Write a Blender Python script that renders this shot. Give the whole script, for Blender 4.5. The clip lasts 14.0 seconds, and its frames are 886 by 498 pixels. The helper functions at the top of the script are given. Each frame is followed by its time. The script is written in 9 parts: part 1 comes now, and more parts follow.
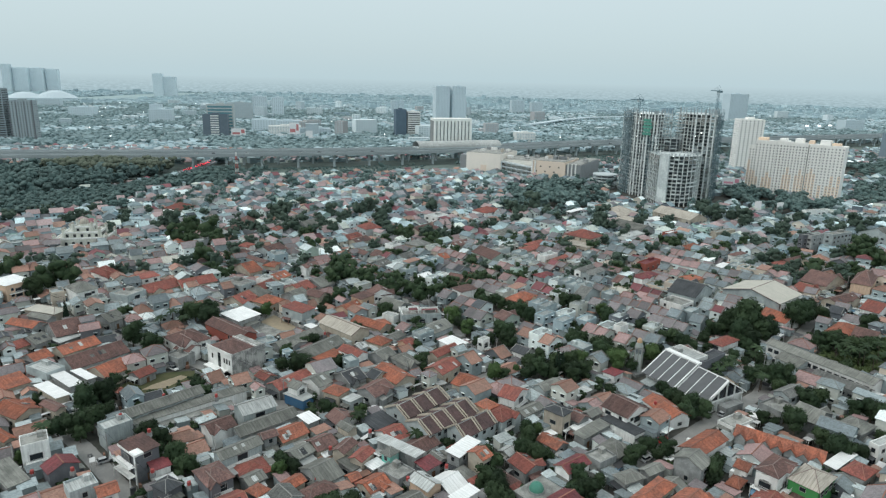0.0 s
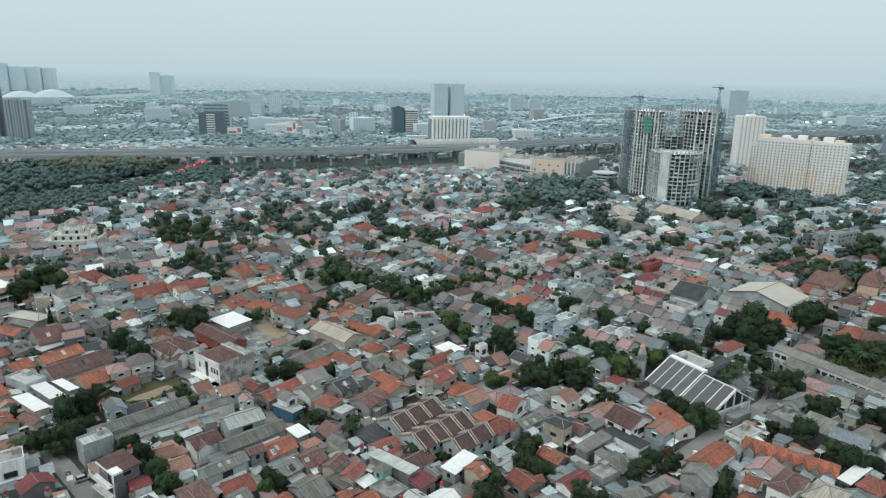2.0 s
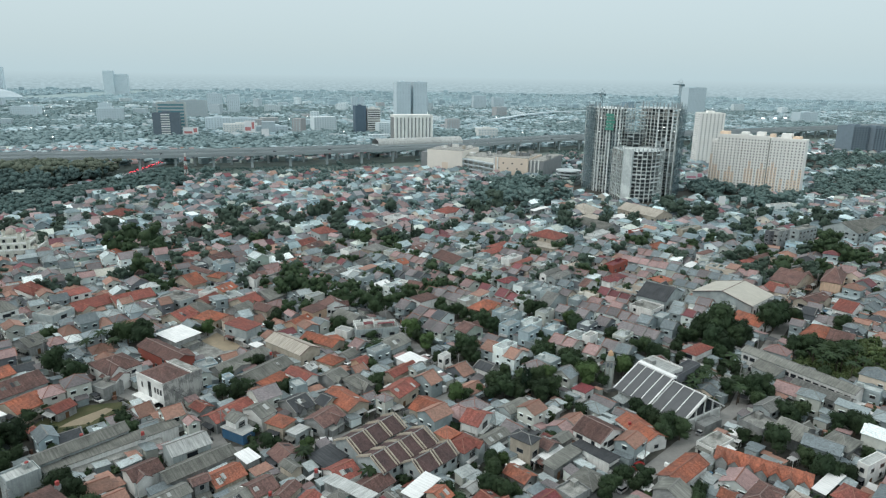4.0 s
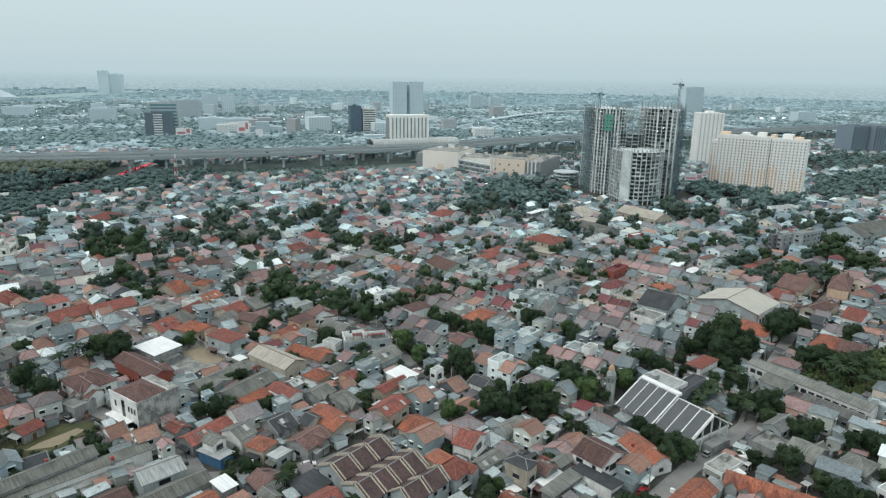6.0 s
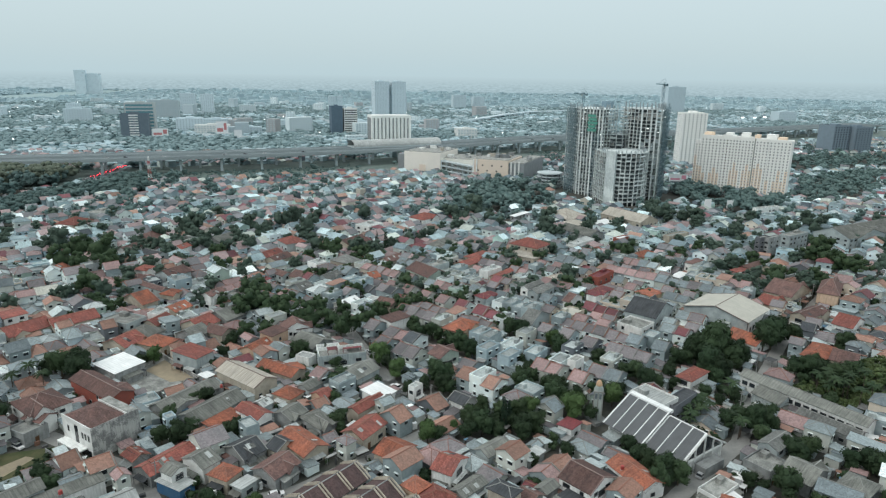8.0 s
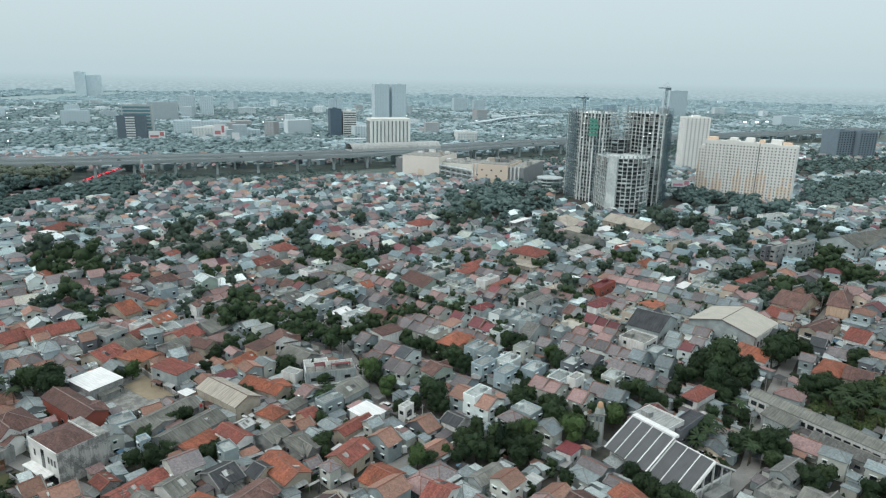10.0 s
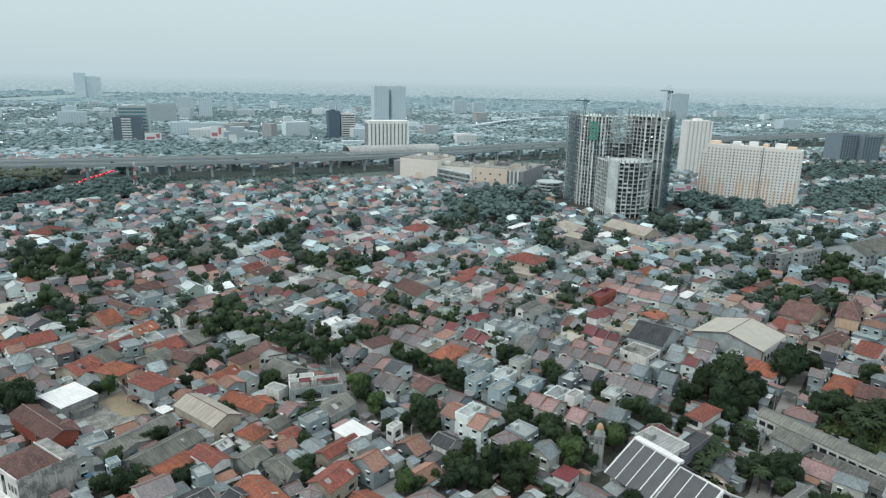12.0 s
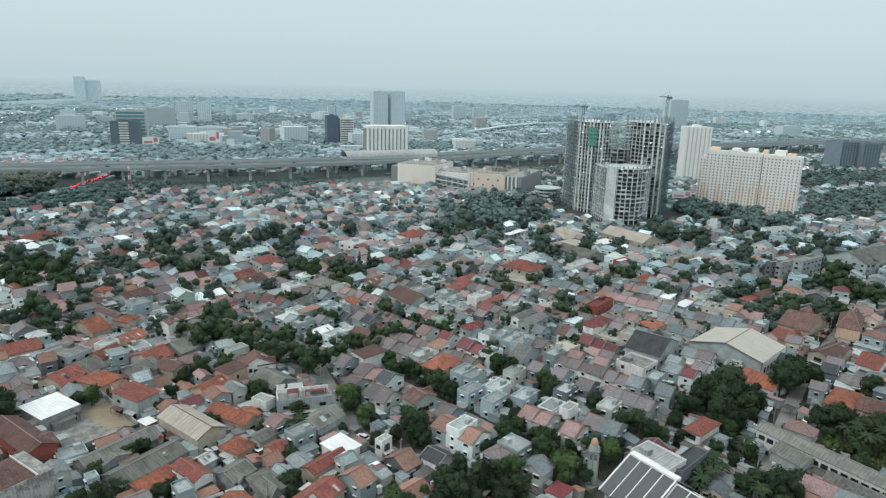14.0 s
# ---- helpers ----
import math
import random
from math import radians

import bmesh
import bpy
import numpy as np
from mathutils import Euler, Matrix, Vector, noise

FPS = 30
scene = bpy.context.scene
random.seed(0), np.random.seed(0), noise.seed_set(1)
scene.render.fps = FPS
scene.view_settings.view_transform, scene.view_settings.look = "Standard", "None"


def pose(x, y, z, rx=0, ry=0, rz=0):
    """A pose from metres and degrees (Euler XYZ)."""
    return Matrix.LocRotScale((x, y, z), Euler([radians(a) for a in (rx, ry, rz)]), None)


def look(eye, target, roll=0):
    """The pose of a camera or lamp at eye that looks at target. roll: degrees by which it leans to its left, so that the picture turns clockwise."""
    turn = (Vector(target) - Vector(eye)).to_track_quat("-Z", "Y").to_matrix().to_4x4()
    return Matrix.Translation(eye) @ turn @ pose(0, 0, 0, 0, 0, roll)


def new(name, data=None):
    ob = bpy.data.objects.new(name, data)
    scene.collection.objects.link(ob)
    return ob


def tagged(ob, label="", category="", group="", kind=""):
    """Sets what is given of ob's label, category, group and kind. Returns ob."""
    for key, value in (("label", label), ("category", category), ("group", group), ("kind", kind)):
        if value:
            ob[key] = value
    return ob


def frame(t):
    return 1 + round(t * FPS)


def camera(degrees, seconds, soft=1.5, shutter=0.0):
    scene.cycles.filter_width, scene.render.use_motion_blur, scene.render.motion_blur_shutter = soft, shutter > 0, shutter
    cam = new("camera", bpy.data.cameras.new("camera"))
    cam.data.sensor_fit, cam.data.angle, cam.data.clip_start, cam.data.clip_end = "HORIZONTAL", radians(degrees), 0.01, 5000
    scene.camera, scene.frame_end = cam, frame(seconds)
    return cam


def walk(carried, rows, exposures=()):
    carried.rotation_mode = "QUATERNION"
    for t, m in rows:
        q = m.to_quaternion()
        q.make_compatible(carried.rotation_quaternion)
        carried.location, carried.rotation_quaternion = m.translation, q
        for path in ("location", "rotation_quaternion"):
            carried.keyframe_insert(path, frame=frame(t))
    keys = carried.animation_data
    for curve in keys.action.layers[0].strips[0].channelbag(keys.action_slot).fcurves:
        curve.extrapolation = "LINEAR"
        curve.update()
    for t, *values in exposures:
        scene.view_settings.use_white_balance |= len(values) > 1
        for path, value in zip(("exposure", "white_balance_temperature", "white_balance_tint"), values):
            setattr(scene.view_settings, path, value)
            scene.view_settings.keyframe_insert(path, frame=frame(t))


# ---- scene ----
cam = camera(69.0, 14.0, soft=1.25)
# seconds, x, y, z, yaw, pitch, roll of a slow forward drift over the roofs
ROWS = [
    (0.0, 0.00, 0.00, 106.49, 0.005, -14.604, -1.195),
    (0.5, 0.20, 1.99, 106.45, -0.029, -14.664, -1.133),
    (1.0, 0.52, 4.14, 106.46, -0.045, -14.695, -1.077),
    (1.5, 0.93, 6.47, 106.48, -0.054, -14.741, -1.043),
    (2.0, 1.34, 8.98, 106.50, -0.110, -14.805, -0.991),
    (2.5, 1.83, 11.66, 106.50, -0.471, -14.838, -0.915),
    (3.0, 2.52, 14.48, 106.45, -0.435, -14.851, -0.900),
    (3.3, 2.99, 16.25, 106.42, -0.490, -14.846, -0.878),
    (3.4, 3.17, 16.84, 106.41, -0.740, -14.844, -0.870),
    (3.5, 3.35, 17.45, 106.40, -1.137, -14.841, -0.863),
    (3.6, 3.46, 18.05, 106.40, -1.750, -14.855, -0.855),
    (3.7, 3.56, 18.65, 106.40, -2.550, -14.875, -0.847),
    (3.8, 3.66, 19.25, 106.41, -3.030, -14.895, -0.839),
    (3.9, 3.76, 19.86, 106.41, -3.220, -14.910, -0.831),
    (4.0, 3.86, 20.46, 106.41, -3.271, -14.926, -0.823),
    (4.2, 4.10, 21.68, 106.42, -3.300, -14.935, -0.820),
    (6.3, 6.83, 34.47, 106.43, -3.640, -14.955, -0.779),
    (6.4, 6.97, 35.08, 106.43, -3.800, -14.960, -0.778),
    (6.5, 7.11, 35.69, 106.43, -4.158, -14.965, -0.777),
    (6.6, 7.25, 36.30, 106.43, -4.750, -14.972, -0.776),
    (6.7, 7.39, 36.91, 106.43, -4.930, -14.980, -0.774),
    (7.0, 7.82, 38.73, 106.44, -4.941, -14.991, -0.770),
    (7.5, 8.47, 41.83, 106.50, -4.964, -14.986, -0.757),
    (8.0, 9.24, 44.85, 106.60, -4.952, -14.960, -0.811),
    (10.5, 13.63, 59.08, 106.59, -4.815, -14.647, -1.060),
    (11.0, 14.50, 61.84, 106.53, -4.806, -14.591, -1.115),
    (11.5, 15.55, 64.82, 106.42, -4.770, -14.532, -1.181),
    (12.0, 16.53, 67.52, 106.38, -4.742, -14.516, -1.192),
    (12.5, 17.50, 70.16, 106.45, -4.772, -14.121, -0.994),
    (13.0, 18.31, 71.64, 106.48, -4.777, -14.033, -0.989),
    (13.5, 18.97, 72.27, 106.39, -4.756, -14.015, -1.083),
    (14.0, 19.47, 72.38, 106.21, -4.712, -14.075, -1.407),
]
walk(cam, [(t, pose(x, y, z, 90 + pitch, roll, yaw)) for t, x, y, z, yaw, pitch, roll in ROWS])

# ---- sky and sun ----
SUN_UP, SUN_ROUND = radians(48), radians(250)
world = bpy.data.worlds.new("sky")
scene.world = world
world.use_nodes = True
wn, wl = world.node_tree.nodes, world.node_tree.links
wn.clear()
sky = wn.new("ShaderNodeTexSky")
sky.sky_type, sky.sun_disc, sky.sun_elevation, sky.sun_rotation = "NISHITA", False, SUN_UP, SUN_ROUND
sky.air_density, sky.dust_density, sky.ozone_density = 1.0, 3.0, 1.0
clear = wn.new("ShaderNodeBackground")
clear.inputs["Strength"].default_value = 0.012
wl.new(sky.outputs[0], clear.inputs["Color"])
cloud = wn.new("ShaderNodeBackground")
cloud.inputs["Strength"].default_value = 1.0
# an even hazy overcast, brighter towards the zenith
wtc = wn.new("ShaderNodeTexCoord")
wsep = wn.new("ShaderNodeSeparateXYZ")
wl.new(wtc.outputs["Generated"], wsep.inputs[0])
wramp = wn.new("ShaderNodeValToRGB")
wramp.color_ramp.elements[0].position, wramp.color_ramp.elements[0].color = 0.0, (0.395, 0.510, 0.550, 1)
wramp.color_ramp.elements[1].position, wramp.color_ramp.elements[1].color = 0.85, (0.82, 0.89, 0.90, 1)
e = wramp.color_ramp.elements.new(0.04)
e.color = (0.418, 0.520, 0.552, 1)
e = wramp.color_ramp.elements.new(0.13)
e.color = (0.470, 0.563, 0.588, 1)
wl.new(wsep.outputs["Z"], wramp.inputs[0])
wl.new(wramp.outputs[0], cloud.inputs["Color"])
wadd = wn.new("ShaderNodeAddShader")
wl.new(clear.outputs[0], wadd.inputs[0])
wl.new(cloud.outputs[0], wadd.inputs[1])
wout = wn.new("ShaderNodeOutputWorld")
wl.new(wadd.outputs[0], wout.inputs["Surface"])

sun_data = bpy.data.lights.new("sun", "SUN")
sun_data.energy, sun_data.angle, sun_data.color = 0.7, radians(14), (1.0, 0.96, 0.91)
sun = new("sun", sun_data)
sun.matrix_world = look((math.sin(SUN_ROUND) * math.cos(SUN_UP) * 200, math.cos(SUN_ROUND) * math.cos(SUN_UP) * 200, math.sin(SUN_UP) * 200), (0, 0, 0))
scene.view_settings.exposure = 0.3


# ---- materials ----
def surface(name, c1, c2, rough=0.85, grain=3.0, stain=0.25, amount=0.5, vary=0.25, bump=0.15, metal=0.0, stripe=0.0, stripe_axis="X", island=False, spec=0.3, speckle=0.0, streak=0.0, seam=0.0):
    """Two-tone weathered surface: stains at metre scale, grain below, value varied from piece to piece; stripe: ribs or tile courses per metre."""
    m = bpy.data.materials.new(name)
    m.use_nodes = True
    n, l = m.node_tree.nodes, m.node_tree.links
    b = n["Principled BSDF"]
    tc = n.new("ShaderNodeTexCoord")
    big, fine = n.new("ShaderNodeTexNoise"), n.new("ShaderNodeTexNoise")
    big.inputs["Scale"].default_value, big.inputs["Detail"].default_value = stain, 5
    fine.inputs["Scale"].default_value, fine.inputs["Detail"].default_value = grain, 4
    place = tc.outputs["Object"]
    if not island:
        spot = n.new("ShaderNodeVectorMath")
        spot.operation = "MULTIPLY_ADD"
        oi = n.new("ShaderNodeObjectInfo")
        l.new(oi.outputs["Random"], spot.inputs[0])
        spot.inputs[1].default_value = (91.0, 57.0, 33.0)
        l.new(tc.outputs["Object"], spot.inputs[2])
        place = spot.outputs[0]
    l.new(place, big.inputs["Vector"])
    l.new(place, fine.inputs["Vector"])
    both = n.new("ShaderNodeMath")
    both.operation = "MULTIPLY_ADD"
    l.new(fine.outputs[0], both.inputs[0])
    both.inputs[1].default_value = 0.5
    l.new(big.outputs[0], both.inputs[2])
    spread = n.new("ShaderNodeMapRange")
    spread.inputs["From Min"].default_value, spread.inputs["From Max"].default_value = 0.75 - 0.3 * (1.2 - amount), 0.75 + 0.3 * (1.2 - amount)
    l.new(both.outputs[0], spread.inputs["Value"])
    mix = n.new("ShaderNodeMix")
    mix.data_type = "RGBA"
    mix.inputs["A"].default_value, mix.inputs["B"].default_value = (*c1, 1), (*c2, 1)
    l.new(spread.outputs["Result"], mix.inputs["Factor"])
    tone = None

    def darken(factor_socket, low, high):
        """Multiplies a further weathering tone onto the surface."""
        r = n.new("ShaderNodeMapRange")
        r.inputs["To Min"].default_value, r.inputs["To Max"].default_value = low, high
        l.new(factor_socket, r.inputs["Value"])
        if tone is None:
            return r.outputs["Result"]
        mu = n.new("ShaderNodeMath")
        mu.operation = "MULTIPLY"
        l.new(tone, mu.inputs[0])
        l.new(r.outputs["Result"], mu.inputs[1])
        return mu.outputs[0]

    if speckle:
        vo = n.new("ShaderNodeTexVoronoi")
        vo.inputs["Scale"].default_value = 2.6
        l.new(place, vo.inputs["Vector"])
        vs = n.new("ShaderNodeSeparateColor")
        l.new(vo.outputs["Color"], vs.inputs[0])
        tone = darken(vs.outputs[0], 1 - speckle, 1 + speckle)
    if streak:
        sm = n.new("ShaderNodeVectorMath")
        sm.operation = "MULTIPLY"
        sm.inputs[1].default_value = (2.2, 0.22, 0.22)
        l.new(place, sm.inputs[0])
        sn = n.new("ShaderNodeTexNoise")
        sn.inputs["Scale"].default_value, sn.inputs["Detail"].default_value = 1.0, 4
        l.new(sm.outputs[0], sn.inputs["Vector"])
        tone = darken(sn.outputs[0], 1 - 2 * streak, 1 + 2 * streak)
    if seam:
        sw = n.new("ShaderNodeTexWave")
        sw.wave_profile, sw.bands_direction = "SAW", "X"
        sw.inputs["Scale"].default_value, sw.inputs["Distortion"].default_value = 0.33, 0.0
        l.new(place, sw.inputs["Vector"])
        pw = n.new("ShaderNodeMath")
        pw.operation = "POWER"
        pw.inputs[1].default_value = 7.0
        l.new(sw.outputs["Fac"], pw.inputs[0])
        tone = darken(pw.outputs[0], 1.0, 1 - seam)
    if island:
        rnd = n.new("ShaderNodeNewGeometry").outputs["Random Per Island"]
    else:
        rnd = n.new("ShaderNodeObjectInfo").outputs["Random"]
    val = n.new("ShaderNodeMapRange")
    val.inputs["To Min"].default_value, val.inputs["To Max"].default_value = 1 - vary, 1 + vary
    l.new(rnd, val.inputs["Value"])
    hsv = n.new("ShaderNodeHueSaturation")
    l.new(mix.outputs["Result"], hsv.inputs["Color"])
    value = val.outputs["Result"]
    if tone is not None:
        tm = n.new("ShaderNodeMath")
        tm.operation = "MULTIPLY"
        l.new(value, tm.inputs[0])
        l.new(tone, tm.inputs[1])
        value = tm.outputs[0]
    l.new(value, hsv.inputs["Value"])
    l.new(hsv.outputs[0], b.inputs["Base Color"])
    height = fine.outputs[0]
    if stripe:
        wave = n.new("ShaderNodeTexWave")
        wave.bands_direction = stripe_axis
        wave.inputs["Scale"].default_value = stripe / 3.2
        wave.inputs["Distortion"].default_value = 0.4
        l.new(tc.outputs["Object"], wave.inputs["Vector"])
        height = wave.outputs["Fac"]
    if bump:
        bp = n.new("ShaderNodeBump")
        bp.inputs["Strength"].default_value, bp.inputs["Distance"].default_value = bump, 0.08
        l.new(height, bp.inputs["Height"])
        l.new(bp.outputs[0], b.inputs["Normal"])
    b.inputs["Roughness"].default_value, b.inputs["Metallic"].default_value = rough, metal
    b.inputs["Specular IOR Level"].default_value = spec
    return m


def plain(name, c, rough=0.6, metal=0.0, glow=0.0):
    m = bpy.data.materials.new(name)
    m.use_nodes = True
    b = m.node_tree.nodes["Principled BSDF"]
    b.inputs["Base Color"].default_value = (*c, 1)
    b.inputs["Roughness"].default_value, b.inputs["Metallic"].default_value = rough, metal
    if glow:
        b.inputs["Emission Color"].default_value, b.inputs["Emission Strength"].default_value = (*c, 1), glow
    return m


TILE_ORANGE = surface("terracotta_tile", (0.34, 0.115, 0.068), (0.19, 0.085, 0.062), stripe=3.5, bump=0.35, vary=0.22, amount=0.6, speckle=0.24, streak=0.28)
TILE_RED = surface("red_clay_tile", (0.26, 0.085, 0.066), (0.17, 0.07, 0.06), stripe=3.5, bump=0.35, vary=0.25, speckle=0.24, streak=0.28)
TILE_BROWN = surface("brown_concrete_tile", (0.158, 0.090, 0.078), (0.10, 0.065, 0.06), stripe=3.5, bump=0.35, vary=0.28, speckle=0.24, streak=0.28)
TILE_MAROON = surface("glazed_maroon_tile", (0.19, 0.045, 0.05), (0.12, 0.04, 0.045), stripe=3.5, bump=0.3, vary=0.2, rough=0.6, speckle=0.24, streak=0.28)
TILE_GREY = surface("grey_concrete_tile", (0.18, 0.185, 0.175), (0.11, 0.115, 0.11), stripe=3.5, bump=0.35, vary=0.3, speckle=0.24, streak=0.28)
SHEET_GREY = surface("old_fibre_cement_sheet", (0.205, 0.21, 0.19), (0.125, 0.13, 0.118), stripe=5, bump=0.4, vary=0.25, amount=0.7, streak=0.3, seam=0.35)
SHEET_PALE = surface("pale_tin_sheet", (0.46, 0.48, 0.47), (0.33, 0.35, 0.34), stripe=5, bump=0.3, vary=0.18, rough=0.5, streak=0.3, seam=0.35)
SHEET_WHITE = surface("white_painted_sheet", (0.82, 0.83, 0.82), (0.68, 0.70, 0.69), stripe=4, bump=0.2, vary=0.08, rough=0.5, streak=0.12, seam=0.2)
SHEET_DARK = surface("dark_asphalt_sheet", (0.065, 0.07, 0.075), (0.04, 0.045, 0.05), stripe=3, bump=0.2, vary=0.25, streak=0.3, seam=0.35)
SLAB = surface("weathered_roof_slab", (0.30, 0.305, 0.285), (0.165, 0.17, 0.16), stain=0.35, amount=0.8, vary=0.22, speckle=0.12)
WALL_WHITE = surface("white_render", (0.78, 0.79, 0.77), (0.62, 0.63, 0.61), stain=0.4, vary=0.1, streak=0.2)
WALL_CREAM = surface("cream_render", (0.48, 0.43, 0.35), (0.34, 0.31, 0.26), stain=0.4, vary=0.12, streak=0.2)
WALL_GREY = surface("grey_cement_render", (0.30, 0.315, 0.31), (0.19, 0.20, 0.20), stain=0.4, amount=0.7, vary=0.2, streak=0.2)
WALL_BLUE = surface("pale_blue_render", (0.40, 0.45, 0.45), (0.29, 0.33, 0.335), stain=0.4, vary=0.12, streak=0.2)
WALL_GREEN = surface("pale_green_render", (0.38, 0.46, 0.40), (0.29, 0.35, 0.31), stain=0.4, vary=0.12, streak=0.2)
WALL_PEACH = surface("peach_render", (0.60, 0.43, 0.31), (0.48, 0.36, 0.27), stain=0.4, vary=0.12, streak=0.2)
WALL_DARK = surface("charcoal_render", (0.14, 0.15, 0.165), (0.10, 0.105, 0.115), stain=0.4, vary=0.2)
WALL_TEAL = surface("turquoise_paint", (0.10, 0.50, 0.42), (0.30, 0.42, 0.38), stain=0.5, vary=0.05)
WALL_AZURE = surface("strong_blue_paint", (0.04, 0.13, 0.26), (0.07, 0.16, 0.26), stain=0.5, vary=0.05)
WALL_LIME = surface("bright_green_paint", (0.06, 0.30, 0.085), (0.08, 0.27, 0.10), stain=0.5, vary=0.05)
WALL_SCARLET = surface("red_orange_paint", (0.30, 0.085, 0.06), (0.24, 0.075, 0.06), stain=0.5, vary=0.1)
SHEET_TAN = surface("sun_bleached_tan_sheet", (0.46, 0.42, 0.36), (0.36, 0.335, 0.29), stripe=4, bump=0.3, vary=0.08, stain=0.15, streak=0.3, seam=0.35)
SHEET_CREAM = surface("cream_painted_sheet", (0.47, 0.455, 0.40), (0.40, 0.39, 0.345), stripe=4, bump=0.2, vary=0.06, streak=0.1, seam=0.12)
GLASS = plain("window_glass", (0.02, 0.025, 0.03), 0.12)
GLASS.node_tree.nodes["Principled BSDF"].inputs["Specular IOR Level"].default_value = 0.4
FRAME_WHITE = plain("white_frame", (0.30, 0.30, 0.29), 0.5)
WOOD_DOOR = surface("brown_door_wood", (0.16, 0.085, 0.045), (0.10, 0.055, 0.03), grain=8)
GROUND = surface("packed_earth_and_paving", (0.082, 0.080, 0.070), (0.042, 0.045, 0.038), stain=0.05, grain=0.6, amount=0.8, vary=0.0)
ROAD = surface("worn_street_concrete", (0.27, 0.27, 0.255), (0.19, 0.19, 0.185), stain=0.15, grain=1.5, vary=0.05)
ASPHALT = surface("asphalt", (0.075, 0.078, 0.08), (0.05, 0.052, 0.055), stain=0.1, grain=2, vary=0.05)
GRASS = surface("rough_grass", (0.042, 0.060, 0.022), (0.095, 0.092, 0.045), stain=0.2, grain=2, vary=0.1)
SAND = surface("pale_dirt", (0.36, 0.30, 0.21), (0.26, 0.22, 0.16), stain=0.3, grain=2)
BARK = surface("bark", (0.10, 0.08, 0.06), (0.06, 0.05, 0.04), grain=6, stain=1)
LEAF = surface("broad_leaf", (0.022, 0.041, 0.021), (0.040, 0.063, 0.030), grain=0.9, stain=0.3, vary=0.35, bump=0, rough=0.7, spec=0.15)
# Paler copy of the broad leaf: haze over farther trees put into colour.
LEAF_HAZED = surface("dusty_broad_leaf", (0.046, 0.076, 0.058), (0.080, 0.114, 0.088), grain=0.9, stain=0.3, vary=0.3, bump=0, rough=0.7, spec=0.15)
LEAF_LIGHT = surface("fresh_leaf", (0.042, 0.076, 0.028), (0.07, 0.112, 0.042), grain=0.9, stain=0.3, vary=0.25, bump=0, rough=0.65, spec=0.15)
LEAF_DARK = surface("conifer_needle", (0.016, 0.034, 0.022), (0.028, 0.05, 0.03), grain=1.2, stain=0.4, vary=0.2, bump=0, spec=0.15)
CONCRETE = surface("raw_concrete", (0.36, 0.405, 0.415), (0.28, 0.32, 0.33), stain=0.06, grain=0.8, vary=0.06)
CONCRETE_PALE = surface("pale_concrete", (0.53, 0.59, 0.605), (0.44, 0.50, 0.515), stain=0.05, grain=0.6, vary=0.05)
APT_WHITE = surface("apartment_white_paint", (0.86, 0.86, 0.83), (0.80, 0.80, 0.77), stain=0.03, grain=0.5, vary=0.03)
APT_ORANGE = surface("apartment_apricot_paint", (0.78, 0.60, 0.45), (0.74, 0.60, 0.47), stain=0.03, grain=0.5, vary=0.03)
MALL_CREAM = surface("mall_cream_cladding", (0.82, 0.77, 0.70), (0.75, 0.71, 0.65), stain=0.03, grain=0.4, vary=0.05)
STEEL = surface("galvanised_steel", (0.30, 0.32, 0.33), (0.2, 0.22, 0.23), grain=5, metal=0.6, rough=0.5)


# ---- building helpers ----
def mesh(name, verts, faces, mats, slots=None):
    me = bpy.data.meshes.new(name)
    me.from_pydata([tuple(v) for v in verts], [], faces)
    for m in mats if isinstance(mats, (list, tuple)) else [mats]:
        me.materials.append(m)
    if slots is not None:
        me.polygons.foreach_set("material_index", slots)
    return me


def thing(name, x, y, z=0.0, yaw=0.0):
    ob = new(name)
    ob.matrix_world = pose(x, y, z, 0, 0, yaw)
    ob.empty_display_size = 0.5
    return ob


def child(name, me, parent, m=None, label=""):
    ob = new(name, me)
    ob.parent = parent
    if m is not None:
        ob.matrix_basis = m
    return tagged(ob, label) if label else ob


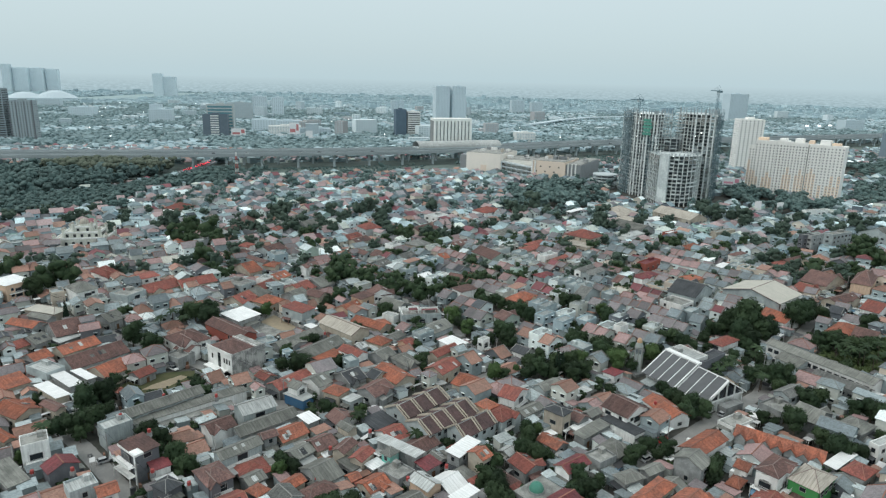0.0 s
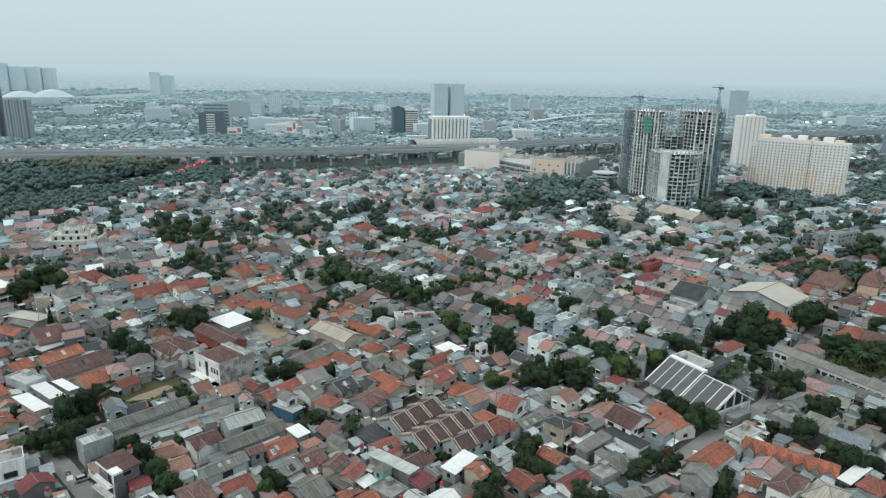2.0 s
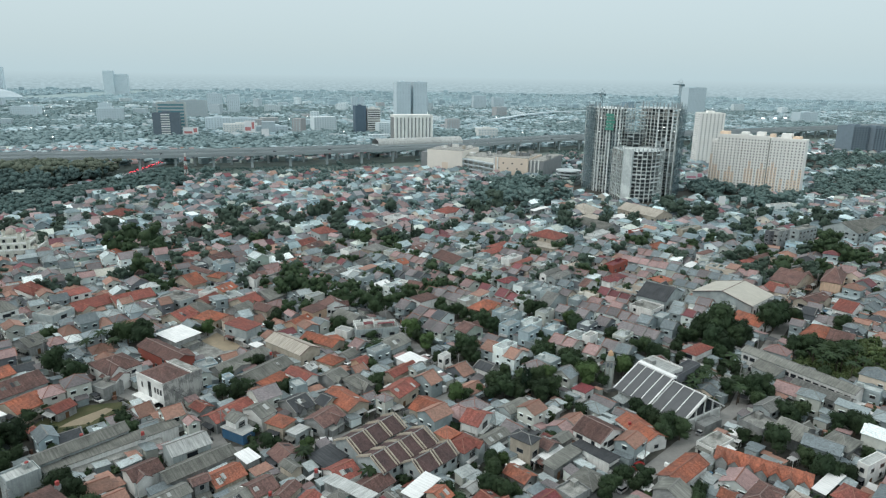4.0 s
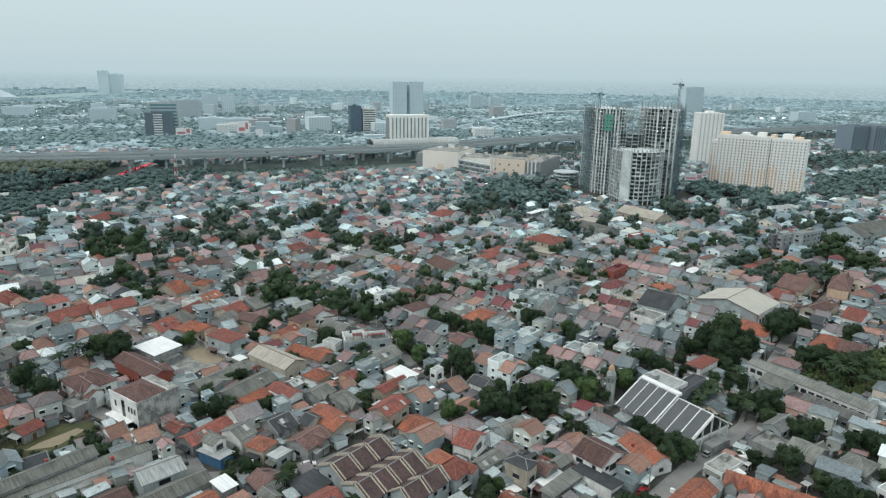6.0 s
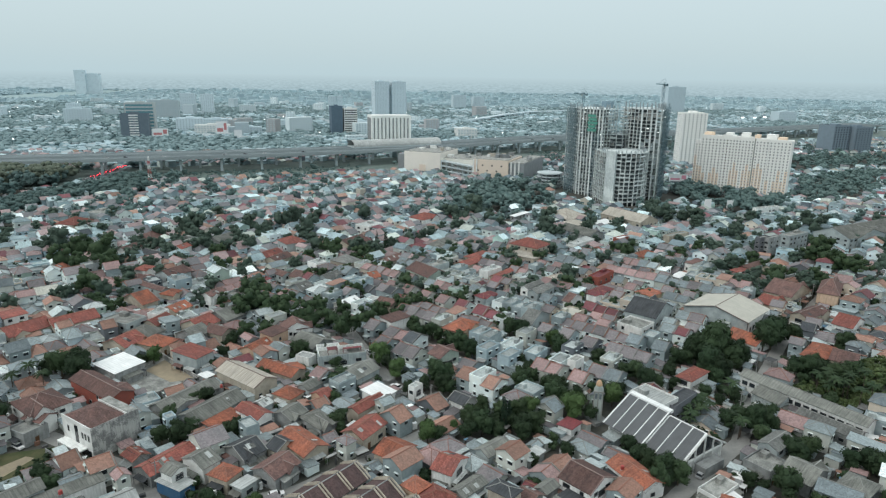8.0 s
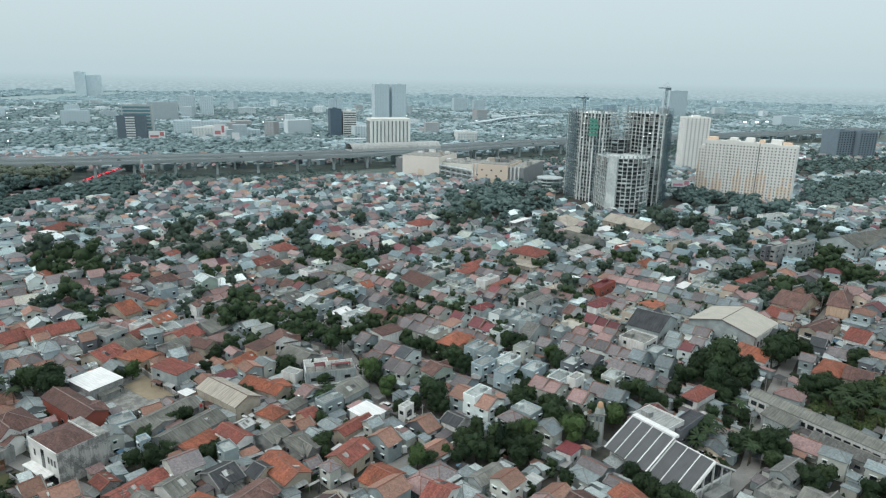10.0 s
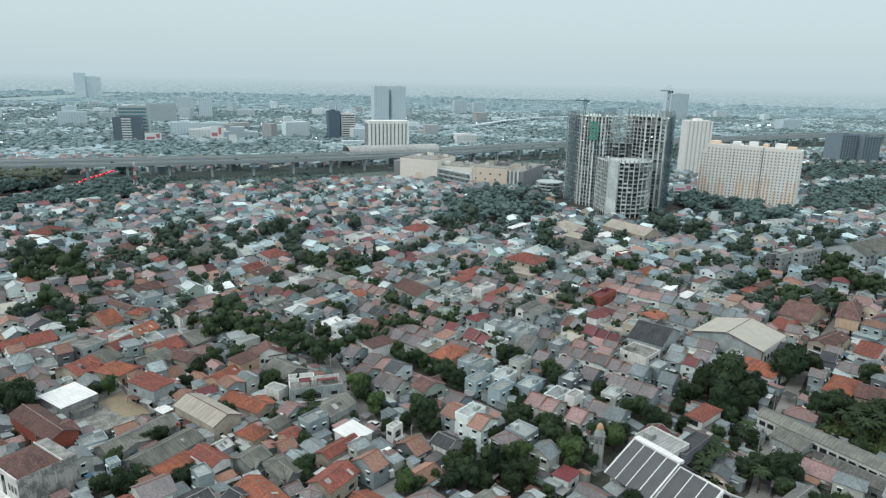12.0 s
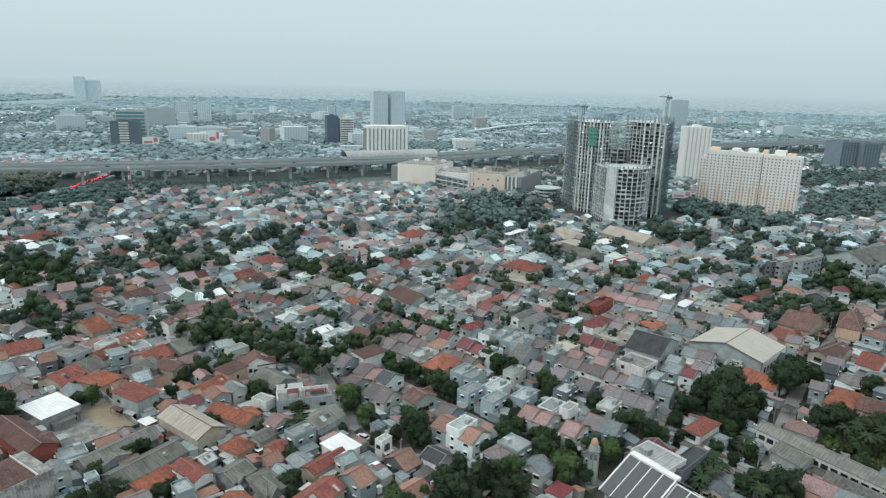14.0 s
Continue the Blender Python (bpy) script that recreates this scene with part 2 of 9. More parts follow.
class Shape:
    """Gathers boxes, prisms and sheets into one mesh."""

    def __init__(self):
        self.v, self.f, self.s = [], [], []

    def add(self, verts, faces, slot=0):
        o = len(self.v)
        self.v += [tuple(p) for p in verts]
        self.f += [tuple(i + o for i in q) for q in faces]
        self.s += [slot] * len(faces)
        return self

    def box(self, x0, y0, z0, x1, y1, z1, slot=0, yaw=0.0, at=(0, 0)):
        c, s = math.cos(radians(yaw)), math.sin(radians(yaw))
        p = [(at[0] + x * c - y * s, at[1] + x * s + y * c, z) for z in (z0, z1) for x, y in ((x0, y0), (x1, y0), (x1, y1), (x0, y1))]
        return self.add(p, [(3, 2, 1, 0), (4, 5, 6, 7), (0, 1, 5, 4), (1, 2, 6, 5), (2, 3, 7, 6), (3, 0, 4, 7)], slot)

    def prism(self, outline, z0, z1, slot=0):
        n = len(outline)
        p = [(*q, z0) for q in outline] + [(*q, z1) for q in outline]
        f = [tuple(range(n - 1, -1, -1)), tuple(range(n, 2 * n))] + [(i, (i + 1) % n, (i + 1) % n + n, i + n) for i in range(n)]
        return self.add(p, f, slot)

    def tube(self, a, b, r0, r1, n=8, slot=0):
        a, b = Vector(a), Vector(b)
        q = (b - a).to_track_quat("Z", "Y")
        ring = [Vector((math.cos(6.28319 * i / n), math.sin(6.28319 * i / n), 0)) for i in range(n)]
        p = [a + q @ (r0 * v) for v in ring] + [b + q @ (r1 * v) for v in ring]
        return self.add(p, [tuple(range(n - 1, -1, -1)), tuple(range(n, 2 * n))] + [(i, (i + 1) % n, (i + 1) % n + n, i + n) for i in range(n)], slot)

    def done(self, name, mats):
        return mesh(name, self.v, self.f, mats, self.s)


# ---- what ground is taken ----
GX, GY, GN = -800, 10, 1800
taken = np.zeros((GN, GN), bool)


def cells(x, y):
    return np.clip(((np.asarray(x) - GX)).astype(int), 0, GN - 1), np.clip((np.asarray(y) - GY).astype(int), 0, GN - 1)


def footprint(x, y, w, d, yaw, n=7):
    c, s = math.cos(radians(yaw)), math.sin(radians(yaw))
    u, v = np.meshgrid(np.linspace(-w / 2, w / 2, max(n, int(w) + 2)), np.linspace(-d / 2, d / 2, max(n, int(d) + 2)))
    return cells(x + u * c - v * s, y + u * s + v * c)


def take(x, y, w, d, yaw=0):
    taken[footprint(x, y, w, d, yaw)] = True


def is_free(x, y, w, d, yaw, share=0.12):
    return taken[footprint(x, y, w, d, yaw)].mean() <= share


def inside(px, py, poly):
    hit = False
    for (x0, y0), (x1, y1) in zip(poly, poly[1:] + poly[:1]):
        if (y0 > py) != (y1 > py) and px < (x1 - x0) * (py - y0) / (y1 - y0) + x0:
            hit = not hit
    return hit


def take_poly(poly):
    xs, ys = [p[0] for p in poly], [p[1] for p in poly]
    for x in range(int(min(xs)), int(max(xs)) + 1):
        for y in range(int(min(ys)), int(max(ys)) + 1):
            if inside(x + 0.5, y + 0.5, poly):
                taken[cells(x, y)] = True


# ---- ground ----
g = Shape()
R = 4900
g.add([(R * math.cos(a * math.pi / 24), R * math.sin(a * math.pi / 24), 0) for a in range(48)], [tuple(range(48))])
tagged(new("ground", g.done("ground", GROUND)), "grey-brown packed earth and paving between dense houses", "ground", kind="structure")


def street(points, width, material=ROAD, name="road", label="narrow worn grey concrete street between houses", z=0.06):
    s = Shape()
    for (x0, y0), (x1, y1) in zip(points, points[1:]):
        L, a = math.hypot(x1 - x0, y1 - y0), math.degrees(math.atan2(y1 - y0, x1 - x0))
        s.box(-width / 2, -width / 2, -0.1, L + width / 2, width / 2, z, 0, a, (x0, y0))
        take((x0 + x1) / 2, (y0 + y1) / 2, L + width, width + 1.0, a)
        z += 0.012
    return tagged(new(name, s.done(name, material)), label, "road", kind="structure")


# ---- houses ----
RNG = random.Random(7)
MORTAR = surface("pale_ridge_mortar", (0.25, 0.19, 0.17), (0.17, 0.13, 0.12), vary=0.2, grain=2)
CAP_RED = surface("clay_ridge_tile", (0.31, 0.15, 0.11), (0.22, 0.11, 0.085), vary=0.2, grain=2)
CAP_GREY = surface("cement_ridge_tile", (0.27, 0.275, 0.26), (0.19, 0.19, 0.18), vary=0.2, grain=2)
ROOFS = {"orange": TILE_ORANGE, "red": TILE_RED, "brown": TILE_BROWN, "maroon": TILE_MAROON, "grey": TILE_GREY, "sheet": SHEET_GREY, "pale": SHEET_PALE, "white": SHEET_WHITE, "dark": SHEET_DARK, "slab": SLAB, "tan": SHEET_TAN, "cream": SHEET_CREAM}
CAPS = {"orange": CAP_RED, "red": CAP_RED, "maroon": CAP_RED, "sheet": CAP_GREY, "pale": CAP_GREY, "white": SHEET_WHITE, "dark": CAP_GREY, "grey": CAP_GREY}
WALLS = {"white": WALL_WHITE, "cream": WALL_CREAM, "grey": WALL_GREY, "blue": WALL_BLUE, "green": WALL_GREEN, "peach": WALL_PEACH, "charcoal": WALL_DARK, "teal": WALL_TEAL, "azure": WALL_AZURE, "lime": WALL_LIME, "scarlet": WALL_SCARLET}
ROOF_WORDS = {"orange": "orange terracotta tile", "red": "weathered red tile", "brown": "brown tile", "maroon": "maroon tile", "grey": "grey concrete tile", "sheet": "old grey sheet", "pale": "pale tin sheet", "white": "white sheet", "dark": "dark sheet", "slab": "flat concrete", "tan": "pale tan sheet", "cream": "cream tile"}
window_cache = {}


def window_mesh(w, h, frame_mat=None, pane=None):
    """A frame with a set-back pane, one connected piece, standing on its sill line."""
    key = (round(w, 1), round(h, 1), (frame_mat or FRAME_WHITE).name, (pane or GLASS).name)
    if key not in window_cache:
        w, h = key[:2]
        b = 0.09
        o = [(-w / 2 - b, 0), (w / 2 + b, 0), (w / 2 + b, h), (-w / 2 - b, h)]
        n = [(-w / 2, b), (w / 2, b), (w / 2, h - b), (-w / 2, h - b)]
        v = [(x, 0.03, z) for x, z in o] + [(x, -0.07, z) for x, z in o] + [(x, -0.07, z) for x, z in n] + [(x, -0.01, z) for x, z in n]
        f = [(k, (k + 1) % 4, 4 + (k + 1) % 4, 4 + k) for k in range(4)] + [(4 + k, 4 + (k + 1) % 4, 8 + (k + 1) % 4, 8 + k) for k in range(4)] + [(8 + k, 8 + (k + 1) % 4, 12 + (k + 1) % 4, 12 + k) for k in range(4)] + [(12, 13, 14, 15)]
        window_cache[key] = mesh("window", v, f, [frame_mat or FRAME_WHITE, pane or GLASS], [0] * 12 + [1])
    return window_cache[key]


def roof_parts(w, d, h, kind, rise, over, verge=True):
    """Walls up to the roof, and the roof as a thick shell. The ridge runs along x."""
    hw, hd, W, D = w / 2, d / 2, w / 2 + over, d / 2 + over
    wall, roof, cap = Shape(), Shape(), Shape()
    t = 0.14
    drop = rise * over / hd if kind in ("gable", "hip") else 0
    if kind == "gable":
        p = [(-hw, -hd, 0), (hw, -hd, 0), (hw, hd, 0), (-hw, hd, 0), (-hw, -hd, h), (hw, -hd, h), (hw, hd, h), (-hw, hd, h), (-hw, 0, h + rise), (hw, 0, h + rise)]
        wall.add(p, [(0, 1, 5, 4), (1, 2, 6, 9, 5), (2, 3, 7, 6), (3, 0, 4, 8, 7)])
        for s in (-1, 1):
            q = [(-W, s * D, h - drop), (W, s * D, h - drop), (W, 0, h + rise), (-W, 0, h + rise)]
            q += [(x, y, z + t) for x, y, z in q]
            f = [(3, 2, 1, 0), (4, 5, 6, 7), (0, 1, 5, 4), (1, 2, 6, 5), (3, 0, 4, 7)]
            roof.add(q, f if s < 0 else [tuple(reversed(i)) for i in f])
        cap.box(-W - 0.02, -0.15, h + rise + t - 0.06, W + 0.02, 0.15, h + rise + t + 0.07)
        for sx in (-1, 1) if verge else ():
            for s in (-1, 1):
                # verge boards down both slopes of each gable
                q = [(sx * (W + 0.04) - 0.13, s * (D + 0.03), h - drop + t - 0.2), (sx * (W + 0.04) + 0.13, s * (D + 0.03), h - drop + t - 0.2), (sx * (W + 0.04) + 0.13, s * 0.2, h + rise + t - 0.22), (sx * (W + 0.04) - 0.13, s * 0.2, h + rise + t - 0.22)]
                q += [(a_, b_, c_ + 0.28) for a_, b_, c_ in q]
                f = [(4, 5, 6, 7), (0, 1, 5, 4), (1, 2, 6, 5), (3, 0, 4, 7)]
                cap.add(q, f if s < 0 else [tuple(reversed(i)) for i in f])
    elif kind == "hip":
        r = max(hw - hd, 0.3)
        wall.box(-hw, -hd, 0, hw, hd, h)
        lo = [(-W, -D), (W, -D), (W, D), (-W, D)]
        q = [(x, y, h - drop) for x, y in lo] + [(x, y, h - drop + t) for x, y in lo] + [(-r, 0, h + rise + t), (r, 0, h + rise + t)]
        roof.add(q, [(3, 2, 1, 0), (0, 1, 5, 4), (1, 2, 6, 5), (2, 3, 7, 6), (3, 0, 4, 7), (4, 5, 9, 8), (5, 6, 9), (6, 7, 8, 9), (7, 4, 8)])
        top = h + rise + t
        cap.tube((-r, 0, top), (r, 0, top), 0.13, 0.13, 5)
        for sx in (-1, 1):
            for sy in (-1, 1):
                cap.tube((sx * r, 0, top), (sx * W, sy * D, h - drop + t), 0.11, 0.10, 5)
    elif kind == "shed":
        p = [(-hw, -hd, 0), (hw, -hd, 0), (hw, hd, 0), (-hw, hd, 0), (-hw, -hd, h), (hw, -hd, h), (hw, hd, h + rise), (-hw, hd, h + rise)]
        wall.add(p, [(0, 1, 5, 4), (1, 2, 6, 5), (2, 3, 7, 6), (3, 0, 4, 7)])
        k = rise / d * over
        q = [(-W, -D, h - k), (W, -D, h - k), (W, D, h + rise + k), (-W, D, h + rise + k)]
        q += [(x, y, z + t) for x, y, z in q]
        roof.add(q, [(3, 2, 1, 0), (4, 5, 6, 7), (0, 1, 5, 4), (1, 2, 6, 5), (2, 3, 7, 6), (3, 0, 4, 7)])
    else:
        wall.box(-hw, -hd, 0, hw, hd, h)
        for x0, y0, x1, y1 in ((-hw, -hd, hw, -hd + 0.2), (-hw, hd - 0.2, hw, hd), (-hw, -hd + 0.2, -hw + 0.2, hd - 0.2), (hw - 0.2, -hd + 0.2, hw, hd - 0.2)):
            wall.box(x0, y0, h, x1, y1, h + 0.7)
        roof.box(-hw + 0.2, -hd + 0.2, h, hw - 0.2, hd - 0.2, h + 0.12)
        if min(w, d) > 5:
            roof.box(hw * 0.25, hd * 0.1, h + 0.12, hw * 0.75, hd * 0.6, h + 1.6)
    return wall, roof, cap


def canopy_mesh(bay, mat):
    """A thin sloping sheet over an opening, on two slim posts; the wall is at y = 0."""
    key = ("canopy", round(bay, 0), mat.name)
    if key not in window_cache:
        b = round(bay, 0) / 2 + 0.25
        q = [(-b, -1.7, 0.05), (b, -1.7, 0.05), (b, 0.03, 0.42), (-b, 0.03, 0.42)]
        sh = Shape().add(q + [(x_, y_, z_ + 0.06) for x_, y_, z_ in q], [(3, 2, 1, 0), (4, 5, 6, 7), (0, 1, 5, 4), (1, 2, 6, 5), (2, 3, 7, 6), (3, 0, 4, 7)])
        for sx in (-b + 0.1, b - 0.1):
            sh.box(sx - 0.05, -1.62, -2.15, sx + 0.05, -1.52, 0.07)
        window_cache[key] = sh.done("canopy", mat)
    return window_cache[key]


def house(x, y, w, d, h, yaw, kind="gable", roof="brown", wall="grey", rise=None, label="", group="", windows=True, over=0.5, occupy=True, name="house", annex=None, annex_roof="sheet"):
    """A house: w along the ridge, d across it, eaves at h."""
    if annex is None and group == "" and d > 5 and RNG.random() < 0.5 and name == "house":
        annex, annex_roof = (RNG.uniform(0.4, 0.85) * w, RNG.uniform(1.2, 2.2), RNG.uniform(2.3, 2.8)), RNG.choice(("sheet", "sheet", "pale", "white", "slab"))
    if group == "" and name == "house" and min(w, d) > 3.5:
        # the sizes of single houses are those of their roofs
        w, d, over = w - 0.9, d - 0.9, 0.45
    rise = (0.22 * d if kind in ("gable", "hip") else 0.06 * d) if rise is None else rise
    ws, rs, cs = roof_parts(w, d, h, kind, rise, over, RNG.random() < 0.3)
    ob = thing(name, x, y, 0, yaw)
    child("wall", ws.done("wall", WALLS[wall]), ob)
    child("roof", rs.done("roof", ROOFS[roof]), ob)
    if cs.v:
        child("ridge_cap", cs.done("ridge_cap", CAPS.get(roof, MORTAR)), ob)
    if kind in ("gable", "hip") and name == "house" and d > 5.5 and w > 6 and RNG.random() < 0.45:
        # a lower cross wing breaks the front slope
        wl_, ww_ = d / 2 + RNG.uniform(0.6, 1.6), RNG.uniform(0.35, 0.5) * w
        u = RNG.choice((-1, 1)) * (w - ww_) / 2 * RNG.uniform(0.5, 0.95)
        xs, xr, xc = roof_parts(wl_, ww_, h - 0.25, "gable", rise * RNG.uniform(0.6, 0.85), 0.35, False)
        at = pose(u, -wl_ / 2, 0, 0, 0, 90)
        wing = child("wing_wall", xs.done("wing_wall", WALLS[wall]), ob, at)
        child("wing_roof", xr.done("wing_roof", ROOFS[roof]), wing)
        child("wing_ridge", xc.done("wing_ridge", CAPS.get(roof, MORTAR)), wing)
    if kind == "gable" and RNG.random() < 0.5 and d > 4:
        for _ in range(RNG.randint(1, 3)):
            pw, u = RNG.uniform(0.8, 1.6), RNG.uniform(-0.35, 0.35) * w
            v0 = RNG.uniform(0.15, 0.5) * d / 2
            v1 = min(d / 2, v0 + RNG.uniform(1.0, 2.2))
            q = [(u - pw / 2, -v1, h + rise * (1 - 2 * v1 / d) + 0.15), (u + pw / 2, -v1, h + rise * (1 - 2 * v1 / d) + 0.15), (u + pw / 2, -v0, h + rise * (1 - 2 * v0 / d) + 0.15), (u - pw / 2, -v0, h + rise * (1 - 2 * v0 / d) + 0.15)]
            q += [(a_, b_, c_ + 0.05) for a_, b_, c_ in q]
            child("patch_sheet", Shape().add(q, [(4, 5, 6, 7), (0, 1, 5, 4), (1, 2, 6, 5), (2, 3, 7, 6), (3, 0, 4, 7)]).done("patch_sheet", (SHEET_PALE if RNG.random() < 0.4 else ROOFS[RNG.choice(("sheet", "dark", "grey"))])), ob)
    if annex:
        ax, ad, ah = annex
        an = Shape().box(-ax / 2, -ad, 0, ax / 2, 0, ah - 0.25)
        child("annex_wall", an.done("annex_wall", WALLS[wall]), ob, pose(0, -d / 2, 0))
        o = over
        sl = Shape()
        q = [(-ax / 2 - 0.3, -ad - o, ah - 0.3), (ax / 2 + 0.3, -ad - o, ah - 0.3), (ax / 2 + 0.3, 0.0, ah + 0.2), (-ax / 2 - 0.3, 0.0, ah + 0.2)]
        sl.add(q + [(x_, y_, z_ + 0.08) for x_, y_, z_ in q], [(3, 2, 1, 0), (4, 5, 6, 7), (0, 1, 5, 4), (1, 2, 6, 5), (2, 3, 7, 6), (3, 0, 4, 7)])
        child("annex_roof", sl.done("annex_roof", ROOFS[annex_roof]), ob, pose(0, -d / 2 - 0.02, 0))
    if windows:
        floors = max(1, int(h / 2.9))
        c, s = math.cos(radians(yaw)), math.sin(radians(yaw))
        for nx, ny, half, run, ry in ((0, -1, d / 2, w, 0), (0, 1, d / 2, w, 180), (1, 0, w / 2, d, 90), (-1, 0, w / 2, d, -90)):
            # only the walls that face the camera get windows
            gx, gy = nx * c - ny * s, nx * s + ny * c
            if gx * (40 - x) + gy * (20 - y) < 0.25 * math.hypot(40 - x, 20 - y):
                continue
            count = max(1, int(run / 4.4))
            for k in range(count):
                for fl in range(floors):
                    off = (k + 0.5) * run / count - run / 2
                    if fl == 0 and k == 0 and (nx, ny) == (0, -1):
                        dm = door_mesh()
                        child("door", dm, ob, pose(off, -half - 0.03, 0))
                        continue
                    px, py = (off, ny * (half + 0.03)) if ny else (nx * (half + 0.03), off)
                    if RNG.random() < 0.2:
                        continue
                    if fl == 0 and RNG.random() < 0.55:
                        # wide shop or porch opening under a sheet canopy, its shade a dark pane
                        bay = min(run / count * 0.85, 4.2)
                        op = child("porch_opening", window_mesh(bay * 0.9, 2.1), ob, pose(px, py, 0.05, 0, 0, ry))
                        child("canopy", canopy_mesh(bay, RNG.choice((SHEET_GREY, SHEET_GREY, SHEET_GREY, SHEET_PALE, SHEET_DARK, SHEET_DARK, TILE_BROWN))), op, pose(0, 0, 2.1))
                        continue
                    child("window", window_mesh(*RNG.choice(((1.5, 1.3), (2.1, 1.4), (1.1, 1.5)))), ob, pose(px, py, fl * 2.9 + 0.95, 0, 0, ry))
    if windows and h > 5 and group == "" and y < 330 and RNG.random() < 0.45:
        faces = [(gx_ * (40 - x) + gy_ * (20 - y), half, run, ry) for gx_, gy_, half, run, ry in ((s, -c, d / 2, w, 0), (-c, -s, w / 2, d, -90), (c, s, w / 2, d, 90))]
        balcony(ob, *max(faces)[1:], h)
    if not label:
        label = f"{'tall ' if h > 8 else 'two-storey ' if h > 4.8 else 'low '}{wall} walled house with {ROOF_WORDS[roof]} roof"
    tagged(ob, label, "house", group)
    if occupy:
        take(x, y, w + 0.8, d + 0.8, yaw)
    return ob


RAIL_PALE = plain("pale_painted_rail", (0.52, 0.53, 0.52), 0.5)


def balcony(ob, half, run, ry, h, wide=0.8, reach=1.3):
    """A balcony with slab, rail and a shaded glazed opening for each upper storey of one face."""
    turn = Matrix.Rotation(radians(ry), 4, "Z")
    b = run * wide / 2
    for fl in range(1, max(2, int(h / 2.7))):
        z = fl * 2.8
        slab = child("balcony_slab", Shape().box(-b, -half - reach, z - 0.16, b, -half - 0.01, z).done("balcony_slab", WALL_WHITE), ob, turn)
        r = Shape().box(-b, -half - reach, z + 0.85, b, -half - reach + 0.07, z + 0.95)
        k = -b
        while k < b:
            r.box(k, -half - reach + 0.01, z, k + 0.06, -half - reach + 0.06, z + 0.85)
            k += 0.45
        child("balcony_rail", r.done("balcony_rail", RAIL_PALE), slab)
        if z + 2.2 < h + 0.1:
            child("balcony_door", window_mesh(min(3.0, run * 0.5), 2.1), ob, turn @ Matrix.Translation((0, -half - 0.04, z)))
    for sx in (-b + 0.12, b - 0.12):
        child("column", Shape().box(sx - 0.12, -half - reach, 0, sx + 0.12, -half - reach + 0.24, 2.64).done("column", WALL_WHITE), ob, turn)


def door_mesh():
    if "door" not in window_cache:
        window_cache["door"] = Shape().box(-0.5, -0.05, 0, 0.5, 0.02, 2.05).box(-0.58, -0.07, 0, -0.5, 0.02, 2.12).box(0.5, -0.07, 0, 0.58, 0.02, 2.12).box(-0.5, -0.07, 2.05, 0.5, 0.02, 2.12).done("door", WOOD_DOOR)
    return window_cache["door"]


# ---- trees ----
def leaf_cloud(rng, blobs, count, size, ruffle=0.8):
    """Many small tilted leaf cards scattered over overlapping lumps; (x, y, z, r) per lump."""
    total = sum(b[3] ** 2 for b in blobs)
    v, f = [], []
    for bx, by, bz, br in blobs:
        for _ in range(max(4, int(count * br * br / total))):
            a, u = rng.uniform(0, 6.283), rng.uniform(-0.55, 1)
            k = br * rng.uniform(0.72, 1.06)
            q = math.sqrt(1 - u * u)
            c = Vector((bx + k * q * math.cos(a), by + k * q * math.sin(a), bz + 0.85 * k * u))
            nrm = (Vector((q * math.cos(a), q * math.sin(a), u)) + Vector((rng.uniform(-ruffle, ruffle), rng.uniform(-ruffle, ruffle), rng.uniform(-0.4 * ruffle, 1.1 * ruffle)))).normalized()
            t1 = nrm.orthogonal().normalized()
            t1 = (Matrix.Rotation(rng.uniform(0, 6.28), 3, nrm) @ t1)
            t2 = nrm.cross(t1)
            w = size * rng.uniform(0.6, 1.3)
            o = len(v)
            v += [c - w * t1, c - 0.5 * w * t2 + 0.12 * w * nrm, c + w * t1, c + 0.5 * w * t2 - 0.05 * w * nrm]
            f.append((o, o + 1, o + 2, o + 3))
    return v, f


def lump_cloud(rng, blobs, fine=False):
    """Solid leafy clumps: uneven small shells, one for each lump of the crown."""
    v, f = [], []
    for bx, by, bz, br in blobs:
        o = len(v)
        spin = Matrix.Rotation(rng.uniform(0, 6.28), 3, "Z")
        for p in CLUMP_V[fine]:
            k = br * rng.uniform(0.62, 1.2)
            q = spin @ p
            v.append((bx + k * q.x, by + k * q.y, bz + 0.85 * k * q.z))
        f += [tuple(i + o for i in t) for t in CLUMP_F[fine]]
    return v, f


CLUMP_V, CLUMP_F = [], []
for level in (1, 2):
    shell = bmesh.new()
    bmesh.ops.create_icosphere(shell, subdivisions=level, radius=1.0)
    CLUMP_V.append([p.co.copy() for p in shell.verts])
    CLUMP_F.append([tuple(p.index for p in q.verts) for q in shell.faces])
    shell.free()


def crown_of(rng, blobs, leaves, size, ruffle, fine, core):
    """Clumps inside, single leaves standing off them."""
    v, f = lump_cloud(rng, [(x, y, z, r * core) for x, y, z, r in blobs], fine)
    v2, f2 = leaf_cloud(rng, blobs, leaves, size, ruffle) if leaves else ([], [])
    return v + [tuple(p) for p in v2], f + [tuple(i + len(v) for i in q) for q in f2]


def leafy_mesh(name, v, f, mat):
    me = mesh(name, v, f, mat)
    me.polygons.foreach_set("use_smooth", [True] * len(f))
    return me


def crown_blobs(rng, lumps):
    out = [(0, 0, 0.58, 0.36)]
    for _ in range(lumps):
        a, r = rng.uniform(0, 6.283), rng.uniform(0.12, 0.34)
        out.append((r * math.cos(a), r * math.sin(a), rng.uniform(0.30, 0.84), rng.uniform(0.15, 0.25)))
    return out


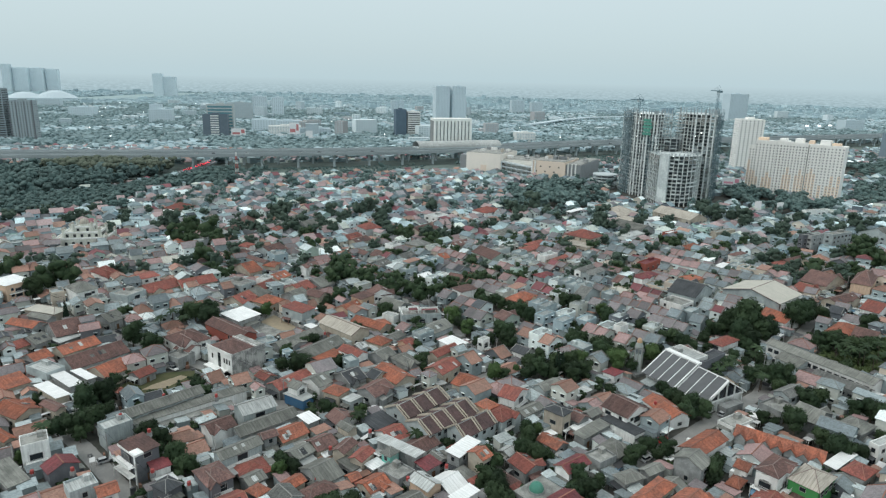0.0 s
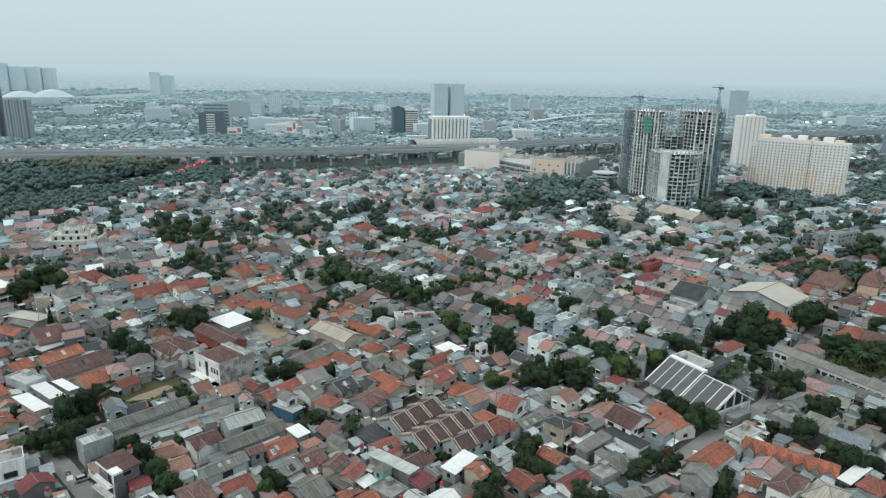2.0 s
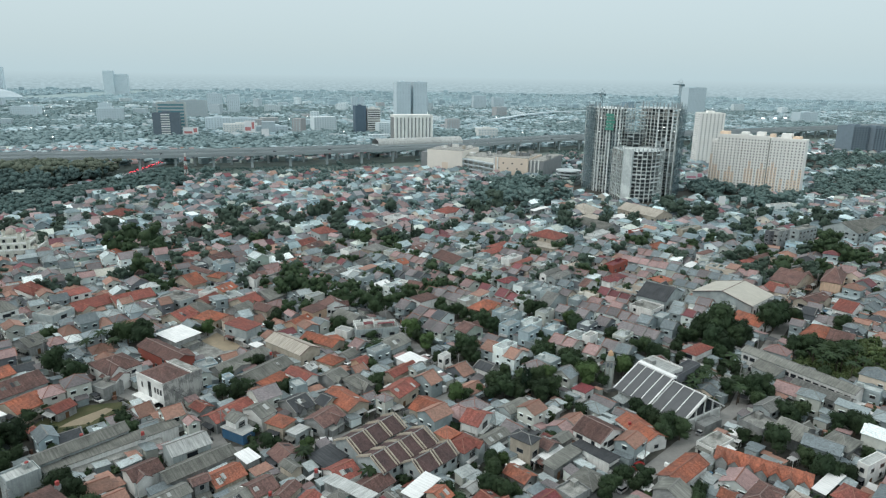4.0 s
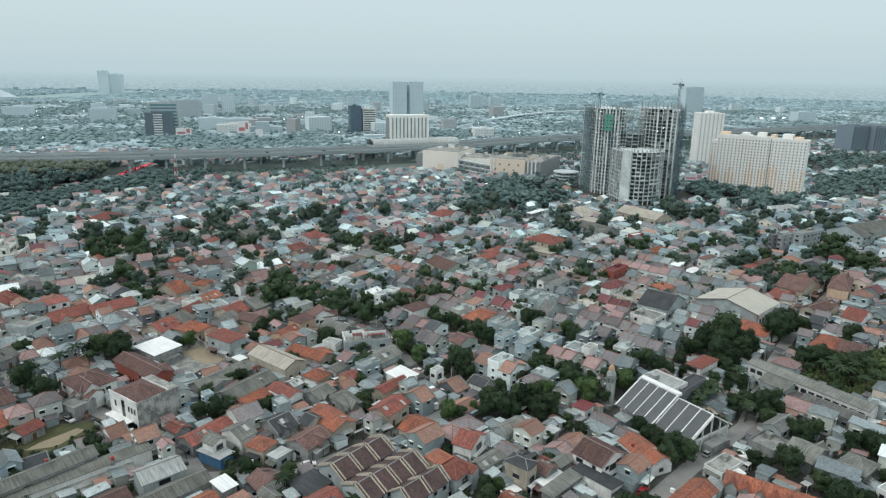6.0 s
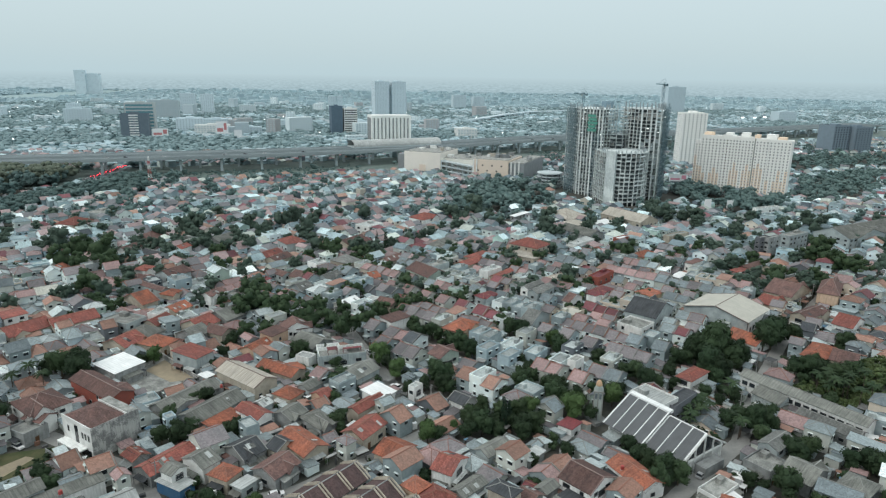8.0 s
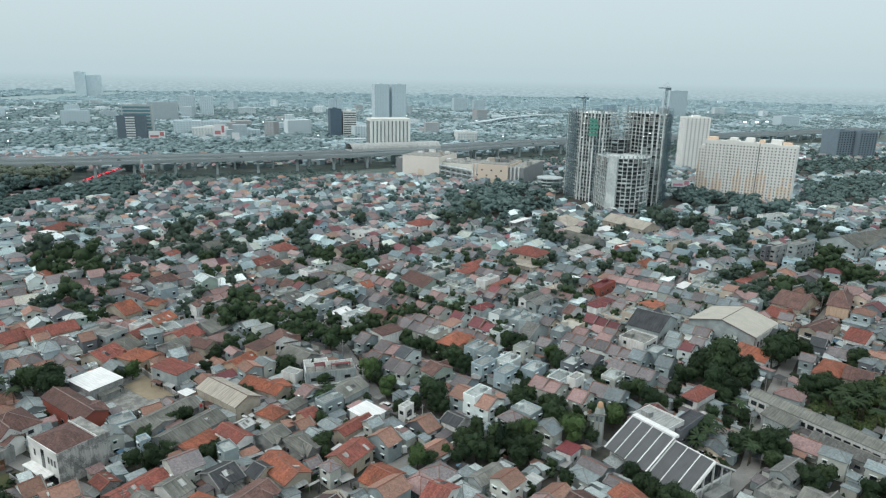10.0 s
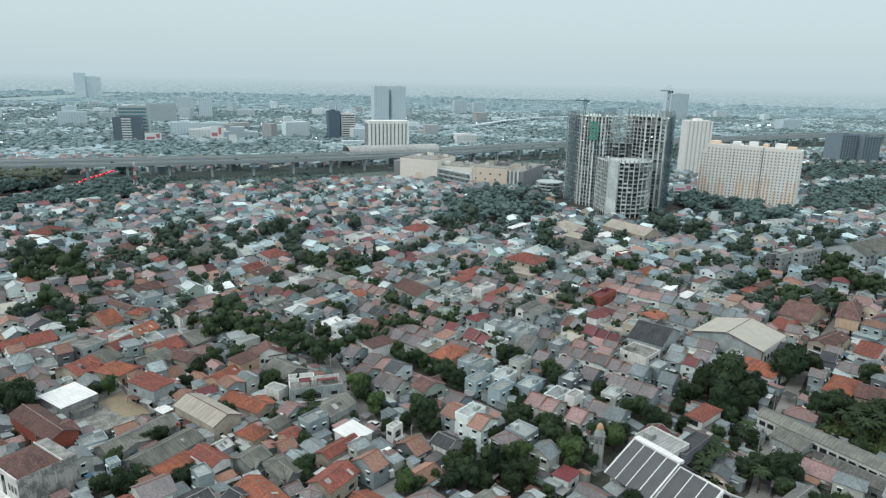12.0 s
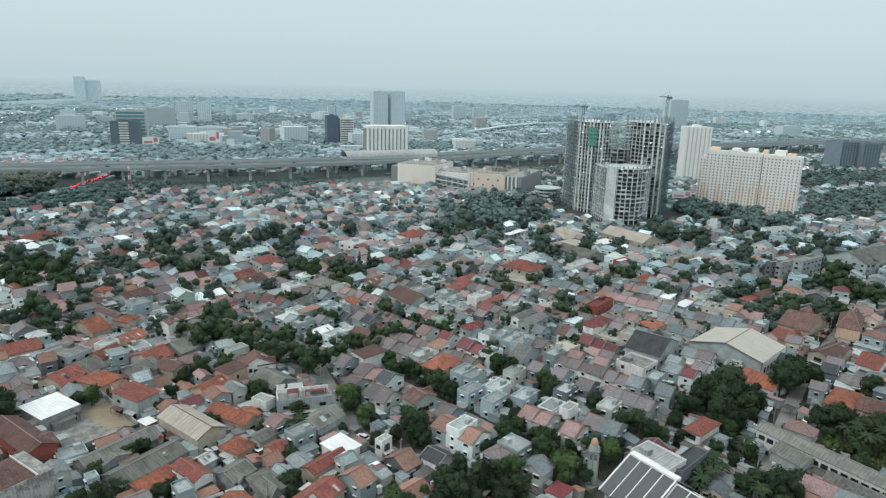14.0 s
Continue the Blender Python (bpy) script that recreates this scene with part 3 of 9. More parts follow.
CROWNS, TRUNKS = [], []
for k in range(5):
    rg = random.Random(20 + k)
    lumps = crown_blobs(rg, 13)
    CROWNS.append((crown_of(rg, lumps, 1300, 0.045, 0.6, 0, 0.86), crown_of(rg, lumps, 420, 0.045, 0.7, 0, 0.9)))
    t = Shape().tube((0, 0, 0), (0.01, 0.005, 0.35), 0.035, 0.024, 7).tube((0.01, 0.005, 0.34), (-0.01, 0.02, 0.62), 0.024, 0.012, 6)
    for b in range(4):
        a = b * 1.57 + rg.uniform(-0.4, 0.4)
        t.tube((0.005, 0.005, 0.3 + 0.05 * b), (0.26 * math.cos(a), 0.26 * math.sin(a), 0.55 + 0.06 * b), 0.015, 0.006, 5)
    TRUNKS.append(t.done("trunk", BARK))
CROWN_MESH = {}


def crown_mesh(k, mat, coarse):
    if (k, mat.name, coarse) not in CROWN_MESH:
        CROWN_MESH[(k, mat.name, coarse)] = leafy_mesh("crown", *CROWNS[k][coarse], mat)
    return CROWN_MESH[(k, mat.name, coarse)]


TREE_RNG = random.Random(3)


def tree(x, y, height, spread, mat=None, label="dense dark green broadleaf tree between houses"):
    k = TREE_RNG.randrange(5)
    mat = mat or TREE_RNG.choice((LEAF, LEAF, LEAF, LEAF_LIGHT))
    ob = thing("tree", x, y, 0, TREE_RNG.uniform(0, 360))
    sc = Matrix.Diagonal((0.86 * spread, 0.86 * spread, 0.92 * height, 1))
    child("trunk", TRUNKS[k], ob, sc)
    child("crown", crown_mesh(k, mat, int(y > 330)), ob, sc)
    if y < 330:
        take(x, y, spread * 0.6, spread * 0.6)
    return tagged(ob, label, "tree", "trees of the quarter")


def palm(x, y, height):
    rg = random.Random(int(x * 31 + y * 17))
    ob = thing("palm_tree", x, y)
    child("trunk", Shape().tube((0, 0, 0), (0.2, 0.1, height * 0.55), 0.2, 0.15, 7).tube((0.2, 0.1, height * 0.54), (0.15, 0.3, height), 0.15, 0.11, 7).done("trunk", BARK), ob)
    s = Shape()
    for i in range(16):
        a, up = i * 0.4 + rg.uniform(-0.1, 0.1), rg.uniform(0.2, 0.9)
        pts = [Vector((0.15 + math.cos(a) * r, 0.3 + math.sin(a) * r, height + up * r - 0.22 * r * r)) for r in (0.1, 1.0, 2.0, 3.0)]
        side = Vector((-math.sin(a), math.cos(a), 0))
        for (p, q), (w0, w1) in zip(zip(pts, pts[1:]), ((0.15, 0.45), (0.45, 0.4), (0.4, 0.05))):
            for sg in (1, -1):
                dip = Vector((0, 0, -0.18))
                s.add([p, q, q + sg * w1 * side + dip, p + sg * w0 * side + dip], [(0, 1, 2, 3)])
    child("crown", s.done("crown", LEAF), ob)
    return tagged(ob, "palm tree with drooping green fronds among houses", "tree", "trees of the quarter")


def cypress(x, y, height):
    rg = random.Random(int(x * 7 + y))
    ob = thing("cypress_tree", x, y)
    child("trunk", Shape().tube((0, 0, 0), (0, 0, height * 0.9), 0.25, 0.05, 6).done("trunk", BARK), ob)
    blobs = [(rg.uniform(-0.2, 0.2), rg.uniform(-0.2, 0.2), height * (0.1 + 0.06 * i), 0.13 * height * (1 - i / 15.5) ** 0.8) for i in range(15)]
    child("crown", mesh("crown", *leaf_cloud(rg, blobs, 1100, 0.35), LEAF_DARK), ob)
    return tagged(ob, "tall narrow dark green conifer among houses", "tree", "trees of the quarter")


def wood(name, spots, mat, label, leaves=40, leaf=0.06, lumps=5):
    """Many trees as one mass; spots of (x, y, height, spread)."""
    V, F = [], []
    rg = random.Random(len(spots))
    for x, y, h, s in spots:
        blobs = [(0, 0, 0.5, 0.34)] + [(rg.uniform(-0.32, 0.32), rg.uniform(-0.32, 0.32), rg.uniform(0.30, 0.84), rg.uniform(0.10, 0.21)) for _ in range(lumps)]
        v, f = crown_of(rg, blobs, leaves, leaf, 0.7, 0, 0.95)
        o = len(V)
        V += [(x + p[0] * s, y + p[1] * s, p[2] * h) for p in v]
        F += [tuple(i + o for i in q) for q in f]
    return tagged(new(name, leafy_mesh(name, V, F, mat)), label, "trees", kind="stuff")


# ---- elevated motorway ----
VIA = [(-1500, 470), (-900, 606), (-483, 704), (-289, 749), (-8, 846), (245, 1000), (494, 1115), (1100, 1400), (1700, 1700)]
ASPHALT_WORN = surface("pale_worn_carriageway", (0.22, 0.25, 0.26), (0.18, 0.205, 0.215), stain=0.03, grain=0.5, vary=0)


def smooth_line(points, step=20.0):
    out = []
    P = [Vector((*p, 0)) for p in points]
    for i in range(1, len(P) - 2):
        n = max(2, int((P[i + 1] - P[i]).length / step))
        for k in range(n):
            t = k / n
            out.append(0.5 * ((2 * P[i]) + (P[i + 1] - P[i - 1]) * t + (2 * P[i - 1] - 5 * P[i] + 4 * P[i + 1] - P[i + 2]) * t * t + (3 * P[i] - P[i - 1] - 3 * P[i + 1] + P[i + 2]) * t ** 3))
    return out + [P[-2]]


def ribbon(line, off0, off1, z0, z1, slot=0):
    s, v = Shape(), []
    for i, p in enumerate(line):
        d = (line[min(i + 1, len(line) - 1)] - line[max(i - 1, 0)]).normalized()
        n = Vector((-d.y, d.x, 0))
        v += [p + n * off0 + Vector((0, 0, z0)), p + n * off1 + Vector((0, 0, z0)), p + n * off1 + Vector((0, 0, z1)), p + n * off0 + Vector((0, 0, z1))]
    f = [(4 * i + k, 4 * i + (k + 1) % 4, 4 * i + 4 + (k + 1) % 4, 4 * i + 4 + k) for i in range(len(line) - 1) for k in range(4)]
    f += [(0, 1, 2, 3), tuple(4 * (len(line) - 1) + k for k in (3, 2, 1, 0))]
    return s.add(v, [tuple(reversed(q)) for q in f], slot)


via_line = smooth_line(VIA)
VX, VY = [p.x for p in via_line], [p.y for p in via_line]


def via_at(x):
    """The motorway's y at x."""
    return float(np.interp(x, VX, VY))


def motorway(off, width, top, label, pier_gap=36):
    ob = thing("viaduct", 0, 0)
    child("deck", ribbon(via_line, off, off + width, top - 1.8, top).done("deck", CONCRETE), ob)
    child("road_surface", ribbon(via_line, off + 0.6, off + width - 0.6, top + 0.004, top + 0.03).done("road_surface", ASPHALT_WORN), ob)
    child("median", ribbon(via_line, off + width / 2 - 0.3, off + width / 2 + 0.3, top + 0.03, top + 0.9).done("median", CONCRETE), ob)
    for o in (off, off + width - 0.4):
        child("parapet", ribbon(via_line, o, o + 0.4, top + 0.03, top + 1.2).done("parapet", CONCRETE), ob)
    run = 0
    pm = Shape().box(-1.3, -1.6, 0, 1.3, 1.6, top - 4.5).add(
        [(-1.3, -1.6, top - 4.5), (1.3, -1.6, top - 4.5), (1.3, 1.6, top - 4.5), (-1.3, 1.6, top - 4.5), (-1.3, -width * 0.40, top - 1.8), (1.3, -width * 0.40, top - 1.8), (1.3, width * 0.40, top - 1.8), (-1.3, width * 0.40, top - 1.8)],
        [(0, 1, 5, 4), (1, 2, 6, 5), (2, 3, 7, 6), (3, 0, 4, 7), (4, 5, 6, 7)]).done("pier", CONCRETE_PALE)
    for a, b in zip(via_line, via_line[1:]):
        run += (b - a).length
        if run >= pier_gap:
            run = 0
            d = (b - a).normalized()
            c = b + Vector((-d.y, d.x, 0)) * (off + width / 2)
            child("pier", pm, ob, pose(c.x, c.y, 0, 0, 0, math.degrees(math.atan2(d.y, d.x))))
    return tagged(ob, label, "viaduct", kind="structure")


# a green strip lies along the foot of the motorway
for a, b in zip(via_line, via_line[1:]):
    take((a.x + b.x) / 2 + 12, (a.y + b.y) / 2 - 32, (b - a).length + 8, 62, math.degrees(math.atan2(b.y - a.y, b.x - a.x)))
motorway(-2, 22, 17.0, "long grey concrete elevated motorway on piers")
motorway(30, 26, 17.5, "second parallel grey concrete elevated carriageway on piers", 40)
for a, b in zip(via_line, via_line[1:]):
    take((a.x + b.x) / 2 - 6, (a.y + b.y) / 2 + 24, (b - a).length + 8, 66, math.degrees(math.atan2(b.y - a.y, b.x - a.x)))


SCRUB_GROUND = surface("scrubby_verge", (0.10, 0.14, 0.125), (0.155, 0.19, 0.175), stain=0.04, grain=0.3, amount=0.9, vary=0, bump=0)
tagged(new("verge", Shape().prism([(x, via_at(x) - 66) for x in range(-700, 1401, 50)] + [(x, via_at(x) + 68) for x in range(1400, -701, -50)], -0.2, 0.03).done("verge", SCRUB_GROUND)), "dull green scrubby verge along the elevated motorway", "grass", kind="structure")


# ---- a glowing backdrop with haze painted on, behind everything ----
def distance_material():
    m = bpy.data.materials.new("far_distance")
    m.use_nodes = True
    n, l = m.node_tree.nodes, m.node_tree.links
    n.remove(n["Principled BSDF"])
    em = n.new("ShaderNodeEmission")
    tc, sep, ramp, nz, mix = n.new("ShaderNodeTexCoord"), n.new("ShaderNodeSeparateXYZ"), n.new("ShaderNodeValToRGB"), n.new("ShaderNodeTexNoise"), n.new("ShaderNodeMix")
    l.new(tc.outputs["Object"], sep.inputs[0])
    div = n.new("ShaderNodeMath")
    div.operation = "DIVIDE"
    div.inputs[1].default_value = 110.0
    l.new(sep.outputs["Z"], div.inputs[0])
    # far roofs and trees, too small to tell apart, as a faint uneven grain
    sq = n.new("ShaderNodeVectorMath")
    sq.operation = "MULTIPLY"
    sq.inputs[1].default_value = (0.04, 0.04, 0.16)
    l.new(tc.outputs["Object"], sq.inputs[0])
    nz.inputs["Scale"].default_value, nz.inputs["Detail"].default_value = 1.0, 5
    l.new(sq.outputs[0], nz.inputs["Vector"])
    # haze painted as emission that grows paler with height
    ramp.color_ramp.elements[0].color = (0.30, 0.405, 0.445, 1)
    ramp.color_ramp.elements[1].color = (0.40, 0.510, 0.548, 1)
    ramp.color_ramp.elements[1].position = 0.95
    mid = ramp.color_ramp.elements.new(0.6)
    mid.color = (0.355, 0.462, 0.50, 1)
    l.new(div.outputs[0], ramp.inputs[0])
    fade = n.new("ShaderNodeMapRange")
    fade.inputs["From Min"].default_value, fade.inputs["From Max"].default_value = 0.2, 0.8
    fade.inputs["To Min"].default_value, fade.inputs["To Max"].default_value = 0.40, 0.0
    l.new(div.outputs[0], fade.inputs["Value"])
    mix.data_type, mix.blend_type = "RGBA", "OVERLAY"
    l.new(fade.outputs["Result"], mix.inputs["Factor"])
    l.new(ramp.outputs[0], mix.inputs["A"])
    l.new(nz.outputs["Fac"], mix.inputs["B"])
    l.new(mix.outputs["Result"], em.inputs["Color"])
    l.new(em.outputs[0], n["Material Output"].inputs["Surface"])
    return m


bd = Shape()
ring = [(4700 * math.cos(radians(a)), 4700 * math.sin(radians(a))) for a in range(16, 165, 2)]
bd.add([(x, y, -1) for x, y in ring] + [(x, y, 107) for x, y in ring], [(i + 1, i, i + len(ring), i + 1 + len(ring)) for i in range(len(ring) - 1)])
tagged(new("backdrop", bd.done("backdrop", distance_material())), "glowing backdrop of blue-grey haze where the city fades out", "backdrop", kind="structure")


# ---- towers ----
def wall_windows(ob, side_len, half, ry, n, floors, fh, win, sill, budget, frame_mat=None, pane=None):
    """Windows of one side; the first ones of the budget are parts, those past it go into the returned shape."""
    wm = window_mesh(*win, frame_mat, pane)
    turn = Matrix.Rotation(radians(ry), 4, "Z")
    rest = []
    for fl in range(floors):
        for k in range(n):
            off = (k + 0.5) * side_len / n - side_len / 2
            m = turn @ Matrix.Translation((off, -half - 0.03, fl * fh + sill))
            if budget[0] > 0:
                child("window", wm, ob, m)
                budget[0] -= 1
            else:
                rest.append(m)
    return wm, rest


def join_rest(ob, wm, rest):
    if not rest:
        return
    s = Shape()
    base = [v.co.copy() for v in wm.vertices]
    faces = [tuple(p.vertices) for p in wm.polygons]
    for m in rest:
        o = len(s.v)
        s.v += [tuple(m @ c) for c in base]
        s.f += [tuple(i + o for i in q) for q in faces]
        s.s += [p.material_index for p in wm.polygons]
    tagged(child("window_rest", s.done("window_rest", list(wm.materials)), ob), kind="stuff")


def facade_tower(name, x, y, w, d, h, yaw, wall, label, floors, cols_w, cols_d, win=(1.5, 1.5), crown=True, parts=50, extra=None, frame_mat=None, pane=None):
    """A block whose windows are separate meshes, one per bay and storey, on the sides that face the camera."""
    ob = thing(name, x, y, 0, yaw)
    s = Shape().box(-w / 2, -d / 2, 0, w / 2, d / 2, h)
    child("wall", s.done("wall", wall), ob)
    if crown:
        p = Shape()
        for x0, y0, x1, y1 in ((-w / 2, -d / 2, w / 2, -d / 2 + 0.4), (-w / 2, d / 2 - 0.4, w / 2, d / 2), (-w / 2, -d / 2 + 0.4, -w / 2 + 0.4, d / 2 - 0.4), (w / 2 - 0.4, -d / 2 + 0.4, w / 2, d / 2 - 0.4)):
            p.box(x0, y0, h, x1, y1, h + 1.2)
        child("parapet", p.done("parapet", wall), ob)
        child("lift_house", Shape().box(-w * 0.15, -d * 0.2, h, w * 0.15, d * 0.2, h + 3.5).done("lift_house", wall), ob)
    budget, fh = [parts], h / floors
    c, sn = math.cos(radians(yaw)), math.sin(radians(yaw))
    for nx, ny, half, run, n, ry in ((0, -1, d / 2, w, cols_w, 0), (1, 0, w / 2, d, cols_d, 90), (-1, 0, w / 2, d, cols_d, -90)):
        gx, gy = nx * c - ny * sn, nx * sn + ny * c
        if n and gx * (20 - x) + gy * (40 - y) > 0.05 * math.hypot(x, y):
            join_rest(ob, *wall_windows(ob, run, half, ry, n, floors, fh, win, 0.5 * (fh - win[1]) + 0.1, budget, frame_mat, pane))
    if extra:
        extra(ob)
    take(x, y, w + 4, d + 4, yaw)
    return tagged(ob, label, "building")


# Far cladding made pale and bluish: haze painted into the colour.
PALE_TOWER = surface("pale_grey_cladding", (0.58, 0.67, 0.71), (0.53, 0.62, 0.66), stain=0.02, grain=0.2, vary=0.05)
# Panes lightened so that the windows contrast less with the wall.
PANE_APT = plain("curtained_glazing", (0.24, 0.25, 0.255), 0.25)
# Sky light on far panes is painted in as a pale base colour.
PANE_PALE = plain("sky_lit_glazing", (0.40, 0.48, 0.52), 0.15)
SCAFFOLD = plain("scaffold_steel", (0.13, 0.21, 0.24), 0.6, 0.4)
NET_GREEN = surface("green_safety_net", (0.09, 0.29, 0.23), (0.12, 0.33, 0.27), grain=2, vary=0)
# Dark colour for cores and openings: the shade inside them, painted on.
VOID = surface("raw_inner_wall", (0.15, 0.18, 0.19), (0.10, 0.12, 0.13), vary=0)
LAMP_WHITE = plain("site_lamp_glow", (0.95, 1.0, 0.97), glow=1.6)


CONCRETE_CREAM = surface("fresh_formwork_concrete", (0.64, 0.69, 0.68), (0.44, 0.49, 0.495), stain=0.08, grain=0.8, amount=0.8, vary=0.12, streak=0.12)
PLANK = surface("grey_formwork_planks", (0.30, 0.31, 0.29), (0.22, 0.225, 0.215), vary=0.1)


def raw_block(name, outline, h, floors, label, faces, rods=(2.0, 5.0), core=0.7, seed=1):
    """A bare concrete frame on a ground plan of (x, y) corners, in counter-clockwise order; faces: for each side a kind (pier, slab, bare, none)."""
    cx, cy = sum(p[0] for p in outline) / len(outline), sum(p[1] for p in outline) / len(outline)
    ob = thing(name, cx, cy)
    local = [Vector((x - cx, y - cy, 0)) for x, y in outline]
    fh, rg = h / floors, random.Random(seed)
    slab = Shape().prism([(p.x * 1.03, p.y * 1.03) for p in local], -0.22, 0.14).done("floor_slab", CONCRETE_CREAM)
    for k in range(1, floors + 1):
        child("floor_slab", slab, ob, pose(0, 0, k * fh))
    # a dark core stands in for the unlit depth behind the floors
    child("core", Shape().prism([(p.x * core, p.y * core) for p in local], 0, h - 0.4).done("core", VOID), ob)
    wide = Shape().box(-0.75, -0.45, 0, 0.75, 0.45, h + 0.3).done("column", CONCRETE_CREAM)
    slim = Shape().box(-0.36, -0.36, 0, 0.36, 0.36, h + 0.3).done("column", CONCRETE_CREAM)
    stub = Shape().box(-0.3, -0.3, 0, 0.3, 0.3, 1.0).done("starter_column", CONCRETE)
    shaft = Shape().box(-0.98, -0.2, 0, 0.98, 0.2, fh * 0.34).done("half_wall", CONCRETE_CREAM)
    block = Shape().box(-1.5, -0.12, 0, 1.5, 0.12, fh - 0.5).done("infill_wall", CONCRETE)
    panel = Shape().box(-1.3, -0.08, 0, 1.3, 0.08, fh * 0.7).done("formwork", PLANK)
    for (a, b), kind in zip(zip(local, local[1:] + local[:1]), faces):
        if kind == "none":
            continue
        L, yaw = (b - a).length, math.degrees(math.atan2(b.y - a.y, b.x - a.x))
        n = max(2, round(L / (3.6 if kind == "pier" else 5.2)))
        for i in range(n + 1):
            p = a.lerp(b, i / n) * 1.035
            back = 1.0 if kind == "pier" else 0.975
            child("column", wide if kind == "pier" and (i + seed) % 3 else slim, ob, pose(p.x * back, p.y * back, 0, 0, 0, yaw))
            if rods:
                for _ in range(2):
                    q = p * rg.uniform(0.75, 1.0)
                    child("starter_column", stub, ob, pose(q.x, q.y, h + 0.1) @ Matrix.Diagonal((1, 1, rg.uniform(*rods), 1)))
        for k in range(1, floors):
            for i in range(n):
                p, r = a.lerp(b, (i + 0.5) / n), rg.random()
                if kind == "slab" and r < 0.42:
                    child("half_wall", shaft, ob, pose(p.x * 1.025, p.y * 1.025, k * fh + 0.17, 0, 0, yaw) @ Matrix.Diagonal((L / n / 2.0, 1, 1, 1)))
                elif kind == "pier" and r < 0.3 and k < floors * 0.75:
                    child("infill_wall", block, ob, pose(p.x * 0.985, p.y * 0.985, k * fh + 0.17, 0, 0, yaw))
                elif k > floors - 4 and r < 0.55:
                    child("formwork", panel, ob, pose(p.x * 1.03, p.y * 1.03, k * fh + 0.17, 0, 0, yaw))
    return tagged(ob, label, "building")


def scaffold(x, y, yaw, length, top, label="teal steel scaffold standing against unfinished concrete tower"):
    """Standards, ledgers and plank decks up one face."""
    ob = thing("scaffold", x, y, 0, yaw)
    for i in range(int(length / 2.2) + 1):
        for yy in (0, -1.3):
            child("standard", Shape().tube((2.2 * i, yy, 0), (2.2 * i, yy, top - 2.5 * ((i * 7) % 3)), 0.13, 0.13, 4).done("standard", SCAFFOLD), ob)
    lg, z = Shape(), 2.0
    while z < top - 6:
        lg.box(-0.1, -1.4, z, length + 0.1, -1.28, z + 0.14)
        if int(z) % 3 == 0:
            lg.box(0, -1.25, z, length, -0.05, z + 0.1)
        z += 2.1
    tagged(child("deck_planks", lg.done("deck_planks", SCAFFOLD), ob), kind="stuff")
    return tagged(ob, label, "scaffold")


towA = raw_block("unfinished_tower", [(187, 674), (190.5, 643), (204.5, 623), (224, 640), (212, 684)], 80, 25, "unfinished pale concrete tower with bare floors and tall piers", ("slab", "pier", "slab", "none", "none"), seed=4)
net_x, net_y = 0.5 * (190.5 + 204.5) - 1.8 - 0.4, 0.5 * (643 + 623) - 1.2
nets = thing("safety_net", net_x + 1.5, net_y - 2.2, 0, -55)
for k in range(5):
    child("net_panel", Shape().box(-4.5 + 0.9 * (k % 2), -0.1, 60.2 + 3.2 * k, 6.5 - 1.1 * ((k + 1) % 3), 0.06, 62.7 + 3.2 * k).done("net_panel", NET_GREEN), nets)
tagged(nets, "green safety netting hung on unfinished concrete tower", "netting")
towB = raw_block("unfinished_tower", [(231, 640), (238, 615), (253, 609), (266, 628), (262, 660), (236, 664)], 81, 25, "taller unfinished pale concrete tower with bare floors", ("bare", "pier", "bare", "none", "none", "none"), rods=(3.0, 6.5), core=0.6, seed=5)
low = raw_block("unfinished_block", [(198.5, 617), (198.8, 588), (206, 582.5), (213, 579.5), (222, 580), (231, 585), (238, 594), (242, 607), (229, 619)], 45.5, 13, "lower unfinished concrete block with curved bare floors", ("bare", "none", "slab", "slab", "slab", "slab", "slab", "slab", "none"), rods=(0.8, 2.5), core=0.62, seed=6)
blade = tagged(new("blade_wall", Shape().box(-4.2, -1.4, 0, 3.6, 1.4, 47.5, 0, -37, (202, 583.0)).done("blade_wall", CONCRETE_CREAM)), "tall pale concrete blade wall of unfinished block", "wall")
mid = raw_block("unfinished_block", [(215, 646), (216, 632), (234, 632), (236, 646), (226, 662)], 57, 17, "unfinished dark concrete link between two towers", ("none", "slab", "none", "none", "none"), seed=7)
scaffold(185.6, 668, -83, 22, 85)
scaffold(254.8, 607.6, 55.6, 22, 86)
scaffold(199.5, 629.2, -55, 7, 62)
take(226, 625, 100, 110, 30)


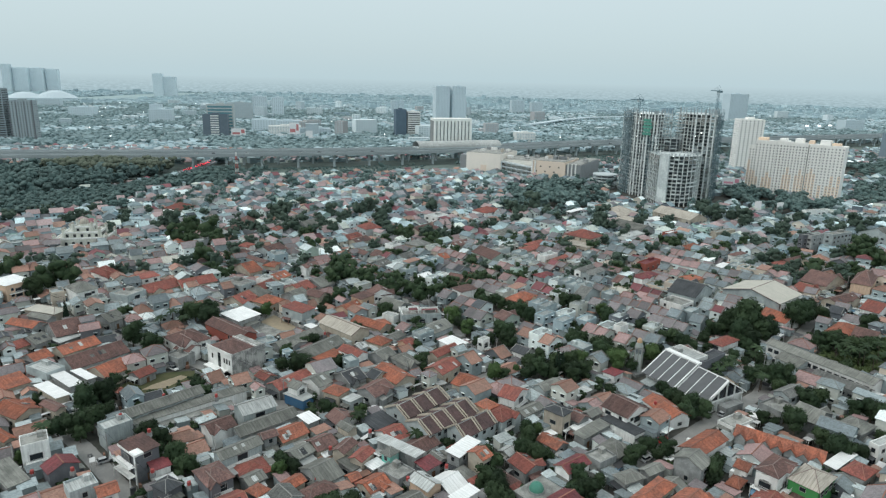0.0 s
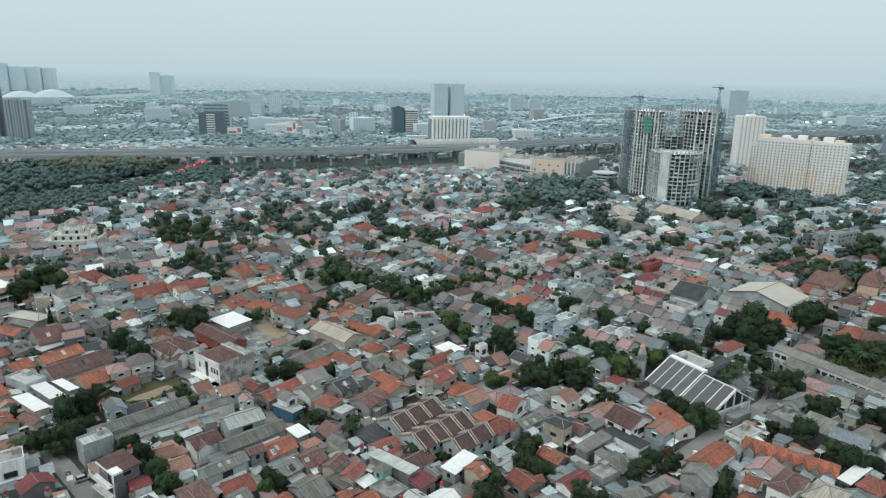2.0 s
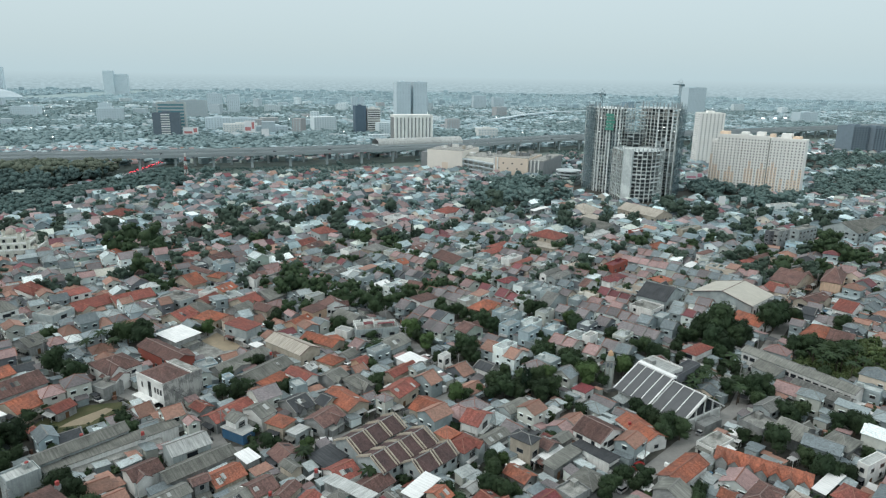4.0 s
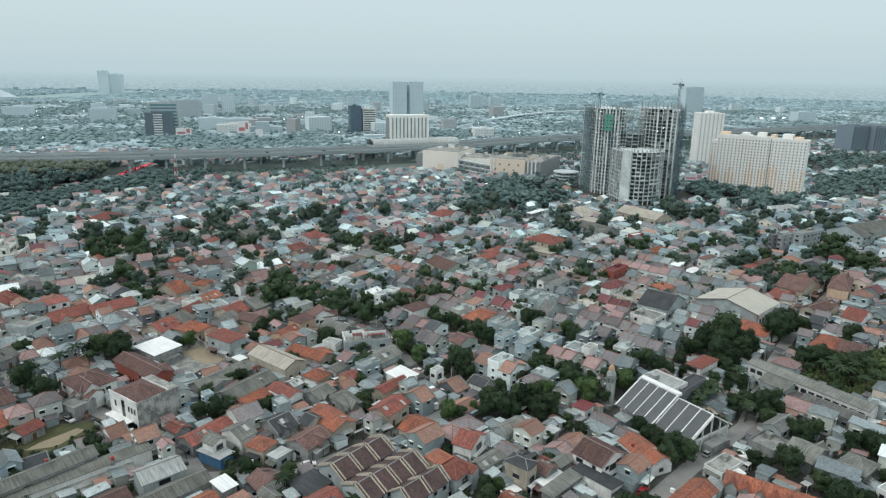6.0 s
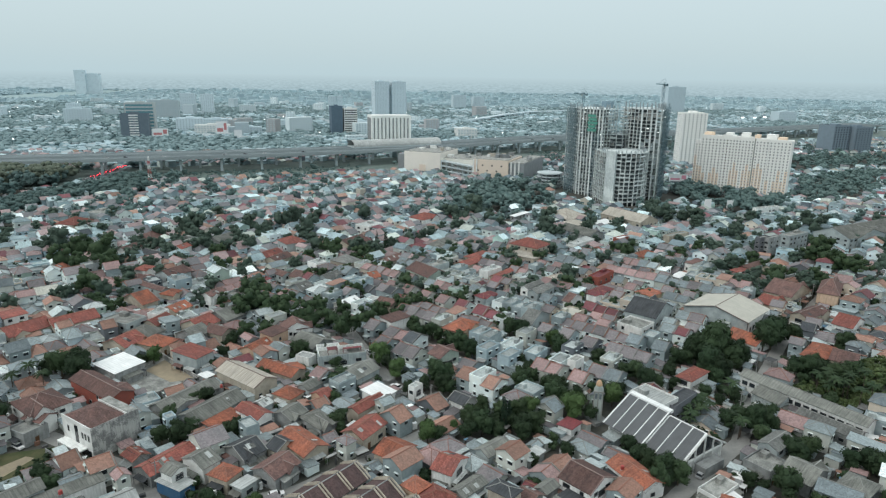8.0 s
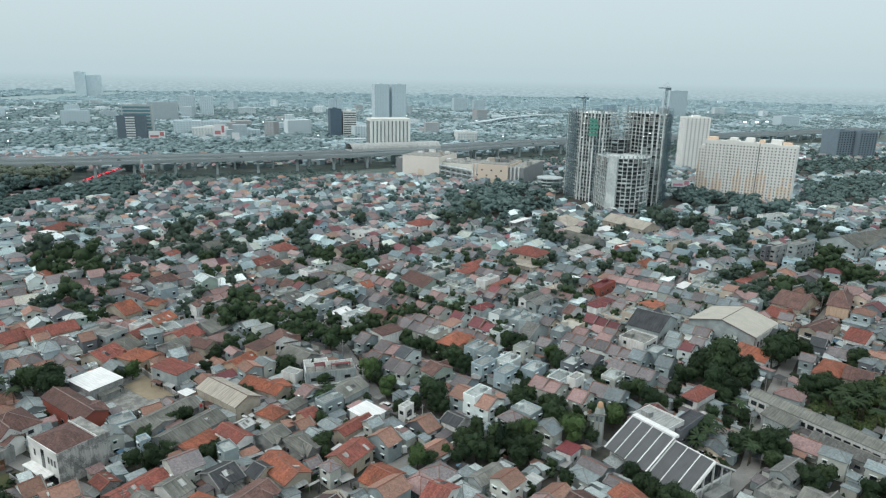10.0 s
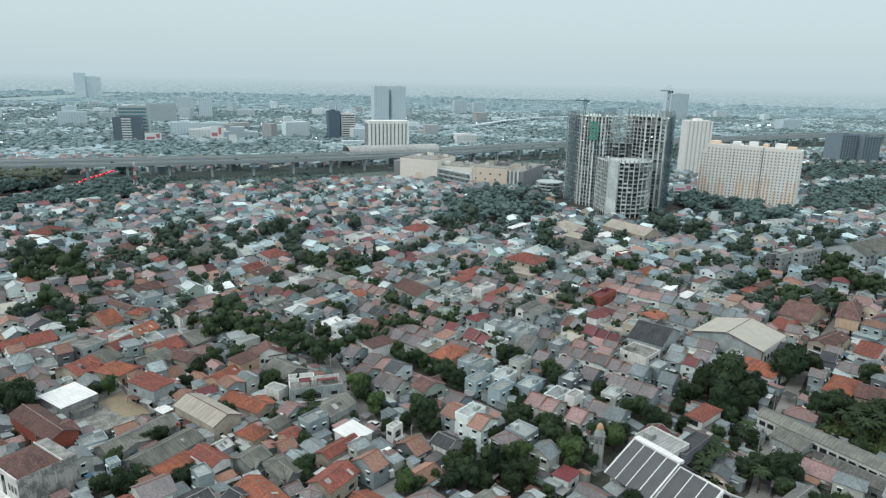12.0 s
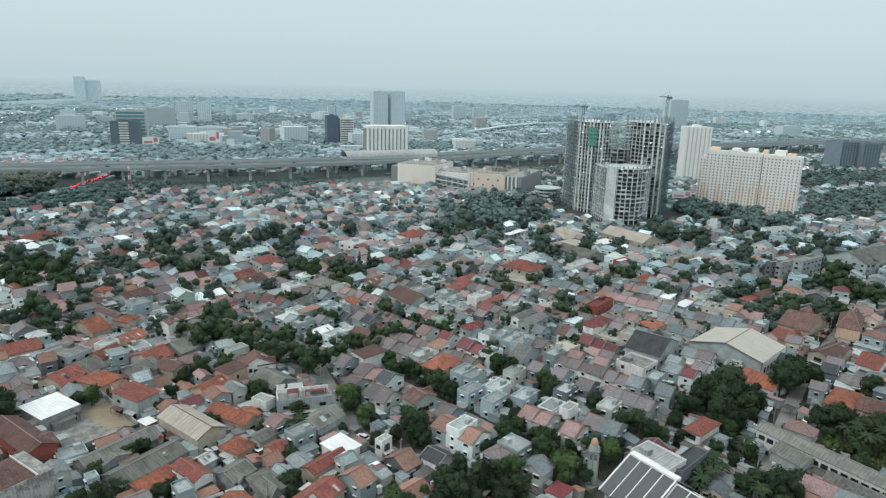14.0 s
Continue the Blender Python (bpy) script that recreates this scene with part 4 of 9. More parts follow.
def tower_crane(x, y, base, height, reach, yaw, label):
    ob = thing("tower_crane", x, y, base, yaw)
    s = Shape()
    for dx in (-0.8, 0.8):
        for dy in (-0.8, 0.8):
            s.tube((dx, dy, 0), (dx, dy, height), 0.16, 0.16, 4)
    z = 0.0
    while z < height - 1.6:
        for p, q in (((-0.8, -0.8), (0.8, -0.8)), ((0.8, -0.8), (0.8, 0.8)), ((0.8, 0.8), (-0.8, 0.8)), ((-0.8, 0.8), (-0.8, -0.8))):
            s.tube((*p, z), (*q, z + 1.6), 0.09, 0.09, 3)
        z += 1.6
    mast = child("mast", s.done("mast", SCAFFOLD), ob)
    child("jib", Shape().box(-0.5, -0.5, height - 2.4, reach, 0.5, height - 1.6).tube((0, 0, height + 3), (reach * 0.7, 0, height - 1.6), 0.1, 0.1, 4).done("jib", SCAFFOLD), ob)
    child("counter_jib", Shape().box(-reach * 0.4, -0.6, height - 2.4, -0.5, 0.6, height - 1.7).box(-reach * 0.4, -0.9, height - 3.8, -reach * 0.4 + 2, 0.9, height - 1.7).tube((0, 0, height + 3), (-reach * 0.38, 0, height - 1.7), 0.1, 0.1, 4).done("counter_jib", SCAFFOLD), ob)
    child("cab", Shape().box(0.6, -2.0, height - 4.4, 2.4, -0.6, height - 2.4).done("cab", CONCRETE_PALE), mast)
    return tagged(ob, label, "crane")


tower_crane(259.5, 624, 81, 24, 10, 110, "grey steel tower crane on unfinished tower")
tower_crane(194.5, 652, 80, 15, 9, 170, "small grey steel tower crane on unfinished tower")
rl = random.Random(8)
lamp_me = Shape().tube((0, 0, 0), (0, 0, 0.5), 0.35, 0.5, 6).done("site_lamp", LAMP_WHITE)
for ax, ay, bx, by, z0, z1, count in ((189.5, 641, 203.5, 621.5, 52, 80, 7), (205, 621.5, 222, 637, 40, 80, 4), (237, 613, 253, 607.5, 30, 81, 7), (254, 608, 266, 625, 50, 81, 3), (206, 581, 230, 583, 43, 45.5, 6), (198, 600, 236, 590, 1, 3, 4)):
    for k in range(count):
        ob = new("site_lamp", lamp_me)
        u = rl.random()
        ob.matrix_world = pose(ax + u * (bx - ax) + 0.3, ay + u * (by - ay) + 1.2, round(rl.uniform(z0, z1) / 3.2) * 3.2 + 0.15)
        tagged(ob, "bright white site lamp on unfinished concrete floor", "lamp", "site lamps")

# round parking ramp beside the site
drum = thing("parking_ramp", 176, 690)
for k in range(5):
    ringm = Shape()
    pts = [(math.cos(a * math.pi / 12), math.sin(a * math.pi / 12)) for a in range(24)]
    ringm.prism([(13 * u, 13 * v) for u, v in pts], 3.2 * k, 3.2 * k + 1.1)
    child("ramp_level", ringm.done("ramp_level", CONCRETE_PALE), drum)
cmd = Shape().box(-0.4, -0.4, 0, 0.4, 0.4, 13).done("column", CONCRETE)
for a in range(12):
    child("column", cmd, drum, pose(12.4 * math.cos(a * math.pi / 6), 12.4 * math.sin(a * math.pi / 6), 0))
child("core", Shape().tube((0, 0, 0), (0, 0, 13), 8, 8, 16).done("core", VOID), drum)
tagged(drum, "round multi-level concrete parking ramp", "parking ramp")
take(176, 690, 30, 30)


# ---- apartment slab with apricot panels ----
apt = thing("apartment_block", 354.9, 647.2, 0, -38.8)
# bays across the front: from, to, forward of the main line, height
APT_BAYS = ((-42.5, -37, -0.6, 49), (-37, -17.5, 0.8, 54.5), (-17.5, -8.5, 0.0, 55.5), (-8.5, 11.2, 0.9, 54.5), (12.2, 24, 1.3, 54), (24, 42.5, 0.7, 53.5))
for u0, u1, f, hh in APT_BAYS:
    bay = child("bay", Shape().box(u0, -10 - f, 0, u1 - 0.03, 10, hh).box(u0, -10 - f, hh, u1 - 0.03, -9.6 - f, hh + 1.0).done("bay", APT_WHITE), apt)
    count = max(2, round((u1 - u0) / 3.0))
    step = (u1 - u0) / count
    rise = 25 + 5 * math.sin(u0 * 0.7)
    if abs(u0 + 17.5) > 1:
        for k in range(count):
            # apricot strips between the window columns, to differing heights
            if (k + int(u0)) % 5:
                top = rise + 5 * math.sin(3.1 * k + u0)
                child("paint_strip", Shape().box(u0 + step * k + 0.12, -10.05 - f, 0, u0 + step * (k + 1) - 0.12, -10.02 - f, top).done("paint_strip", APT_ORANGE), bay, label="apricot painted strip")
    for k in range(count + 1):
        child("pier_strip", Shape().box(u0 + step * k - (0.0 if k == 0 else 0.36), -10.35 - f, 0, u0 + step * k + (0.36 if k < count else -0.03), -10.05 - f, hh + 0.6).done("pier_strip", APT_WHITE), bay)
    budget = [34]
    for k in range(count):
        rest = []
        wm = window_mesh(1.2, 1.5, APT_WHITE, PANE_APT if abs(u0 + 17.5) > 1 or k != 1 else GLASS)
        for fl in range(19):
            m = Matrix.Translation((u0 + step * (k + 0.5), -10.06 - f, 1.3 + fl * 2.72))
            if m.translation.z + 2 > hh:
                continue
            if budget[0] > 0:
                child("window", wm, bay, m)
                budget[0] -= 1
            else:
                rest.append(m)
        join_rest(bay, wm, rest)
# Greyer wall in the recess paints its dark line of shade.
child("recess", Shape().box(11.2, -9.6, 0, 12.15, 9, 51).done("recess", WALL_GREY), apt, label="recessed shaft, grey standing for its shade")
for u0, w_, z0, hh, m in ((-36, 8, 54.5, 3.2, APT_ORANGE), (-16, 6, 55.5, 2.5, APT_WHITE), (-2, 7, 54.5, 4.2, APT_WHITE), (10, 4, 54, 3.4, APT_ORANGE), (20, 9, 53.9, 4.5, APT_WHITE), (30, 7, 53.5, 2.6, APT_ORANGE)):
    child("roof_house", Shape().box(u0, -6, z0, u0 + w_, 5, z0 + hh).done("roof_house", m), apt)
tagged(apt, "long white and apricot apartment block with many windows", "building")
take(354.9, 647.2, 92, 26, -38.8)


def slim_fins(ob):
    for k in range(7):
        child("fin", Shape().box(-15 + 5 * k - 0.35, -11.6, 0, -15 + 5 * k + 0.35, -11, 67).done("fin", APT_WHITE), ob)


facade_tower("apartment_tower", 398, 850, 30, 22, 66, -5, APT_WHITE, "slim white apartment tower with many windows", 24, 6, 5, parts=60, extra=slim_fins, frame_mat=APT_WHITE, pane=PANE_APT)
facade_tower("office_tower", -706, 1046, 26, 26, 80, 14, surface("slate_cladding", (0.26, 0.31, 0.335), (0.22, 0.265, 0.285), vary=0), "dark grey banded office tower", 22, 1, 1, win=(23, 1.7))


def block_strips(ob):
    for x0 in (-17.2, -6, 5, 16):
        child("corner_strip", Shape().box(x0, -12.3, 0, x0 + (1.6 if abs(x0) > 10 else 0.8), -12, 63.5).done("corner_strip", WALL_DARK), ob)


facade_tower("residential_block", -668, 1050, 34, 24, 62, 14, surface("grey_panel_cladding", (0.36, 0.42, 0.44), (0.31, 0.365, 0.385), vary=0), "pale grey residential block with dark corner strips", 18, 8, 5, extra=block_strips)


RIB_WHITE = surface("silo_white_paint", (0.82, 0.82, 0.78), (0.72, 0.72, 0.69), stain=0.05, vary=0.04)


def silo_ribs(ob):
    for k in range(11):
        child("rib", Shape().tube((-31 + 6.2 * k, -15, 0), (-31 + 6.2 * k, -15, 41), 2.3, 2.3, 10).done("rib", RIB_WHITE), ob)
    child("head_house", Shape().box(-33, -16, 41, 33, 15, 45).done("head_house", RIB_WHITE), ob)


facade_tower("silo_building", 15, 1126, 66, 30, 41, 13, WALL_GREY, "tall cream ribbed silo building with grey top", 1, 0, 0, crown=False, extra=silo_ribs)
for dx in (-22, 22):
    facade_tower("apartment_tower", 18 + dx, 1790 + dx * 0.35, 38, 34, 92, 16, PALE_TOWER, "apartment tower coloured pale grey for haze", 30, 9, 5, parts=20, frame_mat=PALE_TOWER, pane=PANE_PALE)
TEAL_GLASS = plain("teal_glazing", (0.13, 0.27, 0.31), 0.25)
facade_tower("office_block", -404, 1200, 46, 26, 56, 12, surface("pale_frame_cladding", (0.46, 0.5, 0.5), (0.4, 0.44, 0.44), vary=0), "teal glazed office block with white frame", 10, 1, 0, win=(42, 3.6), pane=TEAL_GLASS, frame_mat=WALL_WHITE)


def dark_wing(ob):
    for k in range(9):
        child("white_band", Shape().box(-8, -12.3, 6 + 4 * k, 6, -12, 8 + 4 * k).done("white_band", WALL_WHITE), ob)


facade_tower("hotel_block", -402, 1166, 42, 24, 40, 12, surface("navy_cladding", (0.15, 0.19, 0.225), (0.125, 0.16, 0.19), vary=0), "dark navy hotel block with white front bands", 9, 0, 0, extra=dark_wing)
facade_tower("office_tower", -80, 1245, 20, 26, 52, 14, surface("navy_glass_cladding", (0.115, 0.165, 0.21), (0.10, 0.145, 0.185), vary=0), "dark navy glazed office block", 14, 0, 0)
facade_tower("office_block", -56, 1250, 24, 24, 48, 14, WALL_WHITE, "white banded office block beside dark tower", 12, 1, 0, win=(22, 1.6))
# Tower colours with haze painted in; the second serves the farthest row.
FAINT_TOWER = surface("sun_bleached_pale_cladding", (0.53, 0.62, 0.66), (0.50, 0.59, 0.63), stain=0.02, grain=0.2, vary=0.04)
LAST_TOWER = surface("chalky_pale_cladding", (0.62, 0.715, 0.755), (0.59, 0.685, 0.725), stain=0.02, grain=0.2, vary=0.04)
SLATE_BLUE = surface("slate_blue_cladding", (0.21, 0.27, 0.315), (0.18, 0.235, 0.275), vary=0)


def pick_tone(rng):
    return rng.choice((0, 0, 0, 1, 1, 2, 3))


def far_block(x, y, w, d, h, n, c):
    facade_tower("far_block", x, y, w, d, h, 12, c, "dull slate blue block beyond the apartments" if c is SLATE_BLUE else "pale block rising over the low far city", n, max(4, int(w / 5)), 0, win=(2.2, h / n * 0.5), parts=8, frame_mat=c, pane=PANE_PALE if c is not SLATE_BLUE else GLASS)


far_block(-504, 1640, 60, 26, 43, 11, surface("dull_grey_cladding", (0.44, 0.50, 0.52), (0.39, 0.45, 0.47), vary=0))
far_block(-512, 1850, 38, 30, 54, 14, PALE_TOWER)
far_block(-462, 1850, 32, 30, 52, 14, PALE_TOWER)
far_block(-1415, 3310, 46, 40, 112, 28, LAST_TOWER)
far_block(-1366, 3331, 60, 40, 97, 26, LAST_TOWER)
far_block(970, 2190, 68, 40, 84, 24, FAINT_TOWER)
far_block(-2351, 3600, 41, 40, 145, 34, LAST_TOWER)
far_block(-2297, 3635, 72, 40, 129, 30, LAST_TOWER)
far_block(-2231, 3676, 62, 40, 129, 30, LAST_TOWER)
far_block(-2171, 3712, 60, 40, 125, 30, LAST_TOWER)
far_block(-640, 1500, 50, 26, 30, 8, PALE_TOWER)
far_block(1070, 1718, 58, 30, 29, 7, FAINT_TOWER)
far_block(-330, 1400, 60, 30, 18, 4, PALE_TOWER)
far_block(150, 1190, 36, 20, 18, 4, WALL_WHITE)
far_block(700, 998, 32, 30, 42, 12, SLATE_BLUE)
far_block(735, 1000, 34, 34, 40, 12, SLATE_BLUE)
far_block(-180, 1420, 60, 30, 16, 4, PALE_TOWER)
far_block(-900, 1650, 60, 30, 24, 6, PALE_TOWER)
far_block(-760, 1750, 30, 20, 30, 9, PALE_TOWER)
far_block(-1250, 2100, 70, 30, 26, 7, PALE_TOWER)
far_block(260, 2300, 46, 24, 46, 11, FAINT_TOWER)
far_block(330, 2330, 40, 24, 40, 10, FAINT_TOWER)
far_block(-150, 2050, 20, 16, 44, 11, FAINT_TOWER)
far_block(-128, 2050, 16, 16, 44, 11, FAINT_TOWER)
far_block(60, 1930, 18, 16, 50, 12, FAINT_TOWER)
far_block(-350, 1290, 46, 34, 26, 7, PALE_TOWER)
far_block(-300, 1250, 60, 24, 17, 5, WALL_WHITE)
far_block(-238, 1262, 44, 24, 13, 4, PALE_TOWER)
far_block(-60, 1420, 70, 30, 14, 4, PALE_TOWER)

midr = random.Random(77)
# Haze put into the colours: even the brown render is a plain grey.
MID_FACES = [surface("midrise_" + k, c1, c2, stain=0.02, grain=0.2, vary=0.12) for k, c1, c2 in (("white_render", (0.66, 0.73, 0.75), (0.58, 0.66, 0.68)), ("grey_render", (0.44, 0.51, 0.54), (0.38, 0.45, 0.48)), ("blue_glazing", (0.24, 0.33, 0.38), (0.20, 0.28, 0.33)), ("brown_render", (0.42, 0.42, 0.42), (0.37, 0.375, 0.38)))]
made = 0
while made < 62:
    y = midr.uniform(1080, 2500)
    x = midr.uniform(-0.62, 0.62) * y
    if y < via_at(x) + 120 or (made % 3 and not -0.42 < x / y < 0.12):
        continue
    made += 1
    w, h = midr.uniform(14, 46), midr.choice((9, 12, 12, 15, 18, 24, 30))
    n = max(2, int(h / 3.4))
    facade_tower("far_block", x, y, w, midr.uniform(12, 22), h, midr.choice((12, 12, -20, 30)), MID_FACES[pick_tone(midr)], "mid-rise block standing in the far city", n, max(3, int(w / 5)), 0, win=(2.4, h / n * 0.5), crown=False, parts=0, frame_mat=PALE_TOWER, pane=PANE_PALE)

# low-slung sports arena with white shell roof
arena = thing("arena", -1517, 2500, 0, 35)
shell = Shape()
for a, b, hh in ((-110, 10, 36), (-20, 120, 42)):
    P = []
    for i in range(13):
        u = a + (b - a) * i / 12
        z = 18 + (hh - 18) * math.sin(math.pi * i / 12)
        P += [(u, -50, 14), (u, -25, z * 0.85), (u, 0, z), (u, 25, z * 0.85), (u, 50, 14)]
    shell.add(P, [(5 * i + k, 5 * i + 5 + k, 5 * i + 6 + k, 5 * i + k + 1) for i in range(12) for k in range(4)])
child("roof_shell", shell.done("roof_shell", FAINT_TOWER), arena)
child("wall", Shape().box(-108, -48, 0, 118, 48, 14).done("wall", PALE_TOWER), arena)
tagged(arena, "low arena with white double shell roof", "building")

# barrel-roofed station on the far carriageway
station = thing("railway_station", 22, 905, 0, 23)
for x0, x1 in ((-62, -22), (-22, 30), (30, 62)):
    arc = [(-13 * math.cos(math.pi * i / 10), 19 + 8 * math.sin(math.pi * i / 10)) for i in range(11)]
    s = Shape().add([(x0, y, z) for y, z in arc] + [(x1, y, z) for y, z in arc] + [(x0, y * 0.96, z - 0.3) for y, z in arc] + [(x1, y * 0.96, z - 0.3) for y, z in arc],
                    [(i, i + 1, i + 12, i + 11) for i in range(10)] + [(i + 22, i + 33, i + 34, i + 23) for i in range(10)])
    child("roof_vault", s.done("roof_vault", SHEET_PALE), station)
child("platform", Shape().box(-62, -13, 17.6, 62, 13, 19.2).done("platform", CONCRETE_PALE), station)
tagged(station, "pale barrel-vaulted station roof above the viaduct", "station")

# ---- shopping mall ----
mall = thing("shopping_mall", 30, 778, 0, -27.7)
mall.matrix_world = mall.matrix_world @ Matrix.Diagonal((1.06, 1, 1.25, 1))
DARK_LOUVRE = surface("grey_louvre_cladding", (0.27, 0.29, 0.30), (0.22, 0.24, 0.25), stripe=1.0, vary=0)
PEACH_CLAD = surface("peach_cladding", (0.76, 0.64, 0.53), (0.70, 0.60, 0.51), stain=0.03, grain=0.4, vary=0)
child("main_wall", Shape().box(0, 0, 0, 42, 52, 20).done("main_wall", MALL_CREAM), mall)
child("upper_wall", Shape().box(42, 8, 0, 80, 52, 15).done("upper_wall", surface("mall_white_cladding", (0.72, 0.70, 0.64), (0.64, 0.63, 0.58), stain=0.04, vary=0)), mall)
child("peach_wall", Shape().box(80, -1, 0, 116, 52, 17).done("peach_wall", PEACH_CLAD), mall)
child("louvre_wall", Shape().box(116, 1, 0, 132, 80, 15).done("louvre_wall", DARK_LOUVRE), mall)
child("louvre_wall", Shape().box(-14, 14, 0, -0.02, 52, 16).done("louvre_wall", DARK_LOUVRE), mall)
for px, py, ph in ((78.5, -2, 17), (82, -2, 17), (118, 0, 16), (122, 0, 16), (126, 0, 16)):
    child("pillar", Shape().box(px, py, 0, px + 1.5, py + 0.98, ph).done("pillar", WALL_WHITE), mall)
child("entrance", Shape().box(18, -0.3, 0, 25, 0, 9).done("entrance", PEACH_CLAD), mall)
roofs = Shape().box(1, 1, 20, 41, 51, 20.5).box(42.5, 9, 15, 79.5, 51, 15.5).box(81, 0, 17, 115, 51, 17.5).box(117, 2, 15, 131, 79, 15.6)
child("roof", roofs.done("roof", SLAB), mall)
for k in range(3):
    z0, z1 = 12.5 - 4 * k, 9.0 - 4 * k
    q = [(42, 0.5, z0), (80, 0.5, z1), (80, 7.5, z1), (42, 7.5, z0)]
    child("car_ramp", Shape().add(q + [(a, b, c + 1.1) for a, b, c in q], [(3, 2, 1, 0), (4, 5, 6, 7), (0, 1, 5, 4), (1, 2, 6, 5), (2, 3, 7, 6), (3, 0, 4, 7)]).done("car_ramp", CONCRETE_PALE), mall)
rc = Shape().box(-0.4, -0.4, 0, 0.4, 0.4, 13.5).done("column", CONCRETE_PALE)
for k in range(7):
    child("column", rc, mall, pose(43 + 6 * k, 0.4, 0) @ Matrix.Diagonal((1, 1, 1 - 0.04 * k, 1)))
rr = random.Random(2)
for k in range(26):
    bx, by = rr.uniform(3, 128), rr.uniform(10, 48)
    zz = 20.5 if bx < 42 else 15.5 if bx < 80 else 17.5 if bx < 116 else 15.6
    bw, bdp, bh = rr.uniform(2, 9), rr.uniform(2, 6), rr.uniform(1.2, 3.0)
    if any(bx < e < bx + bw for e in (42, 80, 116)):
        continue
    child("roof_plant", Shape().box(bx, by, zz, bx + bw, by + bdp, zz + bh).done("roof_plant", rr.choice((STEEL, WALL_WHITE, WALL_GREY, SHEET_TAN))), mall)
wmm = window_mesh(1.6, 1.2)
for k in range(6):
    child("window", wmm, mall, pose(84 + 5 * k, -1.03, 11.5 if k % 2 else 7))
tagged(mall, "large cream and peach shopping mall with car ramps", "building")
take_poly([(20, 785), (146, 712), (215, 792), (85, 870), (20, 850)])

# ---- ramp with queueing cars under the motorway ----
street([(-318, 560), (-292, 650), (-290, 720), (-297, 860)], 18, ASPHALT_WORN, "ramp_road", "grey ramp road with queueing cars under the viaduct", 0.3)


CAR_PAINT = {k: plain(k, c, 0.3) for k, c in (("white_paint", (0.7, 0.7, 0.7)), ("silver_paint", (0.4, 0.41, 0.42)), ("black_paint", (0.03, 0.03, 0.035)), ("red_paint", (0.3, 0.02, 0.02)))}
TAIL = plain("tail_light_glow", (1.0, 0.05, 0.08), glow=5)
RUBBER = plain("tyre_rubber", (0.02, 0.02, 0.02), 0.9)
car_parts = {}


def car(x, y, yaw, paint="white_paint", z=0.0, lit=False):
    if not car_parts:
        b = Shape().add([(-2.1, -0.85, 0.35), (2.1, -0.85, 0.35), (2.1, 0.85, 0.35), (-2.1, 0.85, 0.35), (-2.1, -0.85, 0.95), (2.05, -0.8, 0.85), (2.05, 0.8, 0.85), (-2.1, 0.85, 0.95)], [(3, 2, 1, 0), (4, 5, 6, 7), (0, 1, 5, 4), (1, 2, 6, 5), (2, 3, 7, 6), (3, 0, 4, 7)])
        c = [(-1.9, -0.78, 0.95), (1.0, -0.78, 0.9), (1.0, 0.78, 0.9), (-1.9, 0.78, 0.95), (-1.6, -0.65, 1.5), (0.3, -0.65, 1.52), (0.3, 0.65, 1.52), (-1.6, 0.65, 1.5)]
        car_parts["body"] = (b.v, b.f)
        car_parts["cabin"] = Shape().add(c, [(0, 1, 5, 4), (1, 2, 6, 5), (2, 3, 7, 6), (3, 0, 4, 7)]).done("windows", GLASS)
        car_parts["top"] = Shape().box(-1.6, -0.66, 1.49, 0.32, 0.66, 1.55)
        car_parts["wheel"] = Shape().tube((0, -0.1, 0), (0, 0.1, 0), 0.33, 0.33, 12).done("wheel", RUBBER)
        car_parts["rim"] = Shape().tube((0, -0.11, 0), (0, 0.11, 0), 0.2, 0.2, 10).done("rim", STEEL)
        car_parts["tail"] = Shape().box(-2.16, -0.8, 0.65, -2.1, -0.45, 0.95).box(-2.16, 0.45, 0.65, -2.1, 0.8, 0.95)
    ob = thing("car", x, y, z, yaw)
    m = CAR_PAINT[paint]
    child("body", mesh("body", *car_parts["body"], m), ob)
    child("glass_cabin", car_parts["cabin"], ob)
    child("car_roof", car_parts["top"].done("car_roof", m), ob)
    for wx in (-1.3, 1.35):
        for wy in (-0.78, 0.78):
            wheel = child("wheel", car_parts["wheel"], ob, pose(wx, wy, 0.33))
            if y < 340:
                child("rim", car_parts["rim"], wheel)
    if lit:
        child("tail_light", Shape().box(-2.2, -0.85, 0.65, -2.1, -0.4, 1.05).done("tail_light", TAIL), ob)
        child("tail_light", Shape().box(-2.2, 0.4, 0.65, -2.1, 0.85, 1.05).done("tail_light", TAIL), ob)
    return tagged(ob, f"{paint.split('_')[0]} saloon car {'with lit red tail lights on ramp' if lit else 'standing on a street'}", "car", "cars in the queue" if lit else "")


cr = random.Random(6)
for k in range(14):
    for lane in (-5.2, -2.0):
        car(-291 + lane + cr.uniform(-0.4, 0.4) - 0.05 * k, 742 + 8.0 * k + cr.uniform(-1, 1), 90, cr.choice(("white_paint", "silver_paint", "black_paint", "red_paint")), 0.34, True)
for k in range(10):
    for lane in (-5.4, -2.2, 2.4):
        car(-292 + lane + cr.uniform(-0.5, 0.5) - (0.35 * max(0, 6 - k)), 646 + 9.2 * k + cr.uniform(-1.5, 1.5), 90, cr.choice(("white_paint", "white_paint", "silver_paint")), 0.34)

# red and white lattice mast before the viaduct
mast = thing("radio_mast", -217, 684)
MAST_RED = plain("mast_red_paint", (0.42, 0.07, 0.06), 0.6)
